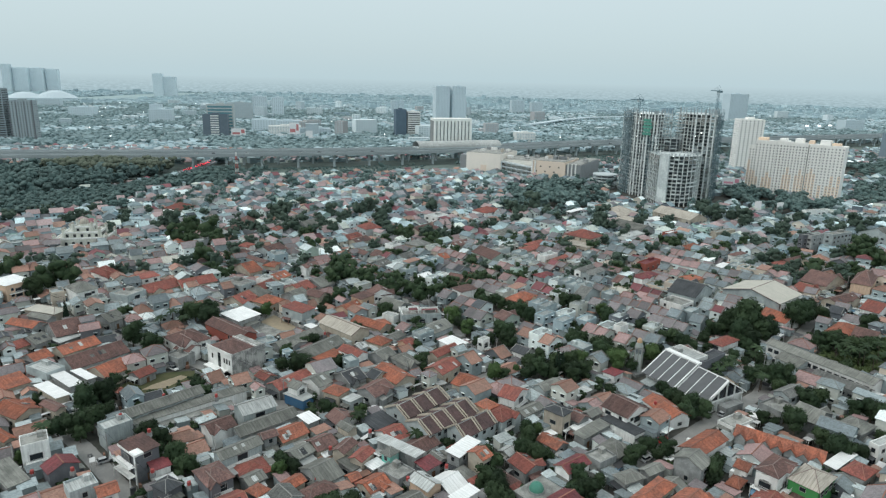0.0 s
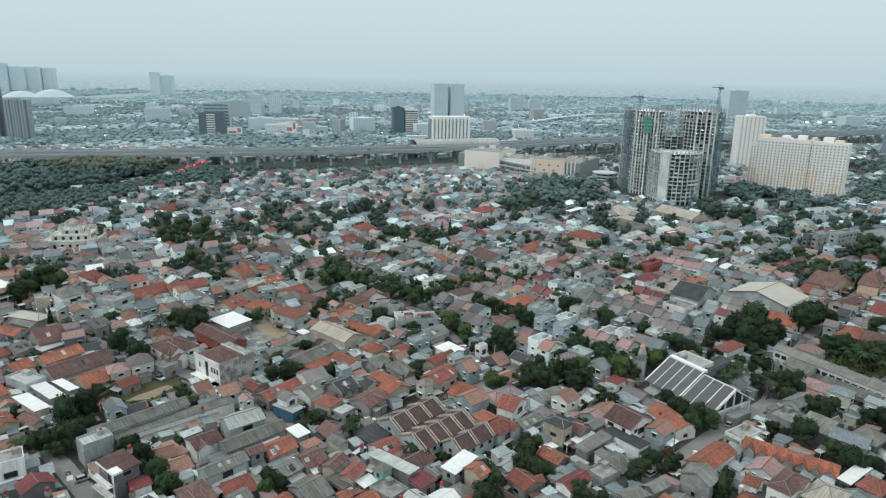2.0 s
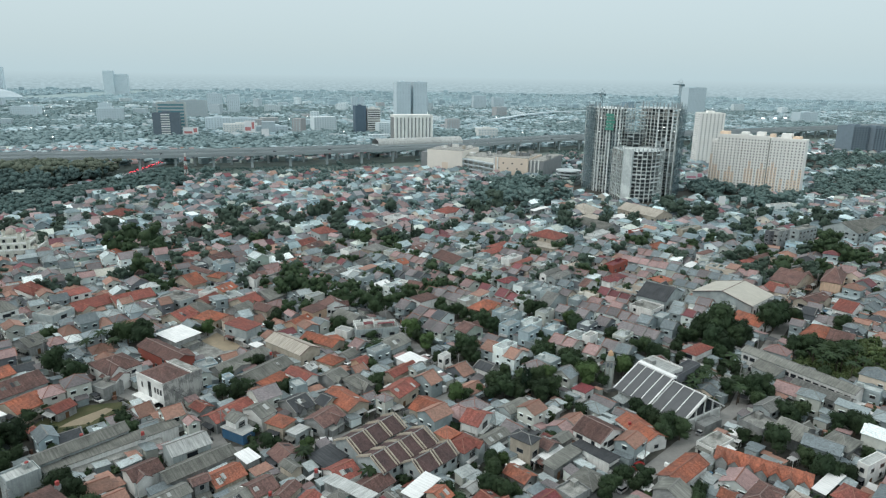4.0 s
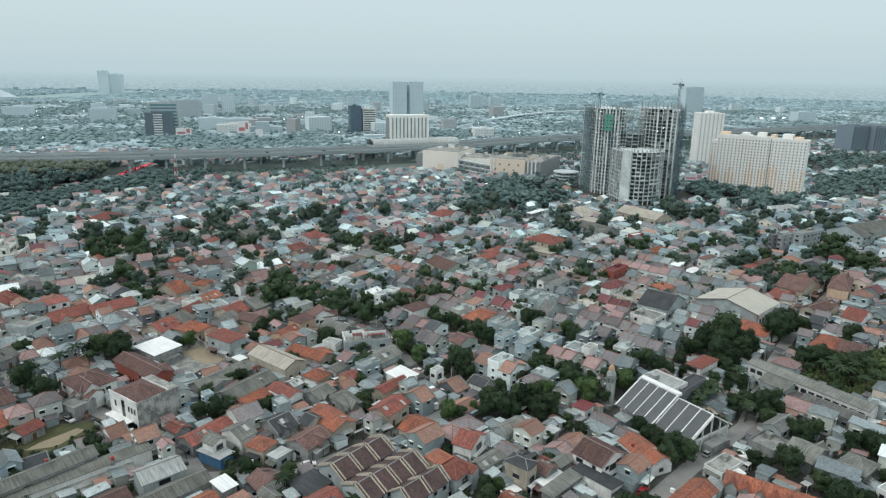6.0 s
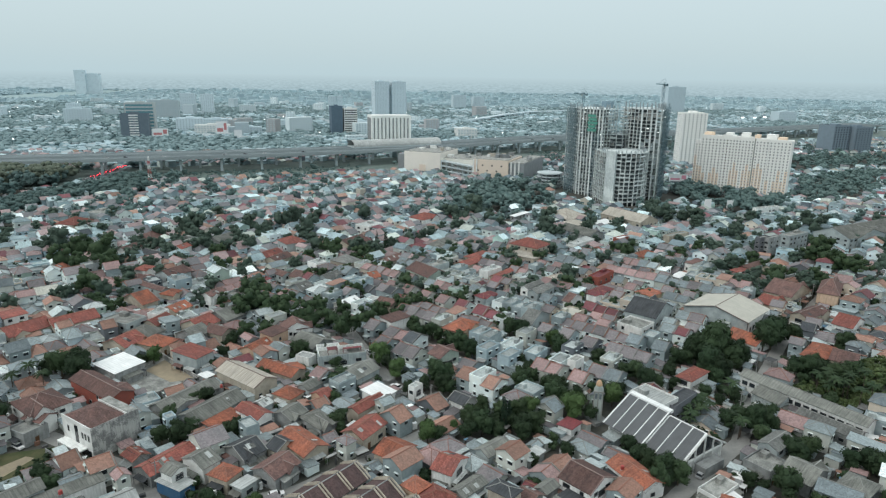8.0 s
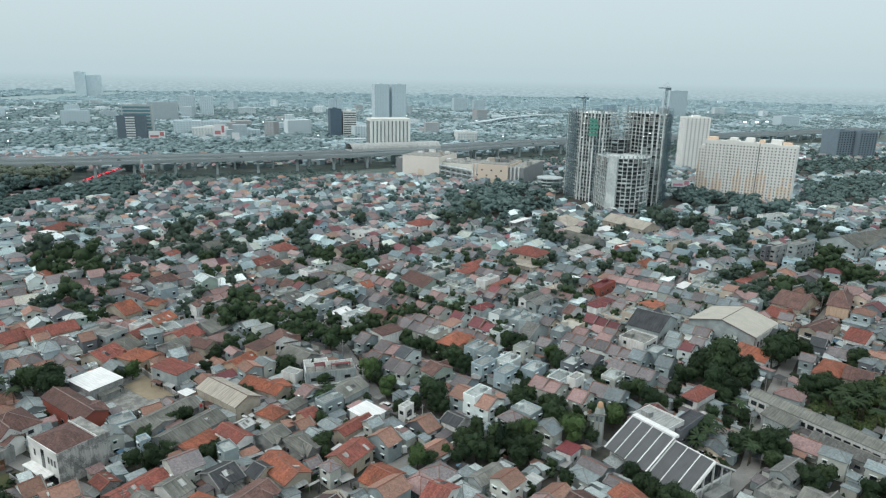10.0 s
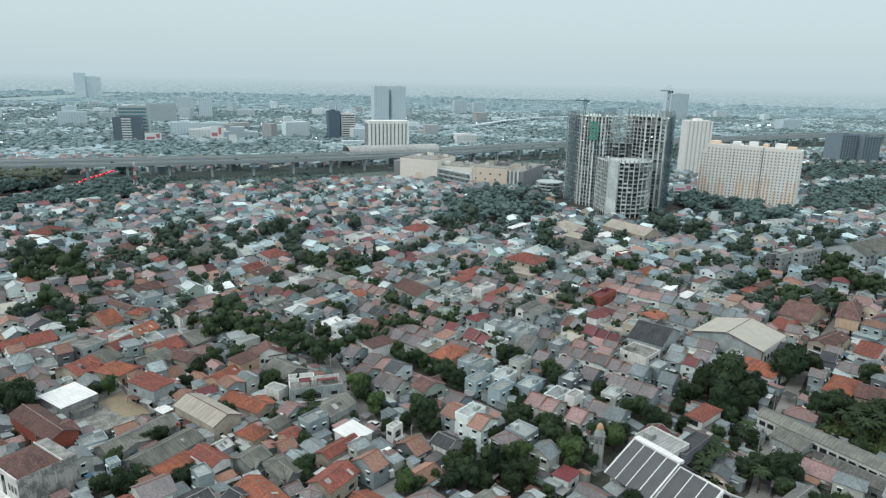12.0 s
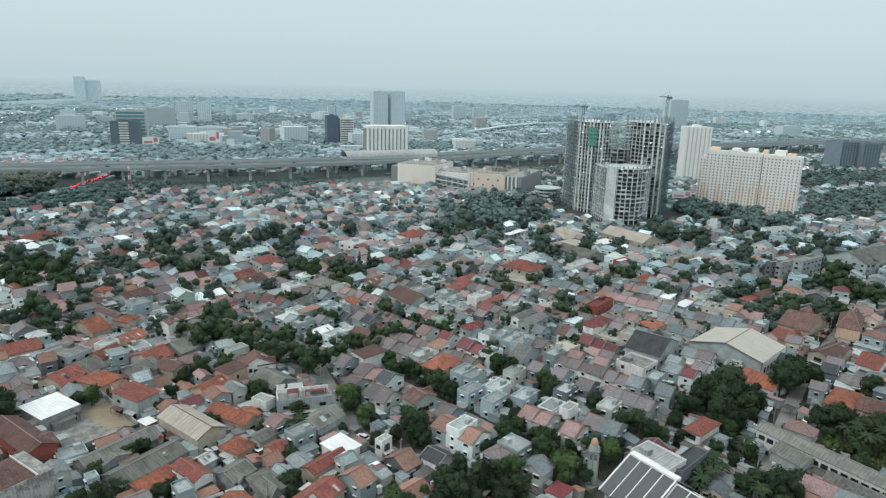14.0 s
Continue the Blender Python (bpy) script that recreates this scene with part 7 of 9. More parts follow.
house(-120.9, 390.0, 9.1, 8.1, 5.0, 68, "hip", "red", "white")
house(-101.4, 376.3, 13.7, 12.4, 6.5, 57, "gable", "brown", "blue")
house(-124.8, 417.1, 16.1, 7.8, 6.0, 143, "gable", "dark", "blue")
house(-144.5, 432.4, 14.0, 9.3, 5.0, 72, "gable", "brown", "white")
house(-113.1, 430.7, 9.7, 7.5, 6.0, 66, "gable", "red", "white")
house(-104.6, 355.0, 20.3, 5.0, 6.0, 142, "gable", "brown", "blue")
house(-94.1, 348.5, 8.8, 7.1, 5.0, 66, "hip", "orange", "cream")
house(-72.2, 341.0, 10.4, 6.5, 7.0, 60, "gable", "brown", "white")
house(-63.3, 345.2, 8.7, 6.9, 5.0, 59, "flat", "slab", "blue")
house(-105.8, 340.7, 8.5, 17.2, 4.4, 53, "gable", "orange", "cream")
house(-85.9, 329.5, 10.5, 9.8, 4.0, 62, "gable", "orange", "cream")
house(-93.0, 449.2, 18.9, 19.2, 5.0, 59, "gable", "sheet", "grey")
house(-115.1, 448.4, 11.1, 13.3, 6.0, 58, "flat", "slab", "blue")
house(-139.8, 458.7, 16.3, 14.3, 6.0, 62, "hip", "brown", "cream")
house(-208.2, 506.4, 18.8, 16.3, 5.0, 72, "hip", "red", "cream")
house(-202.2, 535.8, 18.1, 17.7, 6.0, 69, "flat", "slab", "blue")
house(-211.7, 496.1, 10.1, 8.3, 4.0, 63, "shed", "white", "grey")
house(-48.9, 435.9, 13.5, 14.5, 8.0, 33, "hip", "red", "blue")
house(-59.6, 414.7, 15.5, 12.1, 5.0, 55, "gable", "red", "cream")
house(-52.7, 408.4, 14.7, 9.7, 5.0, 58, "gable", "brown", "cream")
house(-29.0, 390.2, 8.3, 8.5, 7.0, 46, "flat", "pale", "white")
house(-20.4, 368.6, 11.6, 8.6, 6.0, 54, "gable", "grey", "blue")
house(-13.8, 395.1, 11.5, 13.8, 7.0, 51, "hip", "grey", "cream")
house(1.3, 368.4, 6.3, 9.6, 6.0, 35, "gable", "orange", "white")
house(-12.8, 444.2, 19.5, 14.2, 5.0, 52, "gable", "brown", "cream")
house(28.8, 430.9, 12.9, 9.3, 5.0, 50, "shed", "maroon", "scarlet")
house(37.0, 512.5, 17.5, 15.8, 6.0, 42, "hip", "red", "white")
house(-2.7, 488.0, 16.2, 13.3, 6.0, 50, "flat", "pale", "white")
house(44.7, 440.2, 20.3, 11.3, 5.0, 56, "hip", "sheet", "white")
house(12.1, 404.1, 15.1, 9.0, 5.0, 48, "gable", "brown", "cream")
house(30.3, 368.6, 20.2, 14.2, 8.0, 122, "gable", "brown", "green")
house(36.8, 381.1, 12.8, 7.6, 8.0, 44, "flat", "slab", "blue")
house(-9.5, 333.3, 11.1, 8.5, 4.0, 50, "gable", "white", "white")
house(2.4, 330.6, 6.9, 5.8, 6.0, 54, "flat", "pale", "white")
house(9.7, 327.2, 9.3, 8.8, 6.0, 146, "gable", "brown", "cream")
house(-33.1, 352.4, 8.3, 10.6, 5.5, 52, "gable", "grey", "blue")
house(-45.5, 373.9, 9.9, 6.8, 6.0, 133, "gable", "brown", "blue")
house(-35.3, 370.9, 8.0, 10.8, 6.0, 142, "gable", "brown", "cream")
house(-53.6, 366.9, 6.7, 5.0, 5.0, 54, "shed", "maroon", "white")
house(96.4, 420.0, 20.5, 16.7, 9.0, 136, "hip", "red", "cream")
house(89.3, 406.0, 23.9, 15.6, 6.0, 136, "shed", "tan", "cream")
house(145.3, 517.1, 23.6, 25.3, 6.0, 34, "hip", "tan", "grey")
house(146.0, 493.5, 15.8, 13.3, 5.0, 40, "shed", "tan", "grey")
house(142.9, 468.6, 29.3, 15.0, 5.0, 120, "gable", "sheet", "grey")
house(191.1, 506.0, 38.9, 19.8, 7.0, 118, "gable", "tan", "cream")
house(161.2, 440.2, 11.8, 5.6, 7.0, 34, "flat", "white", "scarlet")
house(168.0, 495.6, 18.4, 9.7, 5.0, 34, "shed", "white", "grey")
house(122.2, 362.2, 18.3, 6.7, 7.0, 45, "flat", "maroon", "scarlet")
house(114.1, 339.2, 13.3, 7.9, 6.0, 41, "hip", "maroon", "white")
house(96.0, 324.6, 4.1, 12.1, 7.0, 131, "gable", "brown", "white")
house(76.2, 350.6, 14.4, 4.6, 7.0, 47, "gable", "grey", "blue")
house(81.2, 345.9, 13.9, 5.4, 7.0, 44, "gable", "grey", "white")
house(84.4, 339.6, 15.8, 6.6, 7.0, 44, "gable", "grey", "blue")
house(56.4, 332.0, 11.0, 6.8, 7.0, 36, "hip", "maroon", "blue")
house(63.7, 409.4, 17.4, 9.8, 5.0, 45, "hip", "red", "cream")
house(54.8, 393.9, 15.8, 8.6, 5.0, 44, "gable", "red", "cream")
house(64.9, 373.5, 13.1, 6.8, 7.0, 44, "flat", "pale", "white")
house(70.2, 369.1, 18.1, 4.9, 6.0, 48, "gable", "red", "cream")
house(100.9, 366.1, 17.1, 8.3, 5.0, 38, "hip", "tan", "grey")
house(163.7, 409.3, 17.0, 7.9, 5.0, 41, "hip", "orange", "cream")
house(134.1, 417.7, 15.9, 8.1, 4.5, 37, "gable", "red", "cream")
house(147.5, 402.8, 8.8, 15.9, 5.0, 128, "shed", "sheet", "grey")
house(134.8, 442.2, 21.8, 9.0, 5.0, 41, "hip", "pale", "white")
house(111.0, 520.9, 22.4, 5.0, 6.0, 48, "shed", "white", "grey")
house(182.2, 381.4, 13.2, 5.1, 8.0, 36, "hip", "brown", "white")
house(242.1, 415.0, 9.5, 3.4, 13.0, 25, "flat", "slab", "charcoal")
house(248.7, 415.1, 12.9, 3.2, 13.0, 28, "flat", "slab", "grey")
house(270.5, 427.3, 23.2, 8.0, 12.0, 30, "flat", "slab", "blue")
house(202.1, 448.7, 22.5, 5.7, 7.0, 32, "flat", "slab", "cream")
house(334.2, 449.7, 70.2, 25.0, 9.0, 24, "gable", "sheet", "blue")
house(207.8, 376.9, 15.5, 5.5, 4.0, 33, "shed", "red", "grey")
house(220.7, 383.2, 20.6, 8.2, 5.0, 33, "hip", "brown", "cream")
house(168.3, 368.3, 12.5, 5.2, 4.0, 41, "shed", "white", "grey")
house(318.7, 538.0, 27.5, 5.1, 7.0, 20, "flat", "slab", "white")

# red and white water tanks on roofs
TANK_RED = plain("red_tank_plastic", (0.33, 0.05, 0.045), 0.5)
TANK_BLUE = plain("blue_tank_plastic", (0.05, 0.14, 0.26), 0.4)
tank_body = Shape().tube((0, 0, 0.18), (0, 0, 1.15), 0.5, 0.5, 12).tube((0, 0, 1.15), (0, 0, 1.36), 0.5, 0.2, 12)
tank_stand = Shape().box(-0.55, -0.55, -1.2, 0.55, 0.55, 0.18)
tank_me = {m.name: tank_body.done("tank", m) for m in (TANK_RED, TANK_BLUE)}
stand_me = tank_stand.done("stand", WALL_GREY)


def water_tank(x, y, z, mat=TANK_RED):
    ob = thing("water_tank", x, y, z)
    child("stand", stand_me, ob)
    child("tank", tank_me[mat.name], ob)
    return tagged(ob, f"{'red' if mat is TANK_RED else 'blue'} plastic water tank on a cement plinth", "water tank", "roof tanks")


water_tank(-80.0, 161.2, 9.8)
water_tank(-95.2, 149.1, 5.3)
water_tank(-74.2, 149.0, 5.3)
water_tank(-63.3, 145.4, 4.3)
water_tank(-94.3, 173.7, 7.3)
water_tank(-106.9, 150.5, 3.3)
water_tank(-19.5, 170.8, 5.3)
water_tank(-29.9, 162.9, 4.3)
water_tank(-31.5, 150.3, 3.3)
water_tank(-7.1, 149.1, 4.3)
water_tank(3.1, 156.6, 3.3)
water_tank(72.4, 193.5, 4.3)
water_tank(-71.7, 190.9, 5.3)
water_tank(-88.5, 190.3, 5.3)
water_tank(-46.6, 248.1, 4.3)
water_tank(-69.5, 234.6, 5.3)
water_tank(-152.0, 296.5, 5.3)

tree(-112.5, 187.5, 12.1, 11.1, LEAF)
tree(-108.8, 192.6, 11.1, 10.2, LEAF)
tree(-105.1, 176.8, 10.4, 9.6, LEAF)
tree(-109.0, 174.4, 9.4, 8.7, LEAF)
tree(-113.3, 172.9, 8.4, 7.8, LEAF)
tree(-104.1, 184.5, 7.5, 6.9, LEAF)
palm(-116.0, 170.2, 5.8)
tree(-105.8, 171.2, 6.2, 5.7, LEAF)
tree(-112.5, 207.1, 6.5, 6.0, LEAF)
tree(-85.8, 170.8, 8.9, 8.2, LEAF)
tree(-79.1, 165.7, 9.6, 8.8, LEAF)
tree(-72.6, 159.0, 9.2, 8.5, LEAF)
tree(-68.5, 155.1, 8.1, 7.5, LEAF)
tree(-79.3, 162.1, 7.1, 6.6, LEAF)
tree(-81.8, 201.8, 7.7, 7.1, LEAF)
tree(-78.0, 199.1, 6.5, 6.0, LEAF)
tree(-122.2, 240.9, 13.1, 12.1, LEAF)
tree(-110.9, 232.4, 11.3, 10.5, LEAF)
palm(-117.1, 254.6, 8.0)
palm(-113.7, 259.3, 9.3)
palm(-107.4, 255.3, 8.0)
tree(-106.9, 267.2, 13.9, 12.8, LEAF)
tree(-99.4, 263.7, 15.0, 13.8, LEAF)
tree(-111.2, 268.2, 9.8, 9.1, LEAF)
cypress(-164.8, 268.9, 10.5)
tree(-196.4, 296.0, 12.6, 11.6, LEAF)
tree(-141.9, 272.2, 6.6, 6.1, LEAF)
tree(-59.0, 231.8, 8.3, 7.7, LEAF)
tree(-57.3, 220.2, 8.5, 7.9, LEAF)
tree(-51.8, 219.1, 9.6, 8.8, LEAF)
tree(-49.9, 226.6, 6.9, 6.4, LEAF)
tree(-55.8, 242.2, 6.1, 5.7, LEAF)
tree(-50.6, 244.9, 7.4, 6.8, LEAF)
tree(-52.8, 244.1, 6.2, 5.7, LEAF)
tree(-36.9, 223.6, 7.4, 6.8, LEAF)
tree(-39.9, 224.8, 5.1, 4.7, LEAF)
tree(-36.3, 190.1, 6.5, 6.0, LEAF)
tree(-33.6, 190.4, 4.5, 4.2, LEAF)
tree(-24.5, 186.5, 6.8, 6.3, LEAF_LIGHT, "fresh green broadleaf tree between houses")
palm(-24.8, 182.1, 5.0)
tree(-39.0, 156.8, 6.1, 5.6, LEAF)
tree(-42.9, 160.1, 5.3, 4.9, LEAF)
tree(-45.4, 173.8, 2.4, 2.2, LEAF)
tree(-6.3, 226.0, 9.0, 8.3, LEAF)
tree(-7.9, 241.1, 6.6, 6.1, LEAF)
tree(-5.1, 223.0, 5.0, 4.7, LEAF)
tree(-25.4, 140.8, 8.0, 7.4, LEAF)
tree(-20.3, 139.6, 7.9, 7.3, LEAF)
tree(-28.3, 140.8, 5.6, 5.2, LEAF)
tree(14.8, 165.3, 7.1, 6.6, LEAF)
tree(16.5, 159.0, 7.8, 7.2, LEAF)
tree(13.6, 151.8, 8.4, 7.7, LEAF)
tree(17.2, 149.4, 8.3, 7.6, LEAF)
tree(15.3, 144.2, 8.1, 7.5, LEAF)
tree(18.9, 143.7, 6.5, 6.0, LEAF)
tree(27.6, 172.3, 8.3, 7.7, LEAF)
tree(25.2, 166.2, 8.1, 7.4, LEAF)
tree(28.9, 163.5, 8.0, 7.4, LEAF)
tree(32.4, 164.5, 5.4, 5.0, LEAF)
tree(27.6, 178.8, 6.6, 6.1, LEAF)
tree(18.8, 196.5, 5.1, 4.7, LEAF)
palm(-6.1, 172.2, 5.0)
tree(4.0, 170.3, 4.6, 4.2, LEAF)
tree(39.0, 153.6, 7.7, 7.1, LEAF)
tree(40.0, 147.6, 8.4, 7.7, LEAF)
tree(36.2, 146.9, 6.7, 6.2, LEAF)
tree(44.1, 152.1, 6.0, 5.6, LEAF)
tree(57.8, 165.6, 8.3, 7.7, LEAF)
tree(62.3, 169.5, 7.6, 7.0, LEAF)
tree(55.4, 162.4, 6.4, 5.9, LEAF)
tree(64.6, 166.0, 6.6, 6.1, LEAF)
tree(67.7, 168.1, 7.6, 7.0, LEAF)
tree(34.2, 223.7, 9.0, 8.4, LEAF)
tree(39.6, 231.3, 8.2, 7.5, LEAF)
tree(34.6, 218.6, 7.2, 6.7, LEAF)
tree(54.3, 228.4, 9.3, 8.6, LEAF_LIGHT, "fresh green broadleaf tree between houses")
tree(54.6, 219.7, 9.0, 8.4, LEAF)
tree(49.6, 215.6, 8.3, 7.7, LEAF)
cypress(45.3, 223.2, 12.6)
tree(20.9, 216.8, 8.2, 7.6, LEAF_LIGHT, "fresh green broadleaf tree between houses")
tree(24.7, 217.2, 6.1, 5.6, LEAF)
tree(69.4, 231.0, 9.5, 8.8, LEAF_LIGHT, "fresh green broadleaf tree between houses")
tree(79.6, 237.3, 9.2, 8.5, LEAF)
tree(65.0, 246.4, 7.5, 6.9, LEAF)
tree(69.0, 243.7, 7.5, 6.9, LEAF)
tree(70.7, 265.5, 5.4, 4.9, LEAF)
tree(80.1, 202.2, 7.7, 7.1, LEAF)
tree(81.7, 198.2, 7.6, 7.0, LEAF)
tree(84.5, 193.4, 9.6, 8.9, LEAF)
tree(87.6, 191.6, 8.5, 7.9, LEAF)
tree(81.3, 189.6, 8.4, 7.7, LEAF)
tree(79.4, 207.5, 6.7, 6.2, LEAF)
tree(60.4, 204.8, 6.5, 6.0, LEAF)
tree(50.0, 202.1, 4.8, 4.4, LEAF)
tree(77.2, 157.0, 8.3, 7.7, LEAF)
tree(76.0, 154.9, 5.5, 5.1, LEAF)
tree(133.9, 263.8, 19.9, 18.4, LEAF)
tree(128.1, 269.8, 11.5, 10.6, LEAF)
tree(126.5, 252.0, 9.6, 8.9, LEAF)
tree(139.5, 259.5, 11.5, 12.5, LEAF)
tree(122.1, 263.7, 8.4, 7.8, LEAF)
tree(161.2, 275.4, 13.7, 12.7, LEAF)
tree(170.3, 282.8, 14.1, 13.1, LEAF)
tree(152.3, 276.6, 4.5, 4.2, LEAF)
tree(159.7, 251.8, 10.1, 9.3, LEAF)
tree(163.9, 250.8, 10.1, 9.3, LEAF)
tree(172.1, 256.1, 7.4, 6.8, LEAF)
tree(192.6, 271.8, 11.1, 10.3, LEAF)
palm(159.5, 239.4, 8.2)
palm(160.8, 232.4, 9.3)
palm(168.0, 235.1, 9.4)
palm(173.4, 235.1, 10.7)
palm(166.0, 226.6, 8.1)
tree(156.2, 228.0, 8.1, 7.4, LEAF)
palm(172.1, 229.2, 8.2)
tree(157.9, 244.0, 7.0, 6.5, LEAF)
tree(115.8, 218.2, 8.5, 7.9, LEAF)
tree(121.1, 220.7, 8.7, 8.0, LEAF)
tree(122.9, 216.1, 9.8, 9.0, LEAF)
tree(121.8, 209.5, 8.4, 7.7, LEAF)
palm(116.5, 212.9, 6.1)
palm(112.3, 224.3, 6.3)
palm(113.0, 230.8, 5.3)
palm(125.0, 235.3, 5.5)
tree(125.6, 200.0, 9.4, 8.7, LEAF)
tree(130.5, 200.8, 8.9, 8.2, LEAF)
tree(126.9, 197.9, 7.0, 6.5, LEAF)
tree(113.6, 183.6, 10.9, 10.0, LEAF)
tree(118.2, 169.6, 9.4, 8.7, LEAF)
tree(121.2, 168.6, 7.4, 6.8, LEAF)
tree(118.0, 176.2, 7.5, 6.9, LEAF)
tree(125.4, 168.7, 7.5, 6.9, LEAF)
tree(139.7, 194.6, 8.3, 7.7, LEAF)
tree(143.6, 192.0, 9.5, 8.8, LEAF)
tree(146.3, 190.3, 8.3, 7.7, LEAF)
tree(105.9, 188.8, 6.6, 6.1, LEAF)
tree(108.5, 186.4, 5.5, 5.0, LEAF)
tree(138.0, 178.7, 5.7, 5.2, LEAF)
tree(6.1, 271.5, 10.6, 9.8, LEAF_LIGHT, "fresh green broadleaf tree between houses")
tree(12.3, 260.5, 8.9, 8.2, LEAF_LIGHT, "fresh green broadleaf tree between houses")
tree(9.1, 268.6, 6.6, 6.1, LEAF)
tree(26.3, 256.2, 10.1, 9.3, LEAF)
tree(29.4, 255.4, 6.3, 5.8, LEAF)
tree(37.4, 280.2, 10.9, 10.1, LEAF)
tree(40.8, 275.2, 9.5, 8.7, LEAF)
tree(34.5, 289.1, 7.7, 7.1, LEAF)
tree(22.8, 295.1, 8.6, 7.9, LEAF)
tree(-10.1, 266.4, 7.8, 7.2, LEAF)
palm(-9.8, 253.1, 5.6)
palm(-13.2, 255.6, 5.0)
palm(-6.6, 251.8, 5.2)
tree(50.6, 226.6, 9.2, 8.4, LEAF)
tree(44.6, 228.6, 7.6, 6.8, LEAF)
palm(-7.2, 255.0, 6.4)
cypress(-14.3, 274.8, 9.3)
tree(-18.0, 256.1, 6.3, 5.8, LEAF)
tree(60.4, 258.1, 7.8, 7.2, LEAF)
tree(59.9, 267.3, 6.0, 5.5, LEAF)
tree(120.1, 231.8, 5.8, 5.3, LEAF)
tree(-78.8, 277.5, 8.4, 7.7, LEAF_LIGHT, "fresh green broadleaf tree between houses")
tree(-82.2, 275.4, 6.3, 5.8, LEAF)
tree(-52.8, 290.6, 8.5, 7.9, LEAF)
tree(-48.3, 296.6, 10.1, 9.3, LEAF)
tree(-53.8, 281.3, 6.9, 6.4, LEAF)
tree(-24.8, 277.8, 10.1, 9.4, LEAF)
tree(-10.1, 298.5, 12.9, 11.9, LEAF)
palm(101.4, 224.0, 6.2)
palm(103.8, 219.3, 6.1)
tree(58.6, 213.6, 4.5, 4.1, LEAF)
tree(42.7, 217.3, 6.7, 6.2, LEAF)
tree(48.0, 223.1, 6.8, 6.3, LEAF)
tree(-85.2, 173.7, 6.0, 5.5, LEAF)
tree(-66.5, 155.7, 5.4, 5.0, LEAF)
tree(-44.4, 162.8, 4.5, 4.2, LEAF)
cypress(3.2, 435.1, 14.9)
cypress(8.7, 435.8, 16.4)
tree(8.0, 274.3, 8.8, 8.1, LEAF)
tree(12.7, 263.2, 7.9, 7.3, LEAF)
tree(27.8, 295.1, 10.0, 9.3, LEAF)
tree(30.9, 292.9, 7.8, 7.2, LEAF)
tree(35.7, 285.8, 7.6, 7.0, LEAF)
tree(29.1, 252.7, 10.4, 9.6, LEAF)
tree(28.0, 248.1, 8.3, 7.7, LEAF)
tree(30.5, 246.5, 6.5, 6.0, LEAF)
tree(22.1, 250.1, 6.6, 6.0, LEAF)
tree(16.1, 247.6, 6.0, 5.6, LEAF)
tree(55.9, 249.2, 9.4, 8.7, LEAF)
tree(57.0, 245.2, 8.4, 7.7, LEAF)
tree(61.3, 253.5, 6.8, 6.3, LEAF)
tree(65.8, 242.4, 9.3, 8.6, LEAF)
tree(65.4, 237.0, 10.0, 9.2, LEAF)
tree(48.6, 241.1, 6.4, 5.9, LEAF)
cypress(47.2, 224.4, 9.8)
tree(49.6, 218.1, 9.0, 8.3, LEAF)
tree(37.9, 219.2, 9.8, 9.0, LEAF)
tree(41.3, 222.3, 7.5, 6.9, LEAF)
tree(32.7, 217.9, 7.3, 6.8, LEAF)
tree(68.5, 227.0, 11.3, 10.4, LEAF_LIGHT, "fresh green broadleaf tree between houses")
tree(73.8, 225.7, 7.9, 7.3, LEAF)
tree(73.9, 240.0, 6.5, 6.0, LEAF)
tree(77.1, 277.5, 9.7, 8.9, LEAF)
tree(76.0, 285.4, 8.9, 8.2, LEAF_LIGHT, "fresh green broadleaf tree between houses")
tree(64.9, 293.9, 10.2, 9.4, LEAF)
tree(61.3, 297.9, 9.1, 8.4, LEAF)
tree(88.8, 265.8, 8.4, 7.7, LEAF)
tree(87.6, 258.6, 6.1, 5.6, LEAF)
tree(84.3, 235.4, 9.2, 8.5, LEAF_LIGHT, "fresh green broadleaf tree between houses")
tree(87.3, 239.1, 8.5, 7.8, LEAF)
tree(95.5, 254.4, 8.1, 7.5, LEAF)
tree(99.6, 253.1, 9.1, 8.4, LEAF)
tree(100.1, 245.4, 9.8, 9.1, LEAF)
tree(103.4, 244.5, 8.9, 8.2, LEAF)
tree(112.0, 253.5, 8.3, 7.7, LEAF)
tree(110.3, 245.4, 6.0, 5.6, LEAF)
tree(119.0, 273.8, 7.9, 7.3, LEAF)
tree(119.2, 263.2, 9.8, 9.0, LEAF)
tree(129.1, 265.9, 14.4, 13.3, LEAF)
tree(138.9, 275.0, 14.0, 12.9, LEAF)
tree(127.3, 254.6, 13.8, 12.8, LEAF)
tree(130.4, 251.1, 11.7, 10.8, LEAF)
tree(144.8, 264.6, 11.4, 10.5, LEAF)
tree(127.5, 248.5, 7.4, 6.8, LEAF)
tree(166.1, 277.8, 14.8, 13.7, LEAF)
tree(176.5, 280.1, 12.7, 11.7, LEAF)
tree(175.7, 288.9, 11.7, 10.8, LEAF)
tree(169.2, 254.0, 9.3, 8.6, LEAF)
tree(166.4, 247.6, 10.3, 9.5, LEAF)
palm(162.3, 238.4, 9.3)
tree(168.2, 240.2, 12.3, 11.4, LEAF)
tree(177.4, 247.0, 10.5, 9.7, LEAF)
palm(164.7, 233.1, 8.3)
palm(159.3, 232.9, 7.3)
palm(125.6, 235.4, 7.6)
tree(126.8, 234.2, 7.0, 6.5, LEAF)
tree(118.4, 238.1, 6.5, 6.0, LEAF)
palm(108.1, 226.4, 7.1)
palm(103.5, 223.5, 6.2)
palm(108.4, 221.9, 6.2)
palm(102.6, 218.0, 5.3)
palm(116.1, 216.9, 7.0)
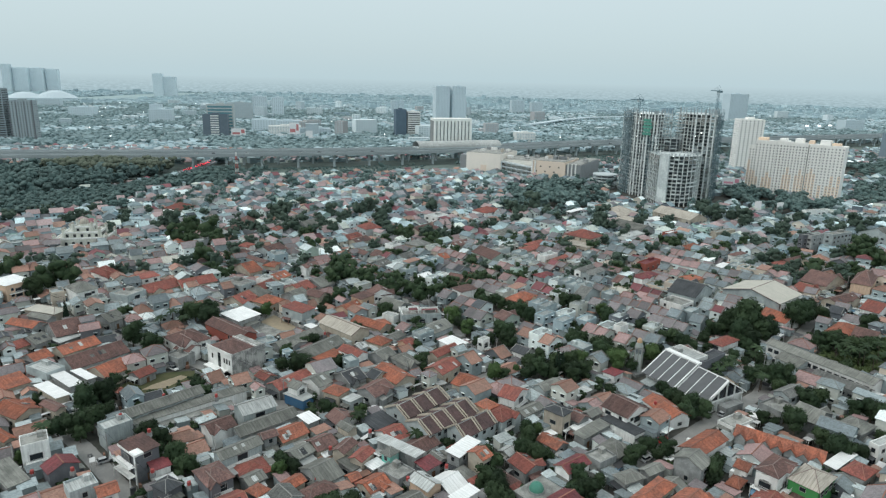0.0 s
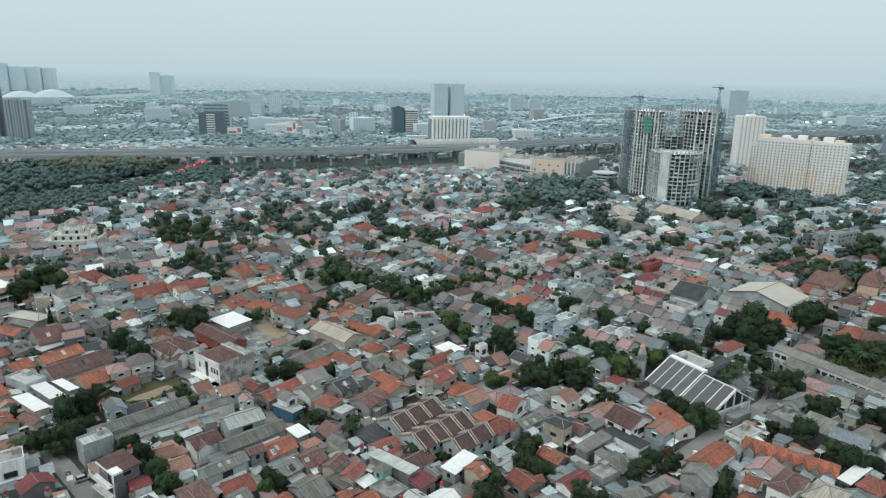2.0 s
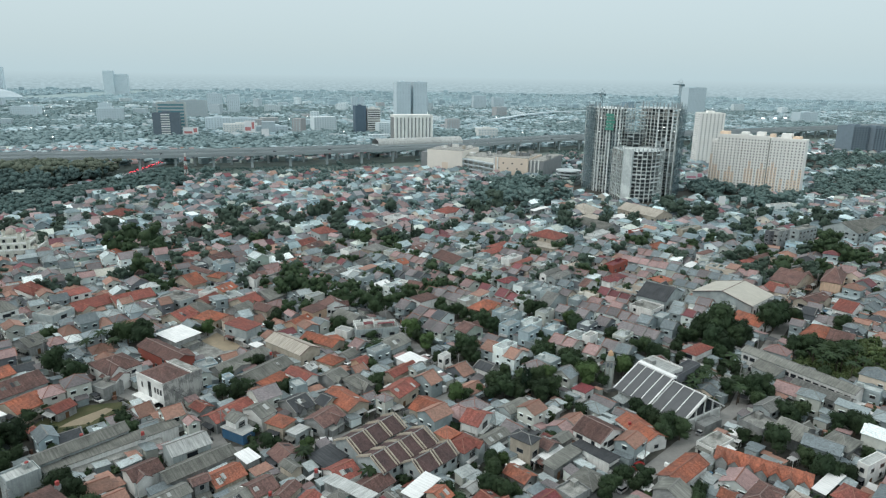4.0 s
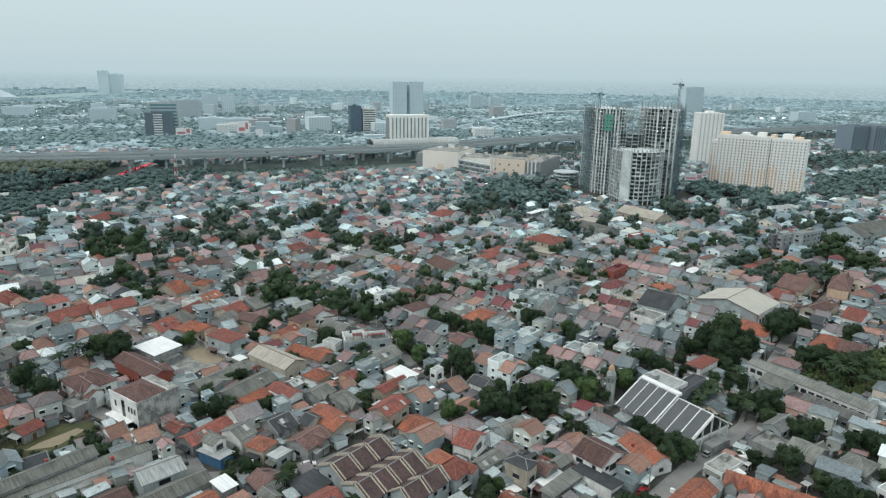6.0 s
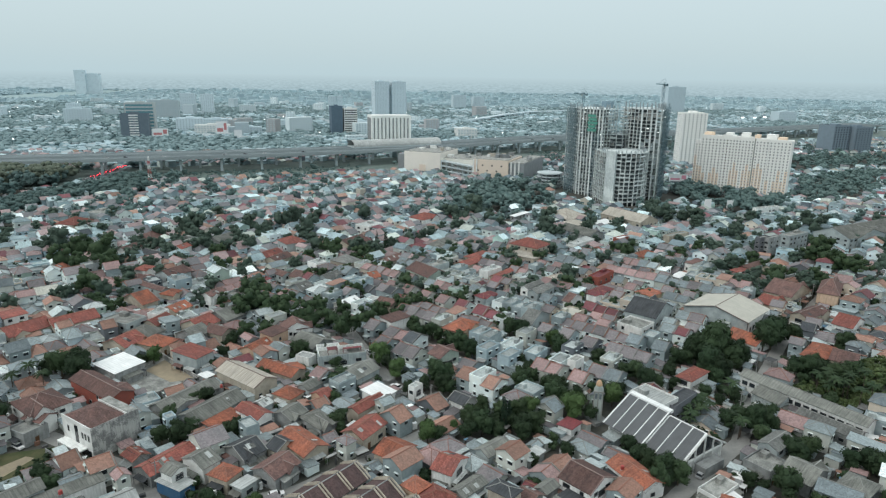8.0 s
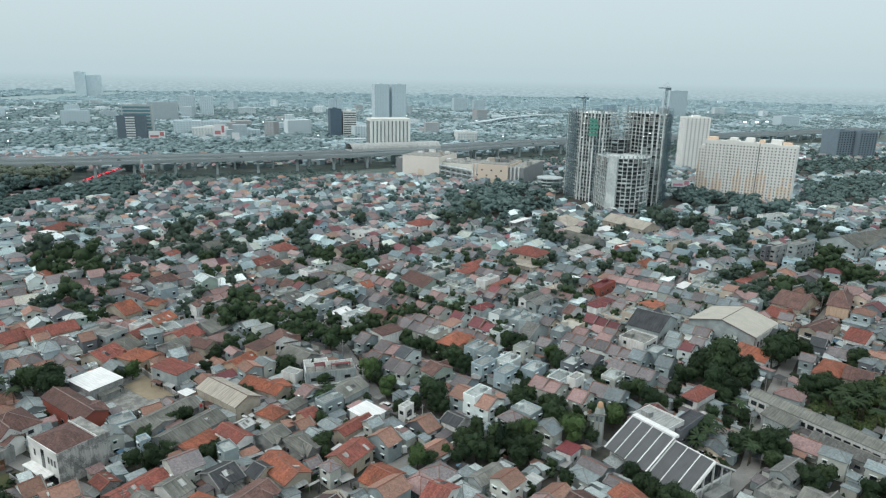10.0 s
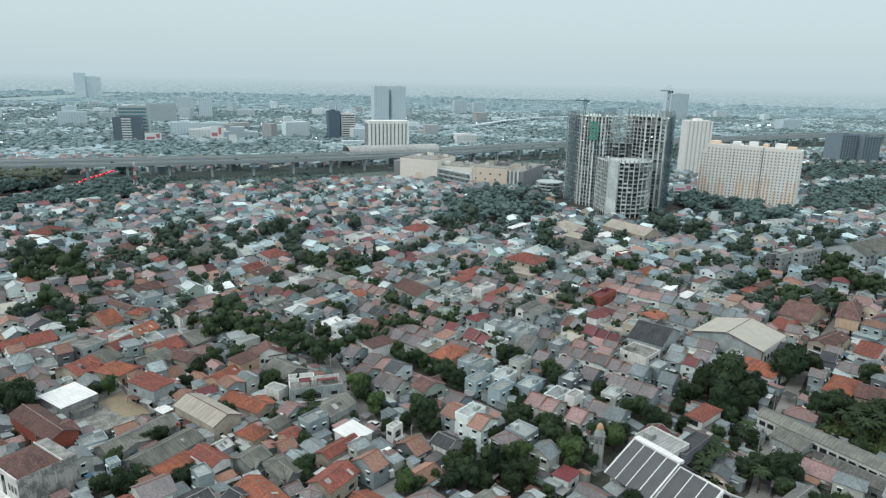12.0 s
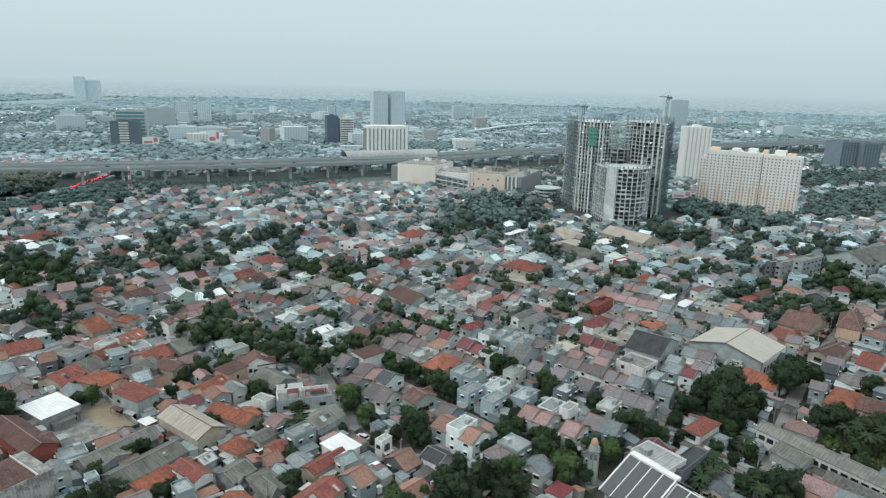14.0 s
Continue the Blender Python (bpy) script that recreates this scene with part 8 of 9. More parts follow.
palm(117.6, 213.9, 6.2)
tree(125.9, 216.5, 11.2, 10.4, LEAF)
palm(123.7, 216.5, 7.1)
tree(128.9, 215.7, 7.6, 7.0, LEAF)
MID_TREES = []
MID_TREES += [(-193, 303, 17.0, 15.7), (-185, 308, 18.7, 17.2), (-200, 323, 13.4, 12.4), (-223, 322, 16.6, 15.3), (19, 303, 8.8, 8.1), (93, 318, 7.9, 7.3), (79, 311, 6.2, 5.7), (-41, 301, 10.2, 9.4), (-38, 315, 7.6, 7.0), (-55, 322, 14.0, 12.9), (-50, 329, 14.2, 13.2), (-43, 321, 12.4, 11.4)]
MID_TREES += [(-36, 319, 13.8, 12.7), (-28, 310, 13.4, 12.4), (-22, 306, 13.2, 12.2), (-16, 307, 13.2, 12.2), (-5, 301, 11.6, 10.7), (1, 313, 10.5, 9.7), (7, 317, 10.6, 9.8), (16, 323, 10.8, 10.0), (24, 331, 9.5, 8.8), (-11, 324, 9.3, 8.6), (-21, 325, 10.9, 10.0), (-61, 320, 9.3, 8.6)]
MID_TREES += [(-168, 420, 18.5, 17.1), (-168, 399, 16.0, 14.7), (-157, 397, 13.9, 12.9), (-153, 414, 19.8, 18.3), (-142, 402, 13.9, 12.8), (-143, 395, 13.6, 12.6), (-135, 359, 15.5, 14.3), (-124, 365, 9.3, 8.6), (-123, 336, 10.1, 9.3), (-128, 335, 8.7, 8.0), (-116, 332, 8.5, 7.8), (-114, 337, 7.1, 6.6)]
MID_TREES += [(-89, 419, 12.0, 11.1), (-79, 385, 12.5, 11.5), (-68, 339, 8.2, 7.5), (-56, 346, 13.7, 12.7), (-50, 343, 13.5, 12.5), (-57, 326, 10.3, 9.6), (-23, 412, 13.0, 12.0), (-29, 426, 10.1, 9.4), (-5, 414, 13.0, 12.0), (0, 410, 9.7, 8.9), (-6, 398, 9.4, 8.6), (3, 389, 9.1, 8.4)]
MID_TREES += [(9, 384, 10.5, 9.6), (14, 373, 8.7, 8.0), (19, 361, 11.1, 10.3), (23, 369, 8.6, 7.9), (-13, 379, 10.4, 9.6), (-31, 371, 10.2, 9.4), (-5, 351, 9.5, 8.8), (-19, 342, 9.3, 8.6), (-23, 339, 7.9, 7.3), (-36, 330, 11.6, 10.7), (-41, 323, 12.6, 11.6), (-48, 331, 11.7, 10.8)]
MID_TREES += [(-30, 328, 8.9, 8.2), (-30, 337, 7.9, 7.3), (-40, 341, 9.3, 8.6), (7, 327, 7.5, 6.9), (19, 335, 7.7, 7.1), (28, 330, 7.6, 7.0), (33, 338, 6.5, 6.0), (59, 421, 10.0, 9.2), (79, 405, 11.2, 10.4), (80, 386, 10.7, 9.9), (74, 406, 8.0, 7.4), (149, 417, 12.2, 11.2)]
MID_TREES += [(157, 414, 12.2, 11.2), (101, 348, 12.5, 11.5), (97, 347, 8.3, 7.7), (108, 347, 8.4, 7.7), (87, 332, 6.5, 6.0), (138, 341, 7.1, 6.5), (147, 361, 6.1, 5.6), (46, 344, 10.6, 9.8), (41, 335, 7.7, 7.1), (97, 400, 11.2, 10.3), (214, 353, 14.6, 13.5), (218, 366, 11.8, 10.9)]
MID_TREES += [(276, 410, 17.9, 16.5), (266, 389, 15.1, 13.9), (262, 396, 13.3, 12.3), (267, 377, 14.8, 13.6), (271, 373, 14.7, 13.6), (272, 367, 12.8, 11.8), (239, 357, 11.9, 11.0), (212, 384, 8.7, 8.0), (191, 426, 7.4, 6.8), (-116, 426, 7.2, 6.6), (58, 305, 8.2, 7.6), (281, 410, 16.0, 14.8)]
MID_TREES += [(269, 389, 15.1, 14.0), (278, 377, 13.2, 12.1), (231, 367, 8.6, 7.9), (239, 353, 10.1, 9.4), (153, 413, 12.1, 11.2), (162, 420, 10.6, 9.8), (167, 392, 10.9, 10.0), (175, 398, 10.3, 9.5), (162, 387, 8.2, 7.6), (187, 408, 10.6, 9.8), (204, 421, 11.1, 10.3), (225, 382, 10.5, 9.7)]
MID_TREES += [(224, 392, 10.7, 9.9), (133, 332, 6.9, 6.3), (161, 334, 7.9, 7.3), (117, 329, 6.7, 6.2), (96, 314, 8.7, 8.1), (112, 356, 8.6, 8.0), (151, 369, 6.2, 5.7), (129, 383, 7.9, 7.3), (59, 311, 7.2, 6.6), (62, 317, 7.4, 6.8), (54, 315, 6.7, 6.2), (-26, 376, 9.6, 8.9)]
MID_TREES += [(-10, 349, 9.4, 8.7), (-9, 407, 11.2, 10.3), (0, 395, 12.3, 11.4), (5, 410, 9.7, 8.9), (42, 407, 11.2, 10.3), (49, 421, 10.0, 9.2), (31, 345, 9.3, 8.6), (38, 338, 9.1, 8.4), (45, 334, 9.0, 8.3), (52, 339, 7.9, 7.3), (18, 319, 10.9, 10.1), (14, 315, 9.6, 8.9)]
MID_TREES += [(-23, 422, 15.0, 13.8), (-36, 407, 11.3, 10.4)]
wood("quarter_trees", MID_TREES, LEAF, "dark green broadleaf trees among the middle houses", leaves=300, leaf=0.045, lumps=13)
BACK_TREES = []
BACK_TREES += [(-183, 431, 21.2, 19.6), (-173, 441, 13.7, 12.6), (-135, 462, 13.7, 12.7), (-132, 441, 11.2, 10.4), (-122, 472, 17.8, 16.5), (-120, 487, 16.4, 15.1), (-115, 462, 13.5, 12.5), (-100, 436, 12.6, 11.7), (-88, 436, 10.7, 9.9), (-85, 454, 13.0, 12.0), (-114, 528, 13.3, 12.3), (-85, 488, 16.0, 14.8)]
BACK_TREES += [(-73, 464, 13.2, 12.2), (-73, 485, 11.9, 11.0), (-75, 439, 12.5, 11.5), (-60, 489, 19.8, 18.3), (-55, 506, 18.5, 17.1), (-44, 481, 17.4, 16.1), (-42, 509, 14.4, 13.3), (-44, 458, 14.7, 13.6), (-34, 434, 13.8, 12.7), (-7, 527, 14.9, 13.7), (-28, 537, 10.9, 10.1), (18, 439, 8.7, 8.0)]
BACK_TREES += [(24, 447, 8.9, 8.2), (31, 460, 9.1, 8.4), (39, 471, 9.4, 8.7), (48, 488, 8.8, 8.1), (121, 476, 15.6, 14.4), (128, 468, 11.5, 10.7), (103, 490, 10.0, 9.2), (129, 440, 12.7, 11.7), (152, 487, 10.2, 9.4), (244, 451, 14.4, 13.3), (239, 436, 11.9, 11.0), (217, 513, 18.0, 16.6)]
BACK_TREES += [(221, 506, 13.4, 12.3), (232, 504, 15.7, 14.5), (244, 510, 16.0, 14.8), (-211, 512, 11.5, 10.7), (-232, 528, 12.1, 11.1), (-190, 530, 11.7, 10.8), (-62, 463, 7.5, 6.9), (47, 435, 8.6, 8.0), (73, 479, 7.7, 7.1), (218, 533, 16.3, 15.1), (246, 504, 13.6, 12.6), (254, 465, 14.9, 13.8)]
BACK_TREES += [(284, 501, 14.0, 13.0), (288, 457, 15.3, 14.1), (315, 480, 18.7, 17.3), (310, 464, 15.9, 14.7), (330, 484, 14.4, 13.3), (164, 518, 13.1, 12.1), (13, 438, 10.4, 9.6), (24, 456, 10.9, 10.0), (60, 430, 11.1, 10.2), (64, 509, 16.4, 15.1), (78, 528, 19.3, 17.8), (58, 529, 15.0, 13.8)]
BACK_TREES += [(85, 512, 14.5, 13.4), (77, 549, 17.9, 16.5), (125, 493, 16.2, 15.0), (135, 518, 12.9, 11.9)]
wood("quarter_trees", BACK_TREES, LEAF_HAZED, "green broadleaf trees among the middle houses, paled for haze", leaves=300, leaf=0.045, lumps=13)


BANANA = [(151, 240), (160, 246), (186, 262), (204, 262), (192, 238), (178, 226), (162, 226)]
grove_rng = random.Random(23)
spots = []
while len(spots) < 150:
    x, y = grove_rng.uniform(150, 205), grove_rng.uniform(225, 263)
    if inside(x, y, BANANA):
        h = grove_rng.uniform(2.0, 4.6)
        spots.append((x, y, h, h * grove_rng.uniform(0.9, 1.4)))
take_poly(BANANA)
LEAF_BANANA = surface("banana_leaf", (0.045, 0.075, 0.028), (0.085, 0.115, 0.045), grain=0.9, stain=0.25, amount=0.8, vary=0.3, bump=0, rough=0.6, spec=0.2, island=True)
wood("banana_grove", spots, LEAF_BANANA, "overgrown green banana grove beside the school", leaves=150, leaf=0.13, lumps=9)
YARD_WALL = ((-86, 262, -78, 284), (-78, 284, -58, 262), (-58, 262, -70, 250))
for x0, y0, x1, y1 in YARD_WALL:
    L, a = math.hypot(x1 - x0, y1 - y0), math.degrees(math.atan2(y1 - y0, x1 - x0))
    tagged(new("boundary_wall", Shape().box(0, -0.1, 0, L, 0.1, 1.9, 0, a, (x0, y0)).box(-0.05, -0.16, 1.9, L + 0.05, 0.16, 2.0, 0, a, (x0, y0)).done("boundary_wall", RAW_SIDE)), "stained cement wall round the paved yard", "wall")

# ---- filled quarters ----
def pick(rng, table):
    r = rng.uniform(0, sum(table.values()))
    for k, v in table.items():
        r -= v
        if r <= 0:
            return k
    return k


WALL_MIX = {"white": 1.7, "cream": 2.6, "grey": 4.0, "blue": 1.0, "green": 0.6, "peach": 0.7, "charcoal": 0.6}
NEAR_MIX = {"orange": 2.8, "red": 2.0, "brown": 2.4, "grey": 2.0, "sheet": 3.6, "pale": 0.7, "white": 0.5, "slab": 1.3, "maroon": 0.4, "dark": 0.5}
TERRACE_MIX = {"orange": 0.6, "red": 2.6, "brown": 5.8, "grey": 2.0, "sheet": 0.6, "pale": 0.15, "white": 0.1, "slab": 1.2, "maroon": 0.6, "dark": 1.4}
MID_MIX = {"orange": 0.5, "red": 2.6, "brown": 3.4, "grey": 3.6, "sheet": 3.6, "pale": 1.2, "white": 0.55, "slab": 1.6, "maroon": 0.6, "dark": 0.5, "tan": 0.9}
RED_MIX = {"orange": 1.6, "red": 5.0, "brown": 4.0, "grey": 1.6, "sheet": 2.4, "pale": 0.7, "white": 0.35, "slab": 1.2, "maroon": 0.9, "dark": 0.3, "tan": 0.5}
plots, spare = [], []


def rows_of_plots(poly, yaw, mix, rng, depth=(6.5, 10), width=(4.8, 8.5), lane=3.2, skip=0.06, tall=0.4):
    """Back-to-back rows of plots along lanes, at the quarter's own angle."""
    xs, ys = [p[0] for p in poly], [p[1] for p in poly]
    cx, cy = (min(xs) + max(xs)) / 2, (min(ys) + max(ys)) / 2
    half = 0.75 * max(max(xs) - min(xs), max(ys) - min(ys))
    c, s = math.cos(radians(yaw)), math.sin(radians(yaw))
    v, row = -half, 0
    while v < half:
        d = rng.uniform(*depth)
        u = -half + rng.uniform(0, 8)
        while u < half:
            w = rng.uniform(*width)
            x, y = cx + (u + w / 2) * c - (v + d / 2) * s, cy + (u + w / 2) * s + (v + d / 2) * c
            if inside(x, y, poly):
                if rng.random() < skip:
                    spare.append((x, y))
                else:
                    for shrink in (1.0, 0.72, 0.5):
                        dd, ww = d * rng.uniform(0.85, 1.0) * shrink, w * rng.uniform(0.9, 1.0) * shrink
                        a = yaw + rng.uniform(-4, 4)
                        if is_free(x, y, ww, dd, a, 0.22):
                            take(x, y, ww, dd, a)
                            turn = rng.random() < 0.35
                            roof = pick(rng, mix)
                            kind = "flat" if roof == "slab" else pick(rng, {"gable": 6, "hip": 3, "shed": 2.0 if roof in ("sheet", "pale", "white", "dark") else 0})
                            h = rng.choice((5.6, 6.0, 6.4, 6.8)) if rng.random() < tall else rng.choice((2.5, 2.8, 3.0, 3.3))
                            plots.append((x, y, dd if turn else ww, ww if turn else dd, h, a + (90 if turn else 0), kind, roof, pick(rng, WALL_MIX)))
                            break
            u += w + (rng.uniform(1.5, 4) if rng.random() < 0.12 else 0.1)
        v += d + (lane if row % 2 else rng.uniform(0.1, 0.8))
        row += 1


def terrace_plots(poly, yaw, rng, unit=(4.8, 5.6), depth=(7.5, 9.0), lane=5.0):
    """Terraces: runs of alike narrow units sharing a ridge, back to back, with lanes between the pairs."""
    xs, ys = [p[0] for p in poly], [p[1] for p in poly]
    cx, cy = (min(xs) + max(xs)) / 2, (min(ys) + max(ys)) / 2
    half = 0.75 * max(max(xs) - min(xs), max(ys) - min(ys))
    c, s = math.cos(radians(yaw)), math.sin(radians(yaw))
    v, row = -half, 0
    while v < half:
        d = rng.uniform(*depth)
        u, left = -half + rng.uniform(0, 5), 0
        while u < half:
            if left <= 0:
                left, w, roof, wall, h, kind = rng.randint(2, 7), rng.uniform(*unit), pick(rng, TERRACE_MIX), pick(rng, WALL_MIX), rng.choice((3.2, 5.4, 5.6, 5.9, 6.2)), "gable"
            left -= 1
            x, y = cx + (u + w / 2) * c - (v + d / 2) * s, cy + (u + w / 2) * s + (v + d / 2) * c
            if inside(x, y, poly) and is_free(x, y, w, d, yaw, 0.2):
                take(x, y, w, d, yaw)
                r, k, hh, wl = roof, kind, h + rng.uniform(-0.25, 0.25), wall
                if rng.random() < 0.16:
                    r, k, hh = pick(rng, {"slab": 3, "white": 0.3, "pale": 0.5, "orange": 0.6}), "flat", rng.uniform(5.5, 8.0)
                    k = "flat" if r == "slab" else "shed"
                elif rng.random() < 0.12:
                    r = pick(rng, TERRACE_MIX)
                    k = "flat" if r == "slab" else "gable"
                if rng.random() < 0.3:
                    wl = pick(rng, WALL_MIX)
                if k == "gable" and r == "slab":
                    k = "flat"
                plots.append((x, y, w, d, hh, yaw + rng.uniform(-1, 1), k, r, wl))
            elif inside(x, y, poly):
                spare.append((x, y))
            u += w + 0.05
        v += d + (lane if row % 2 else 0.3)
        row += 1


qr = random.Random(11)
rows_of_plots([(-175, 115), (-20, 115), (-10, 240), (-50, 330), (-280, 345)], 40, NEAR_MIX, qr, tall=0.25)
rows_of_plots([(-20, 115), (170, 115), (200, 260), (80, 240), (-10, 240)], 42, NEAR_MIX, qr, tall=0.25)
rows_of_plots([(-150, 14), (0, 14), (0, 114), (-175, 114)], 40, NEAR_MIX, qr, tall=0.25)
rows_of_plots([(0, 14), (150, 14), (170, 114), (0, 114)], 42, NEAR_MIX, qr, tall=0.25)
terrace_plots([(-10, 240), (80, 240), (200, 260), (185, 420), (40, 430), (-60, 345)], -45, qr)
rows_of_plots([(200, 200), (300, 260), (300, 345), (150, 345)], 35, NEAR_MIX, qr, tall=0.3)
for x0 in range(-900, 1000, 110):
    for y0 in range(345, 1200, 100):
        if abs(x0 + 55) < 0.78 * y0 + 130 and (y0 < 850 or y0 + 50 < via_at(x0 + 55) - 20):
            rows_of_plots([(x0, y0), (x0 + 110, y0), (x0 + 110, y0 + 100), (x0, y0 + 100)], 42 + qr.choice((-8, 0, 0, 0, 6)), RED_MIX if x0 < -0.12 * y0 + 60 else MID_MIX, qr, depth=(7, 11), width=(5.5, 10), lane=3.6, skip=0.10, tall=0.3)
near_plots = sorted(plots, key=lambda p: math.hypot(p[0] - 10, p[1] - 90) + (400 if p[1] < 116 else 0))
ar = random.Random(14)
for k, p in enumerate(near_plots[:90]):
    an = (ar.uniform(0.4, 0.9) * p[2], ar.uniform(1.2, 2.2), ar.uniform(2.4, 2.9)) if ar.random() < 0.55 else None
    house(*p, group="houses of the quarter", occupy=False, annex=an, annex_roof=ar.choice(("sheet", "sheet", "pale", "white", "slab", "red")), windows=p[1] < 330)
    if ar.random() < 0.16 and p[6] == "flat":
        water_tank(p[0], p[1], p[4] + 0.8 + 0.82)

# Roof and wall tones tinted blue for haze; tone_set scales them.
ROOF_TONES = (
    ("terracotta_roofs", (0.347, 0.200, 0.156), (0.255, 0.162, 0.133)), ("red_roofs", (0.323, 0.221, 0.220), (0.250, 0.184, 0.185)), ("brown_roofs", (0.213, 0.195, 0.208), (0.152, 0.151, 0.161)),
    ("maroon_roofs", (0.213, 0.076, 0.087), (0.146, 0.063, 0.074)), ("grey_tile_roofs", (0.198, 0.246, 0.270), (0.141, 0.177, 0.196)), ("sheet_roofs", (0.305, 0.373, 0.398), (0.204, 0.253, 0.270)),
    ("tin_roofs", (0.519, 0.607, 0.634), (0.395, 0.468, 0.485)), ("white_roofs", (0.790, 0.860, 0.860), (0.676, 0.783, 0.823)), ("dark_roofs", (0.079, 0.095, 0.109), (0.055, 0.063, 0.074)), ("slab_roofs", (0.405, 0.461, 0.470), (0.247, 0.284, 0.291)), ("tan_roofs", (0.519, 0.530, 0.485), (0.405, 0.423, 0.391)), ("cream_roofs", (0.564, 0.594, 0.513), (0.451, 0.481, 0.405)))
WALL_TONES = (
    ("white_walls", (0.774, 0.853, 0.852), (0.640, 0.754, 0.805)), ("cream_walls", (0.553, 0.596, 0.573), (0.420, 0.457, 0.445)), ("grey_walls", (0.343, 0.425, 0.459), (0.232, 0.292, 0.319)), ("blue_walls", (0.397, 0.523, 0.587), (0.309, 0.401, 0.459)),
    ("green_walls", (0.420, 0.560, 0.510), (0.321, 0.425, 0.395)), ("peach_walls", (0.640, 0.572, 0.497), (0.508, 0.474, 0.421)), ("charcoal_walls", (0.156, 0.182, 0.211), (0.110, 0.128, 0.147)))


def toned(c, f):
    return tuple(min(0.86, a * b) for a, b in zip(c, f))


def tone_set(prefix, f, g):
    """Roofs and walls of one quarter; the factors make those towards the motorway paler for haze."""
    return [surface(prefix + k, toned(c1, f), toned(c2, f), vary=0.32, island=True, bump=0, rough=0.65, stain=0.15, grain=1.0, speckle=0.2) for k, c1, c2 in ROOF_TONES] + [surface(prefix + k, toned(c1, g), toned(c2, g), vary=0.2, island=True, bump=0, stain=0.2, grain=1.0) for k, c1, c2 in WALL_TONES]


# The same tones twice: the far copy has haze painted in, paler and bluer.
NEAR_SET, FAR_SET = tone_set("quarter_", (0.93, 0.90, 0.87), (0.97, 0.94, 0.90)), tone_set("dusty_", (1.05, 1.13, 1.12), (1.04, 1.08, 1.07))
ROOF_ORDER = list(ROOFS)
WALL_ORDER = list(WALLS)
N_ROOF = len(ROOF_TONES)
WIN_SLOT = N_ROOF + len(WALL_TONES)
CAP_SLOT = WIN_SLOT + 1
bulks = [Shape(), Shape()]
br = random.Random(31)
for x, y, w, d, h, yaw, kind, roof, wall in near_plots[90:]:
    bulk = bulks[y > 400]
    rise = br.uniform(0.2, 0.3) * d if kind in ("gable", "hip") else 0.06 * d
    ws, rs, cs = roof_parts(w, d, h, kind, rise, 0.4, br.random() < 0.25)
    c, s = math.cos(radians(yaw)), math.sin(radians(yaw))
    for part, slot in ((ws, N_ROOF + WALL_ORDER.index(wall)), (rs, ROOF_ORDER.index(roof))):
        bulk.add([(x + px * c - py * s, y + px * s + py * c, pz) for px, py, pz in part.v], part.f, slot)
    if y < 420 and cs.v:
        bulk.add([(x + px * c - py * s, y + px * s + py * c, pz) for px, py, pz in cs.v], cs.f, CAP_SLOT + (0 if roof in ("orange", "red", "maroon", "brown") else 1))
    if y < 430 and kind == "gable" and w < 6:
        fin = Shape()
        for sg in (-1, 1):
            q = [(w / 2 - 0.1, sg * (d / 2 + 0.3), h - 0.1), (w / 2 + 0.15, sg * (d / 2 + 0.3), h - 0.1), (w / 2 + 0.15, 0, h + rise + 0.1), (w / 2 - 0.1, 0, h + rise + 0.1)]
            q += [(a_, b_, c_ + 0.42) for a_, b_, c_ in q]
            f = [(4, 5, 6, 7), (0, 1, 5, 4), (1, 2, 6, 5), (3, 0, 4, 7)]
            fin.add(q, f if sg < 0 else [tuple(reversed(i)) for i in f])
        bulk.add([(x + px * c - py * s, y + px * s + py * c, pz) for px, py, pz in fin.v], fin.f, CAP_SLOT + 1)
    if y < 560:
        # window openings with pale hoods on the sides that face the camera
        win, hood = Shape(), Shape()
        for nx, ny, half, run in ((0, -1, d / 2, w), (0, 1, d / 2, w), (1, 0, w / 2, d), (-1, 0, w / 2, d)):
            if nx * s + ny * c > -0.25:
                continue
            count = max(1, int(run / 3.2))
            for k in range(count):
                o = -run / 2 + (k + 0.5) * run / count
                for z in ((1.0, 3.9) if h > 5 else (1.0,)):
                    if br.random() < 0.2:
                        continue
                    hw_, e0, e1 = br.uniform(0.45, 0.85), -half - 0.05, -half + 0.02
                    z1 = z + br.uniform(0.9, 1.4)
                    for shape, p0, p1, q0, q1, r0, r1 in ((win, o - hw_, o + hw_, e0, e1, z, z1), (hood, o - hw_ - 0.2, o + hw_ + 0.2, -half - 0.5, -half + 0.02, z1 + 0.05, z1 + 0.15)):
                        if ny:
                            shape.box(p0, *sorted((-ny * q0, -ny * q1))[:1], r0, p1, max(-ny * q0, -ny * q1), r1)
                        else:
                            shape.box(min(-nx * q0, -nx * q1), p0, r0, max(-nx * q0, -nx * q1), p1, r1)
        bulk.add([(x + px * c - py * s, y + px * s + py * c, pz) for px, py, pz in win.v], win.f, WIN_SLOT)
        bulk.add([(x + px * c - py * s, y + px * s + py * c, pz) for px, py, pz in hood.v], hood.f, N_ROOF)
        if br.random() < 0.5:
            lw, ld, lh = w * br.uniform(0.4, 0.9), br.uniform(1.3, 2.4), br.uniform(2.3, 2.9)
            lean = Shape().box(-lw / 2, -d / 2 - ld, lh - 0.1, lw / 2, -d / 2, lh + 0.05)
            bulk.add([(x + px * c - py * s, y + px * s + py * c, pz) for px, py, pz in lean.v], lean.f, br.choice((5, 5, 6, 7, 9)))
gr = random.Random(44)
tries = 0
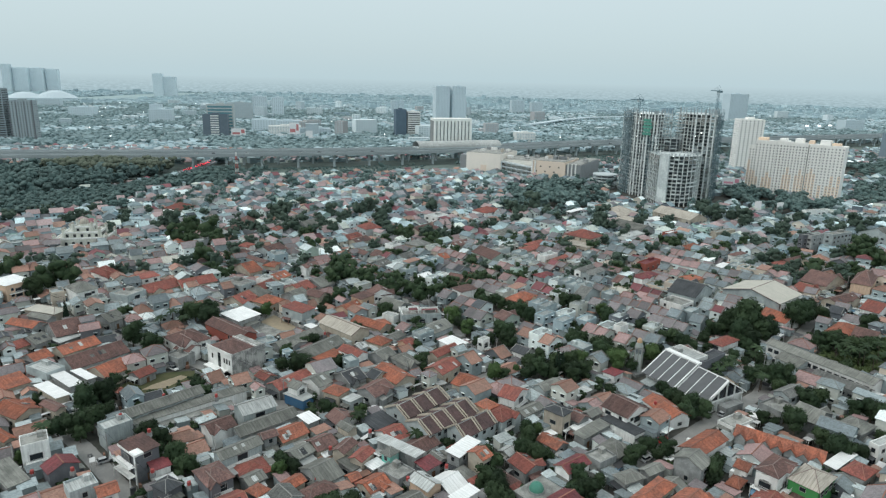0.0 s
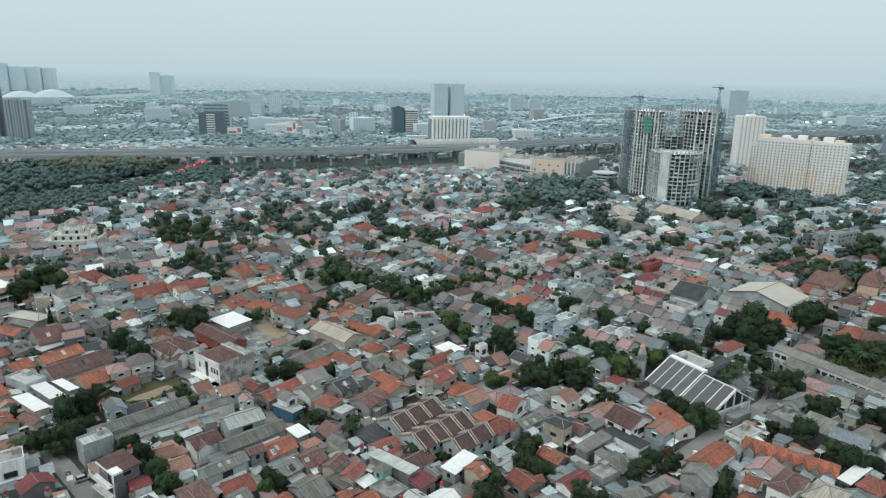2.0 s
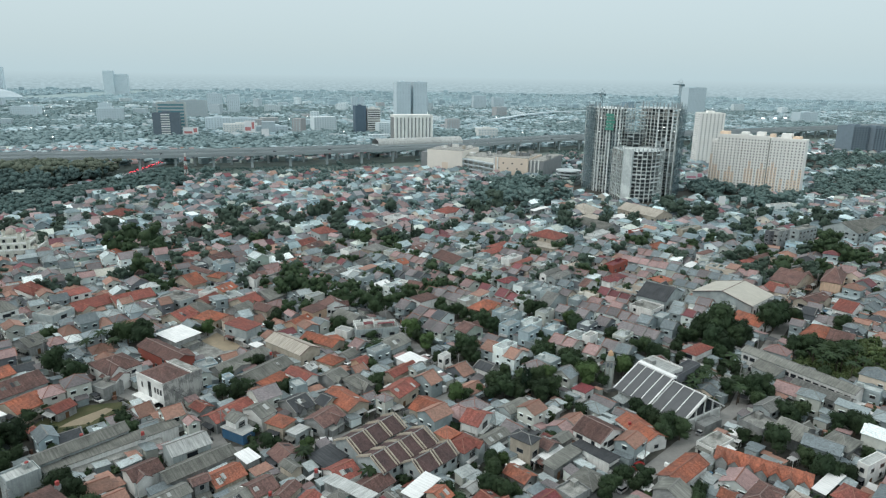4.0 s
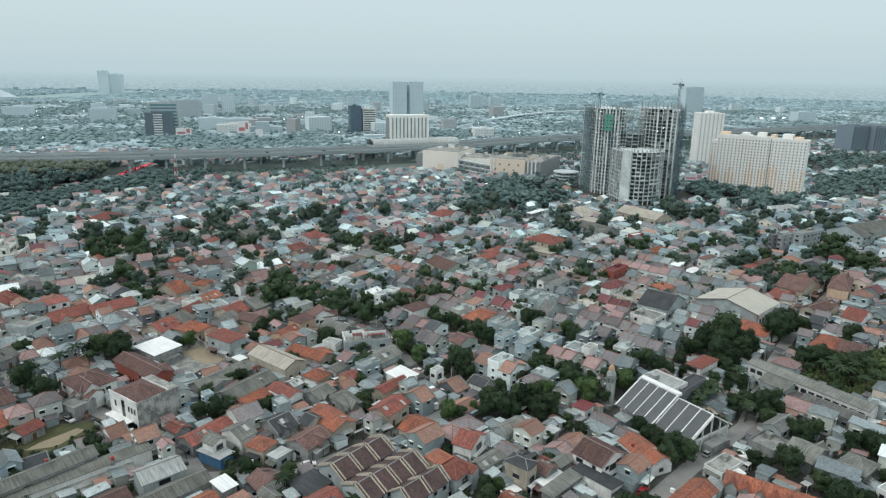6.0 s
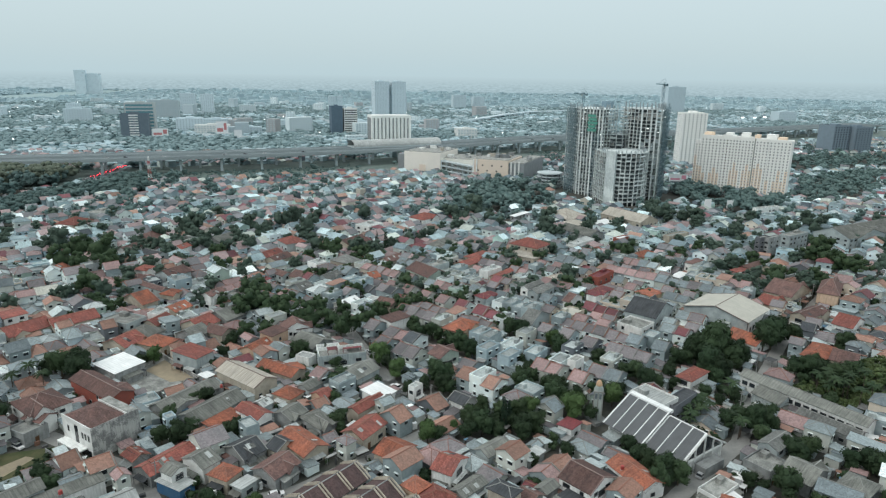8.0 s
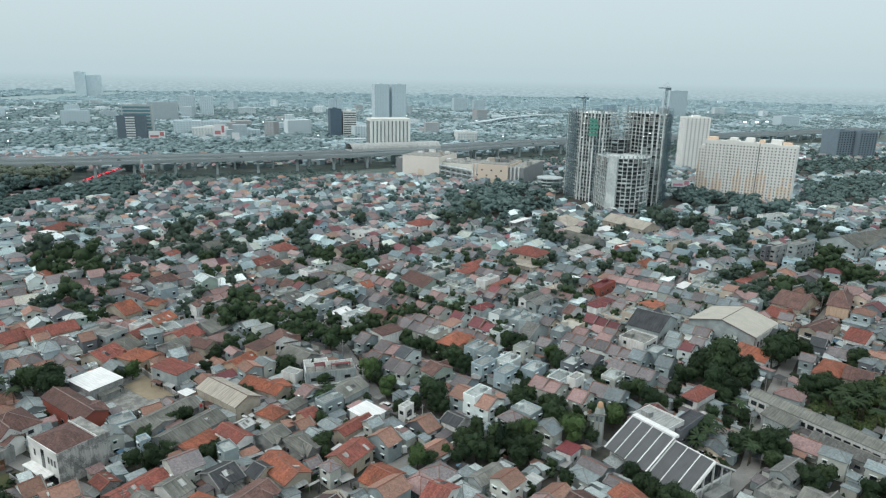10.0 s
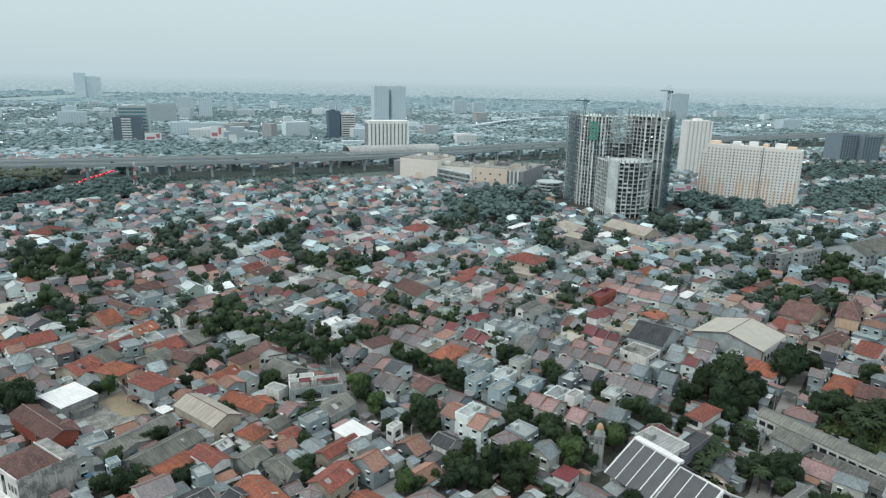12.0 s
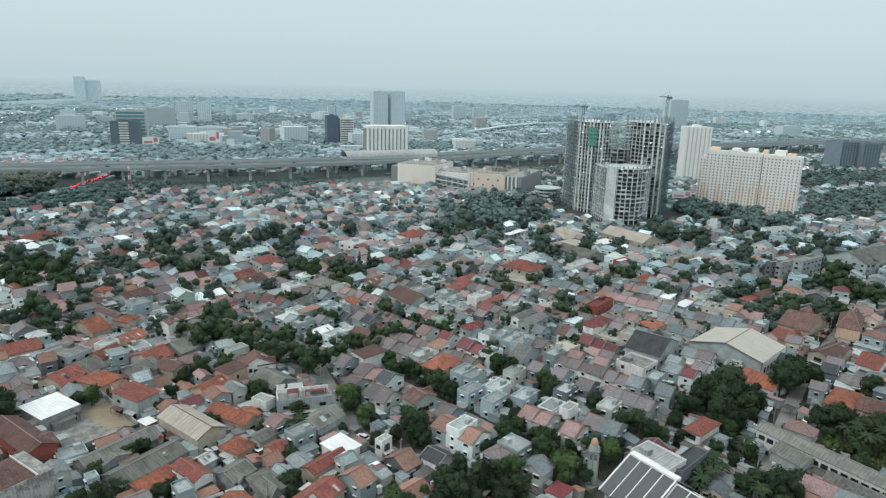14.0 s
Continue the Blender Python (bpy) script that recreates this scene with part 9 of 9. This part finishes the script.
while tries < 26000:
    tries += 1
    x, y = gr.uniform(-260, 300), gr.uniform(120, 420)
    if abs(x) > 0.8 * y:
        continue
    w, d, a, h = gr.uniform(2.5, 5.5), gr.uniform(2.2, 4.0), 42 + gr.choice((0, 90)) + gr.uniform(-5, 5), gr.uniform(2.2, 3.0)
    if is_free(x, y, w, d, a, 0.34) and not taken[cells(x, y)] and gr.random() < 0.8:
        take(x, y, w, d, a)
        bulk = bulks[y > 400]
        ws, rs, cs = roof_parts(w, d, h, "shed", gr.uniform(0.2, 0.7), 0.25)
        c, s = math.cos(radians(a)), math.sin(radians(a))
        for part, slot in ((ws, N_ROOF + gr.choice((0, 1, 2, 2))), (rs, gr.choice((0, 1, 2, 4, 5, 5, 5, 6, 9)))):
            bulk.add([(x + px * c - py * s, y + px * s + py * c, pz) for px, py, pz in part.v], part.f, slot)
for bulk, tones, label in zip(bulks, (NEAR_SET, FAR_SET), ("dense low houses with red brown and grey roofs", "dense low houses towards the motorway, roofs paled for haze")):
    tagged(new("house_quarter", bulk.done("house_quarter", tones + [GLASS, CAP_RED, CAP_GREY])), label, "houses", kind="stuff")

# ---- the far city ----
fr = random.Random(9)
# Added pale sheet over the dark ground; its colour carries the haze.
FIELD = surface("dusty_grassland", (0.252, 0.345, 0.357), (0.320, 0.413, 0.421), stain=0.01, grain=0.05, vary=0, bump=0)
edge = [(x, via_at(x) + 68) for x in range(-1400, 1651, 50)]
rim = [(4650 * math.cos(radians(a)), 4650 * math.sin(radians(a))) for a in range(24, 157, 4)]
tagged(new("grassland", Shape().prism(edge + rim, -0.2, 0.05).done("grassland", FIELD)), "pale ground sheet of the far city, coloured for haze", "grass", kind="structure")
far = Shape()
# Far roofs and walls: haze painted into pale, bluish, low-contrast colours.
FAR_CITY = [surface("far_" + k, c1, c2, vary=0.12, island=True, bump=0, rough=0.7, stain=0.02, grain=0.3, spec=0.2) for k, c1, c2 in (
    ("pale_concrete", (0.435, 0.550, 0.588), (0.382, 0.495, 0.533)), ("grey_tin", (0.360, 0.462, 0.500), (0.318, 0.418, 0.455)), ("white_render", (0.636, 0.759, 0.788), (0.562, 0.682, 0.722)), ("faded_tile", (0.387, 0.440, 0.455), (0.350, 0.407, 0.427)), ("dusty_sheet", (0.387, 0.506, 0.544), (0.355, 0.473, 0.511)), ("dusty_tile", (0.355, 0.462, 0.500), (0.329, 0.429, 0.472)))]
n = 0
while n < 15000:
    y = 620 + 1850 * fr.random() ** 1.25
    x = fr.uniform(-0.85 * y - 100, 0.85 * y + 200)
    i, j = cells(x, y)
    if -790 < x < 990 and y < 1800 and taken[i, j]:
        continue
    if noise.noise((x * 0.006, y * 0.006, 0)) > (-0.02 if x < -0.12 * y else 0.16) or y < via_at(x) + 62:
        continue
    big = 0.85 + (y - 560) / 2600
    w, d, h = fr.uniform(6, 13) * big, fr.uniform(6, 10) * big, fr.choice((2.5, 3, 3.5, 4, 5, 6))
    slot = pick(fr, {0: 1.4, 1: 4.5, 2: 0.16, 3: 3.0, 4: 1.5})
    a, at = fr.uniform(0, 90), (x, y)
    if fr.random() < 0.6 and h < 9:
        ws, rs, cs = roof_parts(w, d, h, "gable" if fr.random() < 0.6 else "hip", 0.2 * d, 0.3, False)
        c, s = math.cos(radians(a)), math.sin(radians(a))
        for part, sl in ((ws, fr.choice((0, 0, 4))), (rs, slot)):
            far.add([(x + px * c - py * s, y + px * s + py * c, pz) for px, py, pz in part.v], part.f, sl)
    else:
        far.box(-w / 2, -d / 2, 0, w / 2, d / 2, h, slot, a, at)
    n += 1
for _ in range(9000):
    y = 2350 + 2250 * fr.random()
    x = fr.uniform(-0.8 * y, 0.8 * y)
    if math.hypot(x, y) < 4600 and abs(x + 1517) > 150:
        far.box(-fr.uniform(6, 22), -fr.uniform(5, 12), 0, fr.uniform(6, 22), fr.uniform(5, 12), fr.uniform(3, 9) if fr.random() < 0.96 else fr.uniform(9, 22), pick(fr, {4: 4, 5: 4, 0: 0.7, 2: 0.12}), fr.uniform(-30, 30), (x, y))
tagged(new("far_city", far.done("far_city", FAR_CITY)), "low city sprawl reaching to the horizon, coloured pale for haze", "buildings", kind="stuff")
FAR_TREES, LAST_TREES = [], []
while len(FAR_TREES) < 15500:
    y = 640 + 1810 * fr.random() ** 1.1
    x = fr.uniform(-0.85 * y - 100, 0.85 * y + 200)
    i, j = cells(x, y)
    if (-790 < x < 990 and y < 1800 and taken[i, j]) or y < via_at(x) + 62:
        continue
    if noise.noise((x * 0.006, y * 0.006, 0)) > (-0.16 if x < -0.12 * y else -0.02) or fr.random() < 0.16:
        h = fr.uniform(7, 12.5)
        FAR_TREES.append((x, y, h, h * fr.uniform(0.9, 1.5) * (1 + y / 2500)))
for _ in range(4500):
    y = 2400 + 2200 * fr.random()
    x = fr.uniform(-0.8 * y, 0.8 * y)
    if math.hypot(x, y) < 4600 and noise.noise((x * 0.003, y * 0.003, 5)) > -0.1:
        h = fr.uniform(9, 14)
        LAST_TREES.append((x, y, h, h * fr.uniform(2.5, 4.5)))
# Haze is painted into both leaf colours, well above real foliage tones.
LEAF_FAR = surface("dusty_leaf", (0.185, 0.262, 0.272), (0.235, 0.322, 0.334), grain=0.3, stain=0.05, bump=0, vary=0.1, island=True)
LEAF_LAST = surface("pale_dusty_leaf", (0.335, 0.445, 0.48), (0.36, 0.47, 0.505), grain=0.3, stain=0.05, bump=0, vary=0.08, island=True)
wood("far_trees", FAR_TREES, LEAF_FAR, "scattered green trees among far houses, coloured pale for haze", leaves=0, lumps=2)
wood("far_trees", LAST_TREES, LEAF_LAST, "trees at the edge of the far city, paled for haze", leaves=0, lumps=2)

# ---- trees in the gaps ----
tr = random.Random(21)
count = 0
tries = 0
while count < 120 and tries < 30000:
    tries += 1
    x, y = tr.uniform(-220, 260), tr.uniform(125, 345)
    if not taken[cells(x, y)]:
        tree(x, y, tr.uniform(3.5, 7.0), tr.uniform(3.2, 6.0))
        take(x, y, 3, 3)
        count += 1
mids = []
tries = 0
while len(mids) < 2700 and tries < 160000:
    tries += 1
    x, y = tr.uniform(-620, 860), tr.uniform(330, 1080)
    if y > 700 and y > via_at(x) - 8:
        continue
    clump = noise.noise((x * 0.012, y * 0.012, 3.0))
    if (not taken[cells(x, y)] and clump > -0.25) or (clump > 0.16 and tr.random() < 0.45):
        h = tr.uniform(6.5, 12.0)
        mids.append((x, y, h, h * tr.uniform(0.8, 1.15)))
wood("garden_trees", [m for m in mids if m[1] >= 500], LEAF_WOOD, "dark green trees scattered among the farther roofs", leaves=60, leaf=0.05, lumps=9)
wood("garden_trees", [m for m in mids if m[1] < 500], LEAF_HAZED, "green trees scattered among the roofs, paled for haze", leaves=260, leaf=0.05, lumps=14)

foot = []
while len(foot) < 620:
    x = tr.uniform(-240, 480)
    y = via_at(x) - tr.uniform(4, 66)
    if not (-20 < x < 215 and y > 700):
        h = tr.uniform(2.0, 4.5)
        foot.append((x, y, h, h * tr.uniform(1.0, 1.6)))
wood("scrub", foot, LEAF_WOOD, "low dark green scrub along the viaduct foot", leaves=24, leaf=0.08)

# ---- shrubs and clutter in the gaps between near houses ----
low = []
tries = 0
while len(low) < 1500 and tries < 90000:
    tries += 1
    x, y = tr.uniform(-240, 280), tr.uniform(118, 420)
    if not taken[cells(x, y)]:
        h = tr.uniform(1.6, 4.2)
        low.append((x, y, h, h * tr.uniform(0.8, 1.3)))
wood("garden_shrubs", low, LEAF, "small dark green shrubs and saplings between houses", leaves=60, leaf=0.08)
junk = Shape()
JUNK = [surface("many_clutter_" + k, c1, c2, vary=0.3, island=True, bump=0, grain=3.0, stain=0.5) for k, c1, c2 in (
    ("grey", (0.30, 0.31, 0.30), (0.2, 0.2, 0.2)), ("white", (0.78, 0.79, 0.78), (0.6, 0.61, 0.6)), ("dark", (0.05, 0.055, 0.06), (0.08, 0.08, 0.08)), ("rust", (0.25, 0.13, 0.09), (0.16, 0.10, 0.08)), ("blue", (0.12, 0.24, 0.34), (0.1, 0.18, 0.26)))]
tries, n = 0, 0
while n < 4200 and tries < 90000:
    tries += 1
    x, y = tr.uniform(-240, 280), tr.uniform(118, 400)
    if not taken[cells(x, y)]:
        w, d, h, a = tr.uniform(0.3, 1.6), tr.uniform(0.3, 1.2), tr.uniform(0.4, 2.2), 42 + tr.uniform(-15, 15)
        slot = pick(tr, {0: 3, 1: 2.2, 2: 2.2, 3: 1.2, 4: 0.7})
        if tr.random() < 0.35:
            # a small awning on four thin posts
            w, d, h = w * 1.6, d * 1.6, tr.uniform(2.0, 2.6)
            junk.box(-w, -d, h, w, d, h + 0.07, slot, a, (x, y))
            for sx in (-1, 1):
                for sy in (-1, 1):
                    junk.box(sx * (w - 0.1) - 0.04, sy * (d - 0.1) - 0.04, 0, sx * (w - 0.1) + 0.04, sy * (d - 0.1) + 0.04, h, slot, a, (x, y))
        else:
            junk.box(-w / 2, -d / 2, 0, w / 2, d / 2, h, slot, a, (x, y))
        n += 1
tagged(new("yard_clutter", junk.done("yard_clutter", JUNK)), "household clutter and small awnings in narrow yards", "clutter", kind="stuff")

# ---- utility poles with sagging wires, parked cars ----
POLE = surface("grey_pole_concrete", (0.33, 0.33, 0.32), (0.24, 0.24, 0.235), vary=0.1)
WIRE = plain("black_cable", (0.03, 0.03, 0.03), 0.7)
pole_me = Shape().tube((0, 0, 0), (0, 0, 8.2), 0.17, 0.11, 8).done("post", POLE)
arm_me = Shape().box(-0.9, -0.06, 7.5, 0.9, 0.06, 7.62).box(-0.55, -0.05, 6.8, 0.55, 0.05, 6.9).done("cross_arm", POLE)


def pole_line(points, gap=24.0, side=2.9):
    spots = []
    for (x0, y0), (x1, y1) in zip(points, points[1:]):
        L = math.hypot(x1 - x0, y1 - y0)
        ux, uy = (x1 - x0) / L, (y1 - y0) / L
        for k in range(max(1, int(L / gap))):
            s = (k + 0.5) * L / max(1, int(L / gap))
            spots.append((x0 + ux * s - uy * side, y0 + uy * s + ux * side, math.degrees(math.atan2(uy, ux))))
    for i, (x, y, a) in enumerate(spots):
        ob = thing("utility_pole", x, y, 0, a + 90)
        child("post", pole_me, ob)
        arm = child("cross_arm", arm_me, ob)
        if i + 1 < len(spots):
            inv = ob.matrix_world.inverted()
            for off, z in ((-0.8, 7.66), (0.8, 7.66), (0.0, 6.95)):
                p = ob.matrix_world @ Vector((off, 0, z))
                q = pose(spots[i + 1][0], spots[i + 1][1], 0, 0, 0, spots[i + 1][2] + 90) @ Vector((off, 0, z))
                w = Shape()
                line = [p.lerp(q, k / 6) - Vector((0, 0, 2.4 * (k / 6) * (1 - k / 6))) for k in range(7)]
                ring = [inv @ p_ + Vector((0, 0.035 * math.cos(t_), 0.035 * math.sin(t_))) for p_ in line for t_ in (0.0, 1.5708, 3.1416, 4.7124)]
                w.add(ring, [(4 * k + m, 4 * k + (m + 1) % 4, 4 * k + 4 + (m + 1) % 4, 4 * k + 4 + m) for k in range(6) for m in range(4)])
                child("wire", w.done("wire", WIRE), arm)
        tagged(ob, "grey concrete utility pole with black sagging wires", "utility pole", "utility poles")


pole_line([(-215, 300), (-148, 262), (-98, 231), (-60, 207), (-49, 190)])
pole_line([(-120, 182), (-103, 168), (-87, 153), (-60, 128)], 18)
pole_line([(60, 165), (88, 189), (116, 211), (140, 243), (178, 288), (236, 345)])
pole_line([(40, 227), (11, 255), (-15, 330)])
for x, y, a, p in ((-98.4, 221.6, -32, "white_paint"), (31, 238.8, 45, "white_paint"), (35.3, 233, 45, "white_paint"), (-93.5, 161.5, 40, "silver_paint"), (-118, 243.5, 149, "white_paint"), (-135, 256, 149, "black_paint"), (-160, 269, 150, "white_paint"), (96, 195, 39, "silver_paint"), (127, 224, 53, "white_paint"), (150, 254, 49, "black_paint"), (-20, 194, 17, "white_paint"), (12, 253, 135, "white_paint"), (2, 283, 110, "silver_paint"), (-8, 311, 108, "white_paint"), (44, 268, 130, "white_paint"), (70, 178, 40, "red_paint"), (62, 167.5, 38, "white_paint")):
    car(x, y, a, p, 0.1)
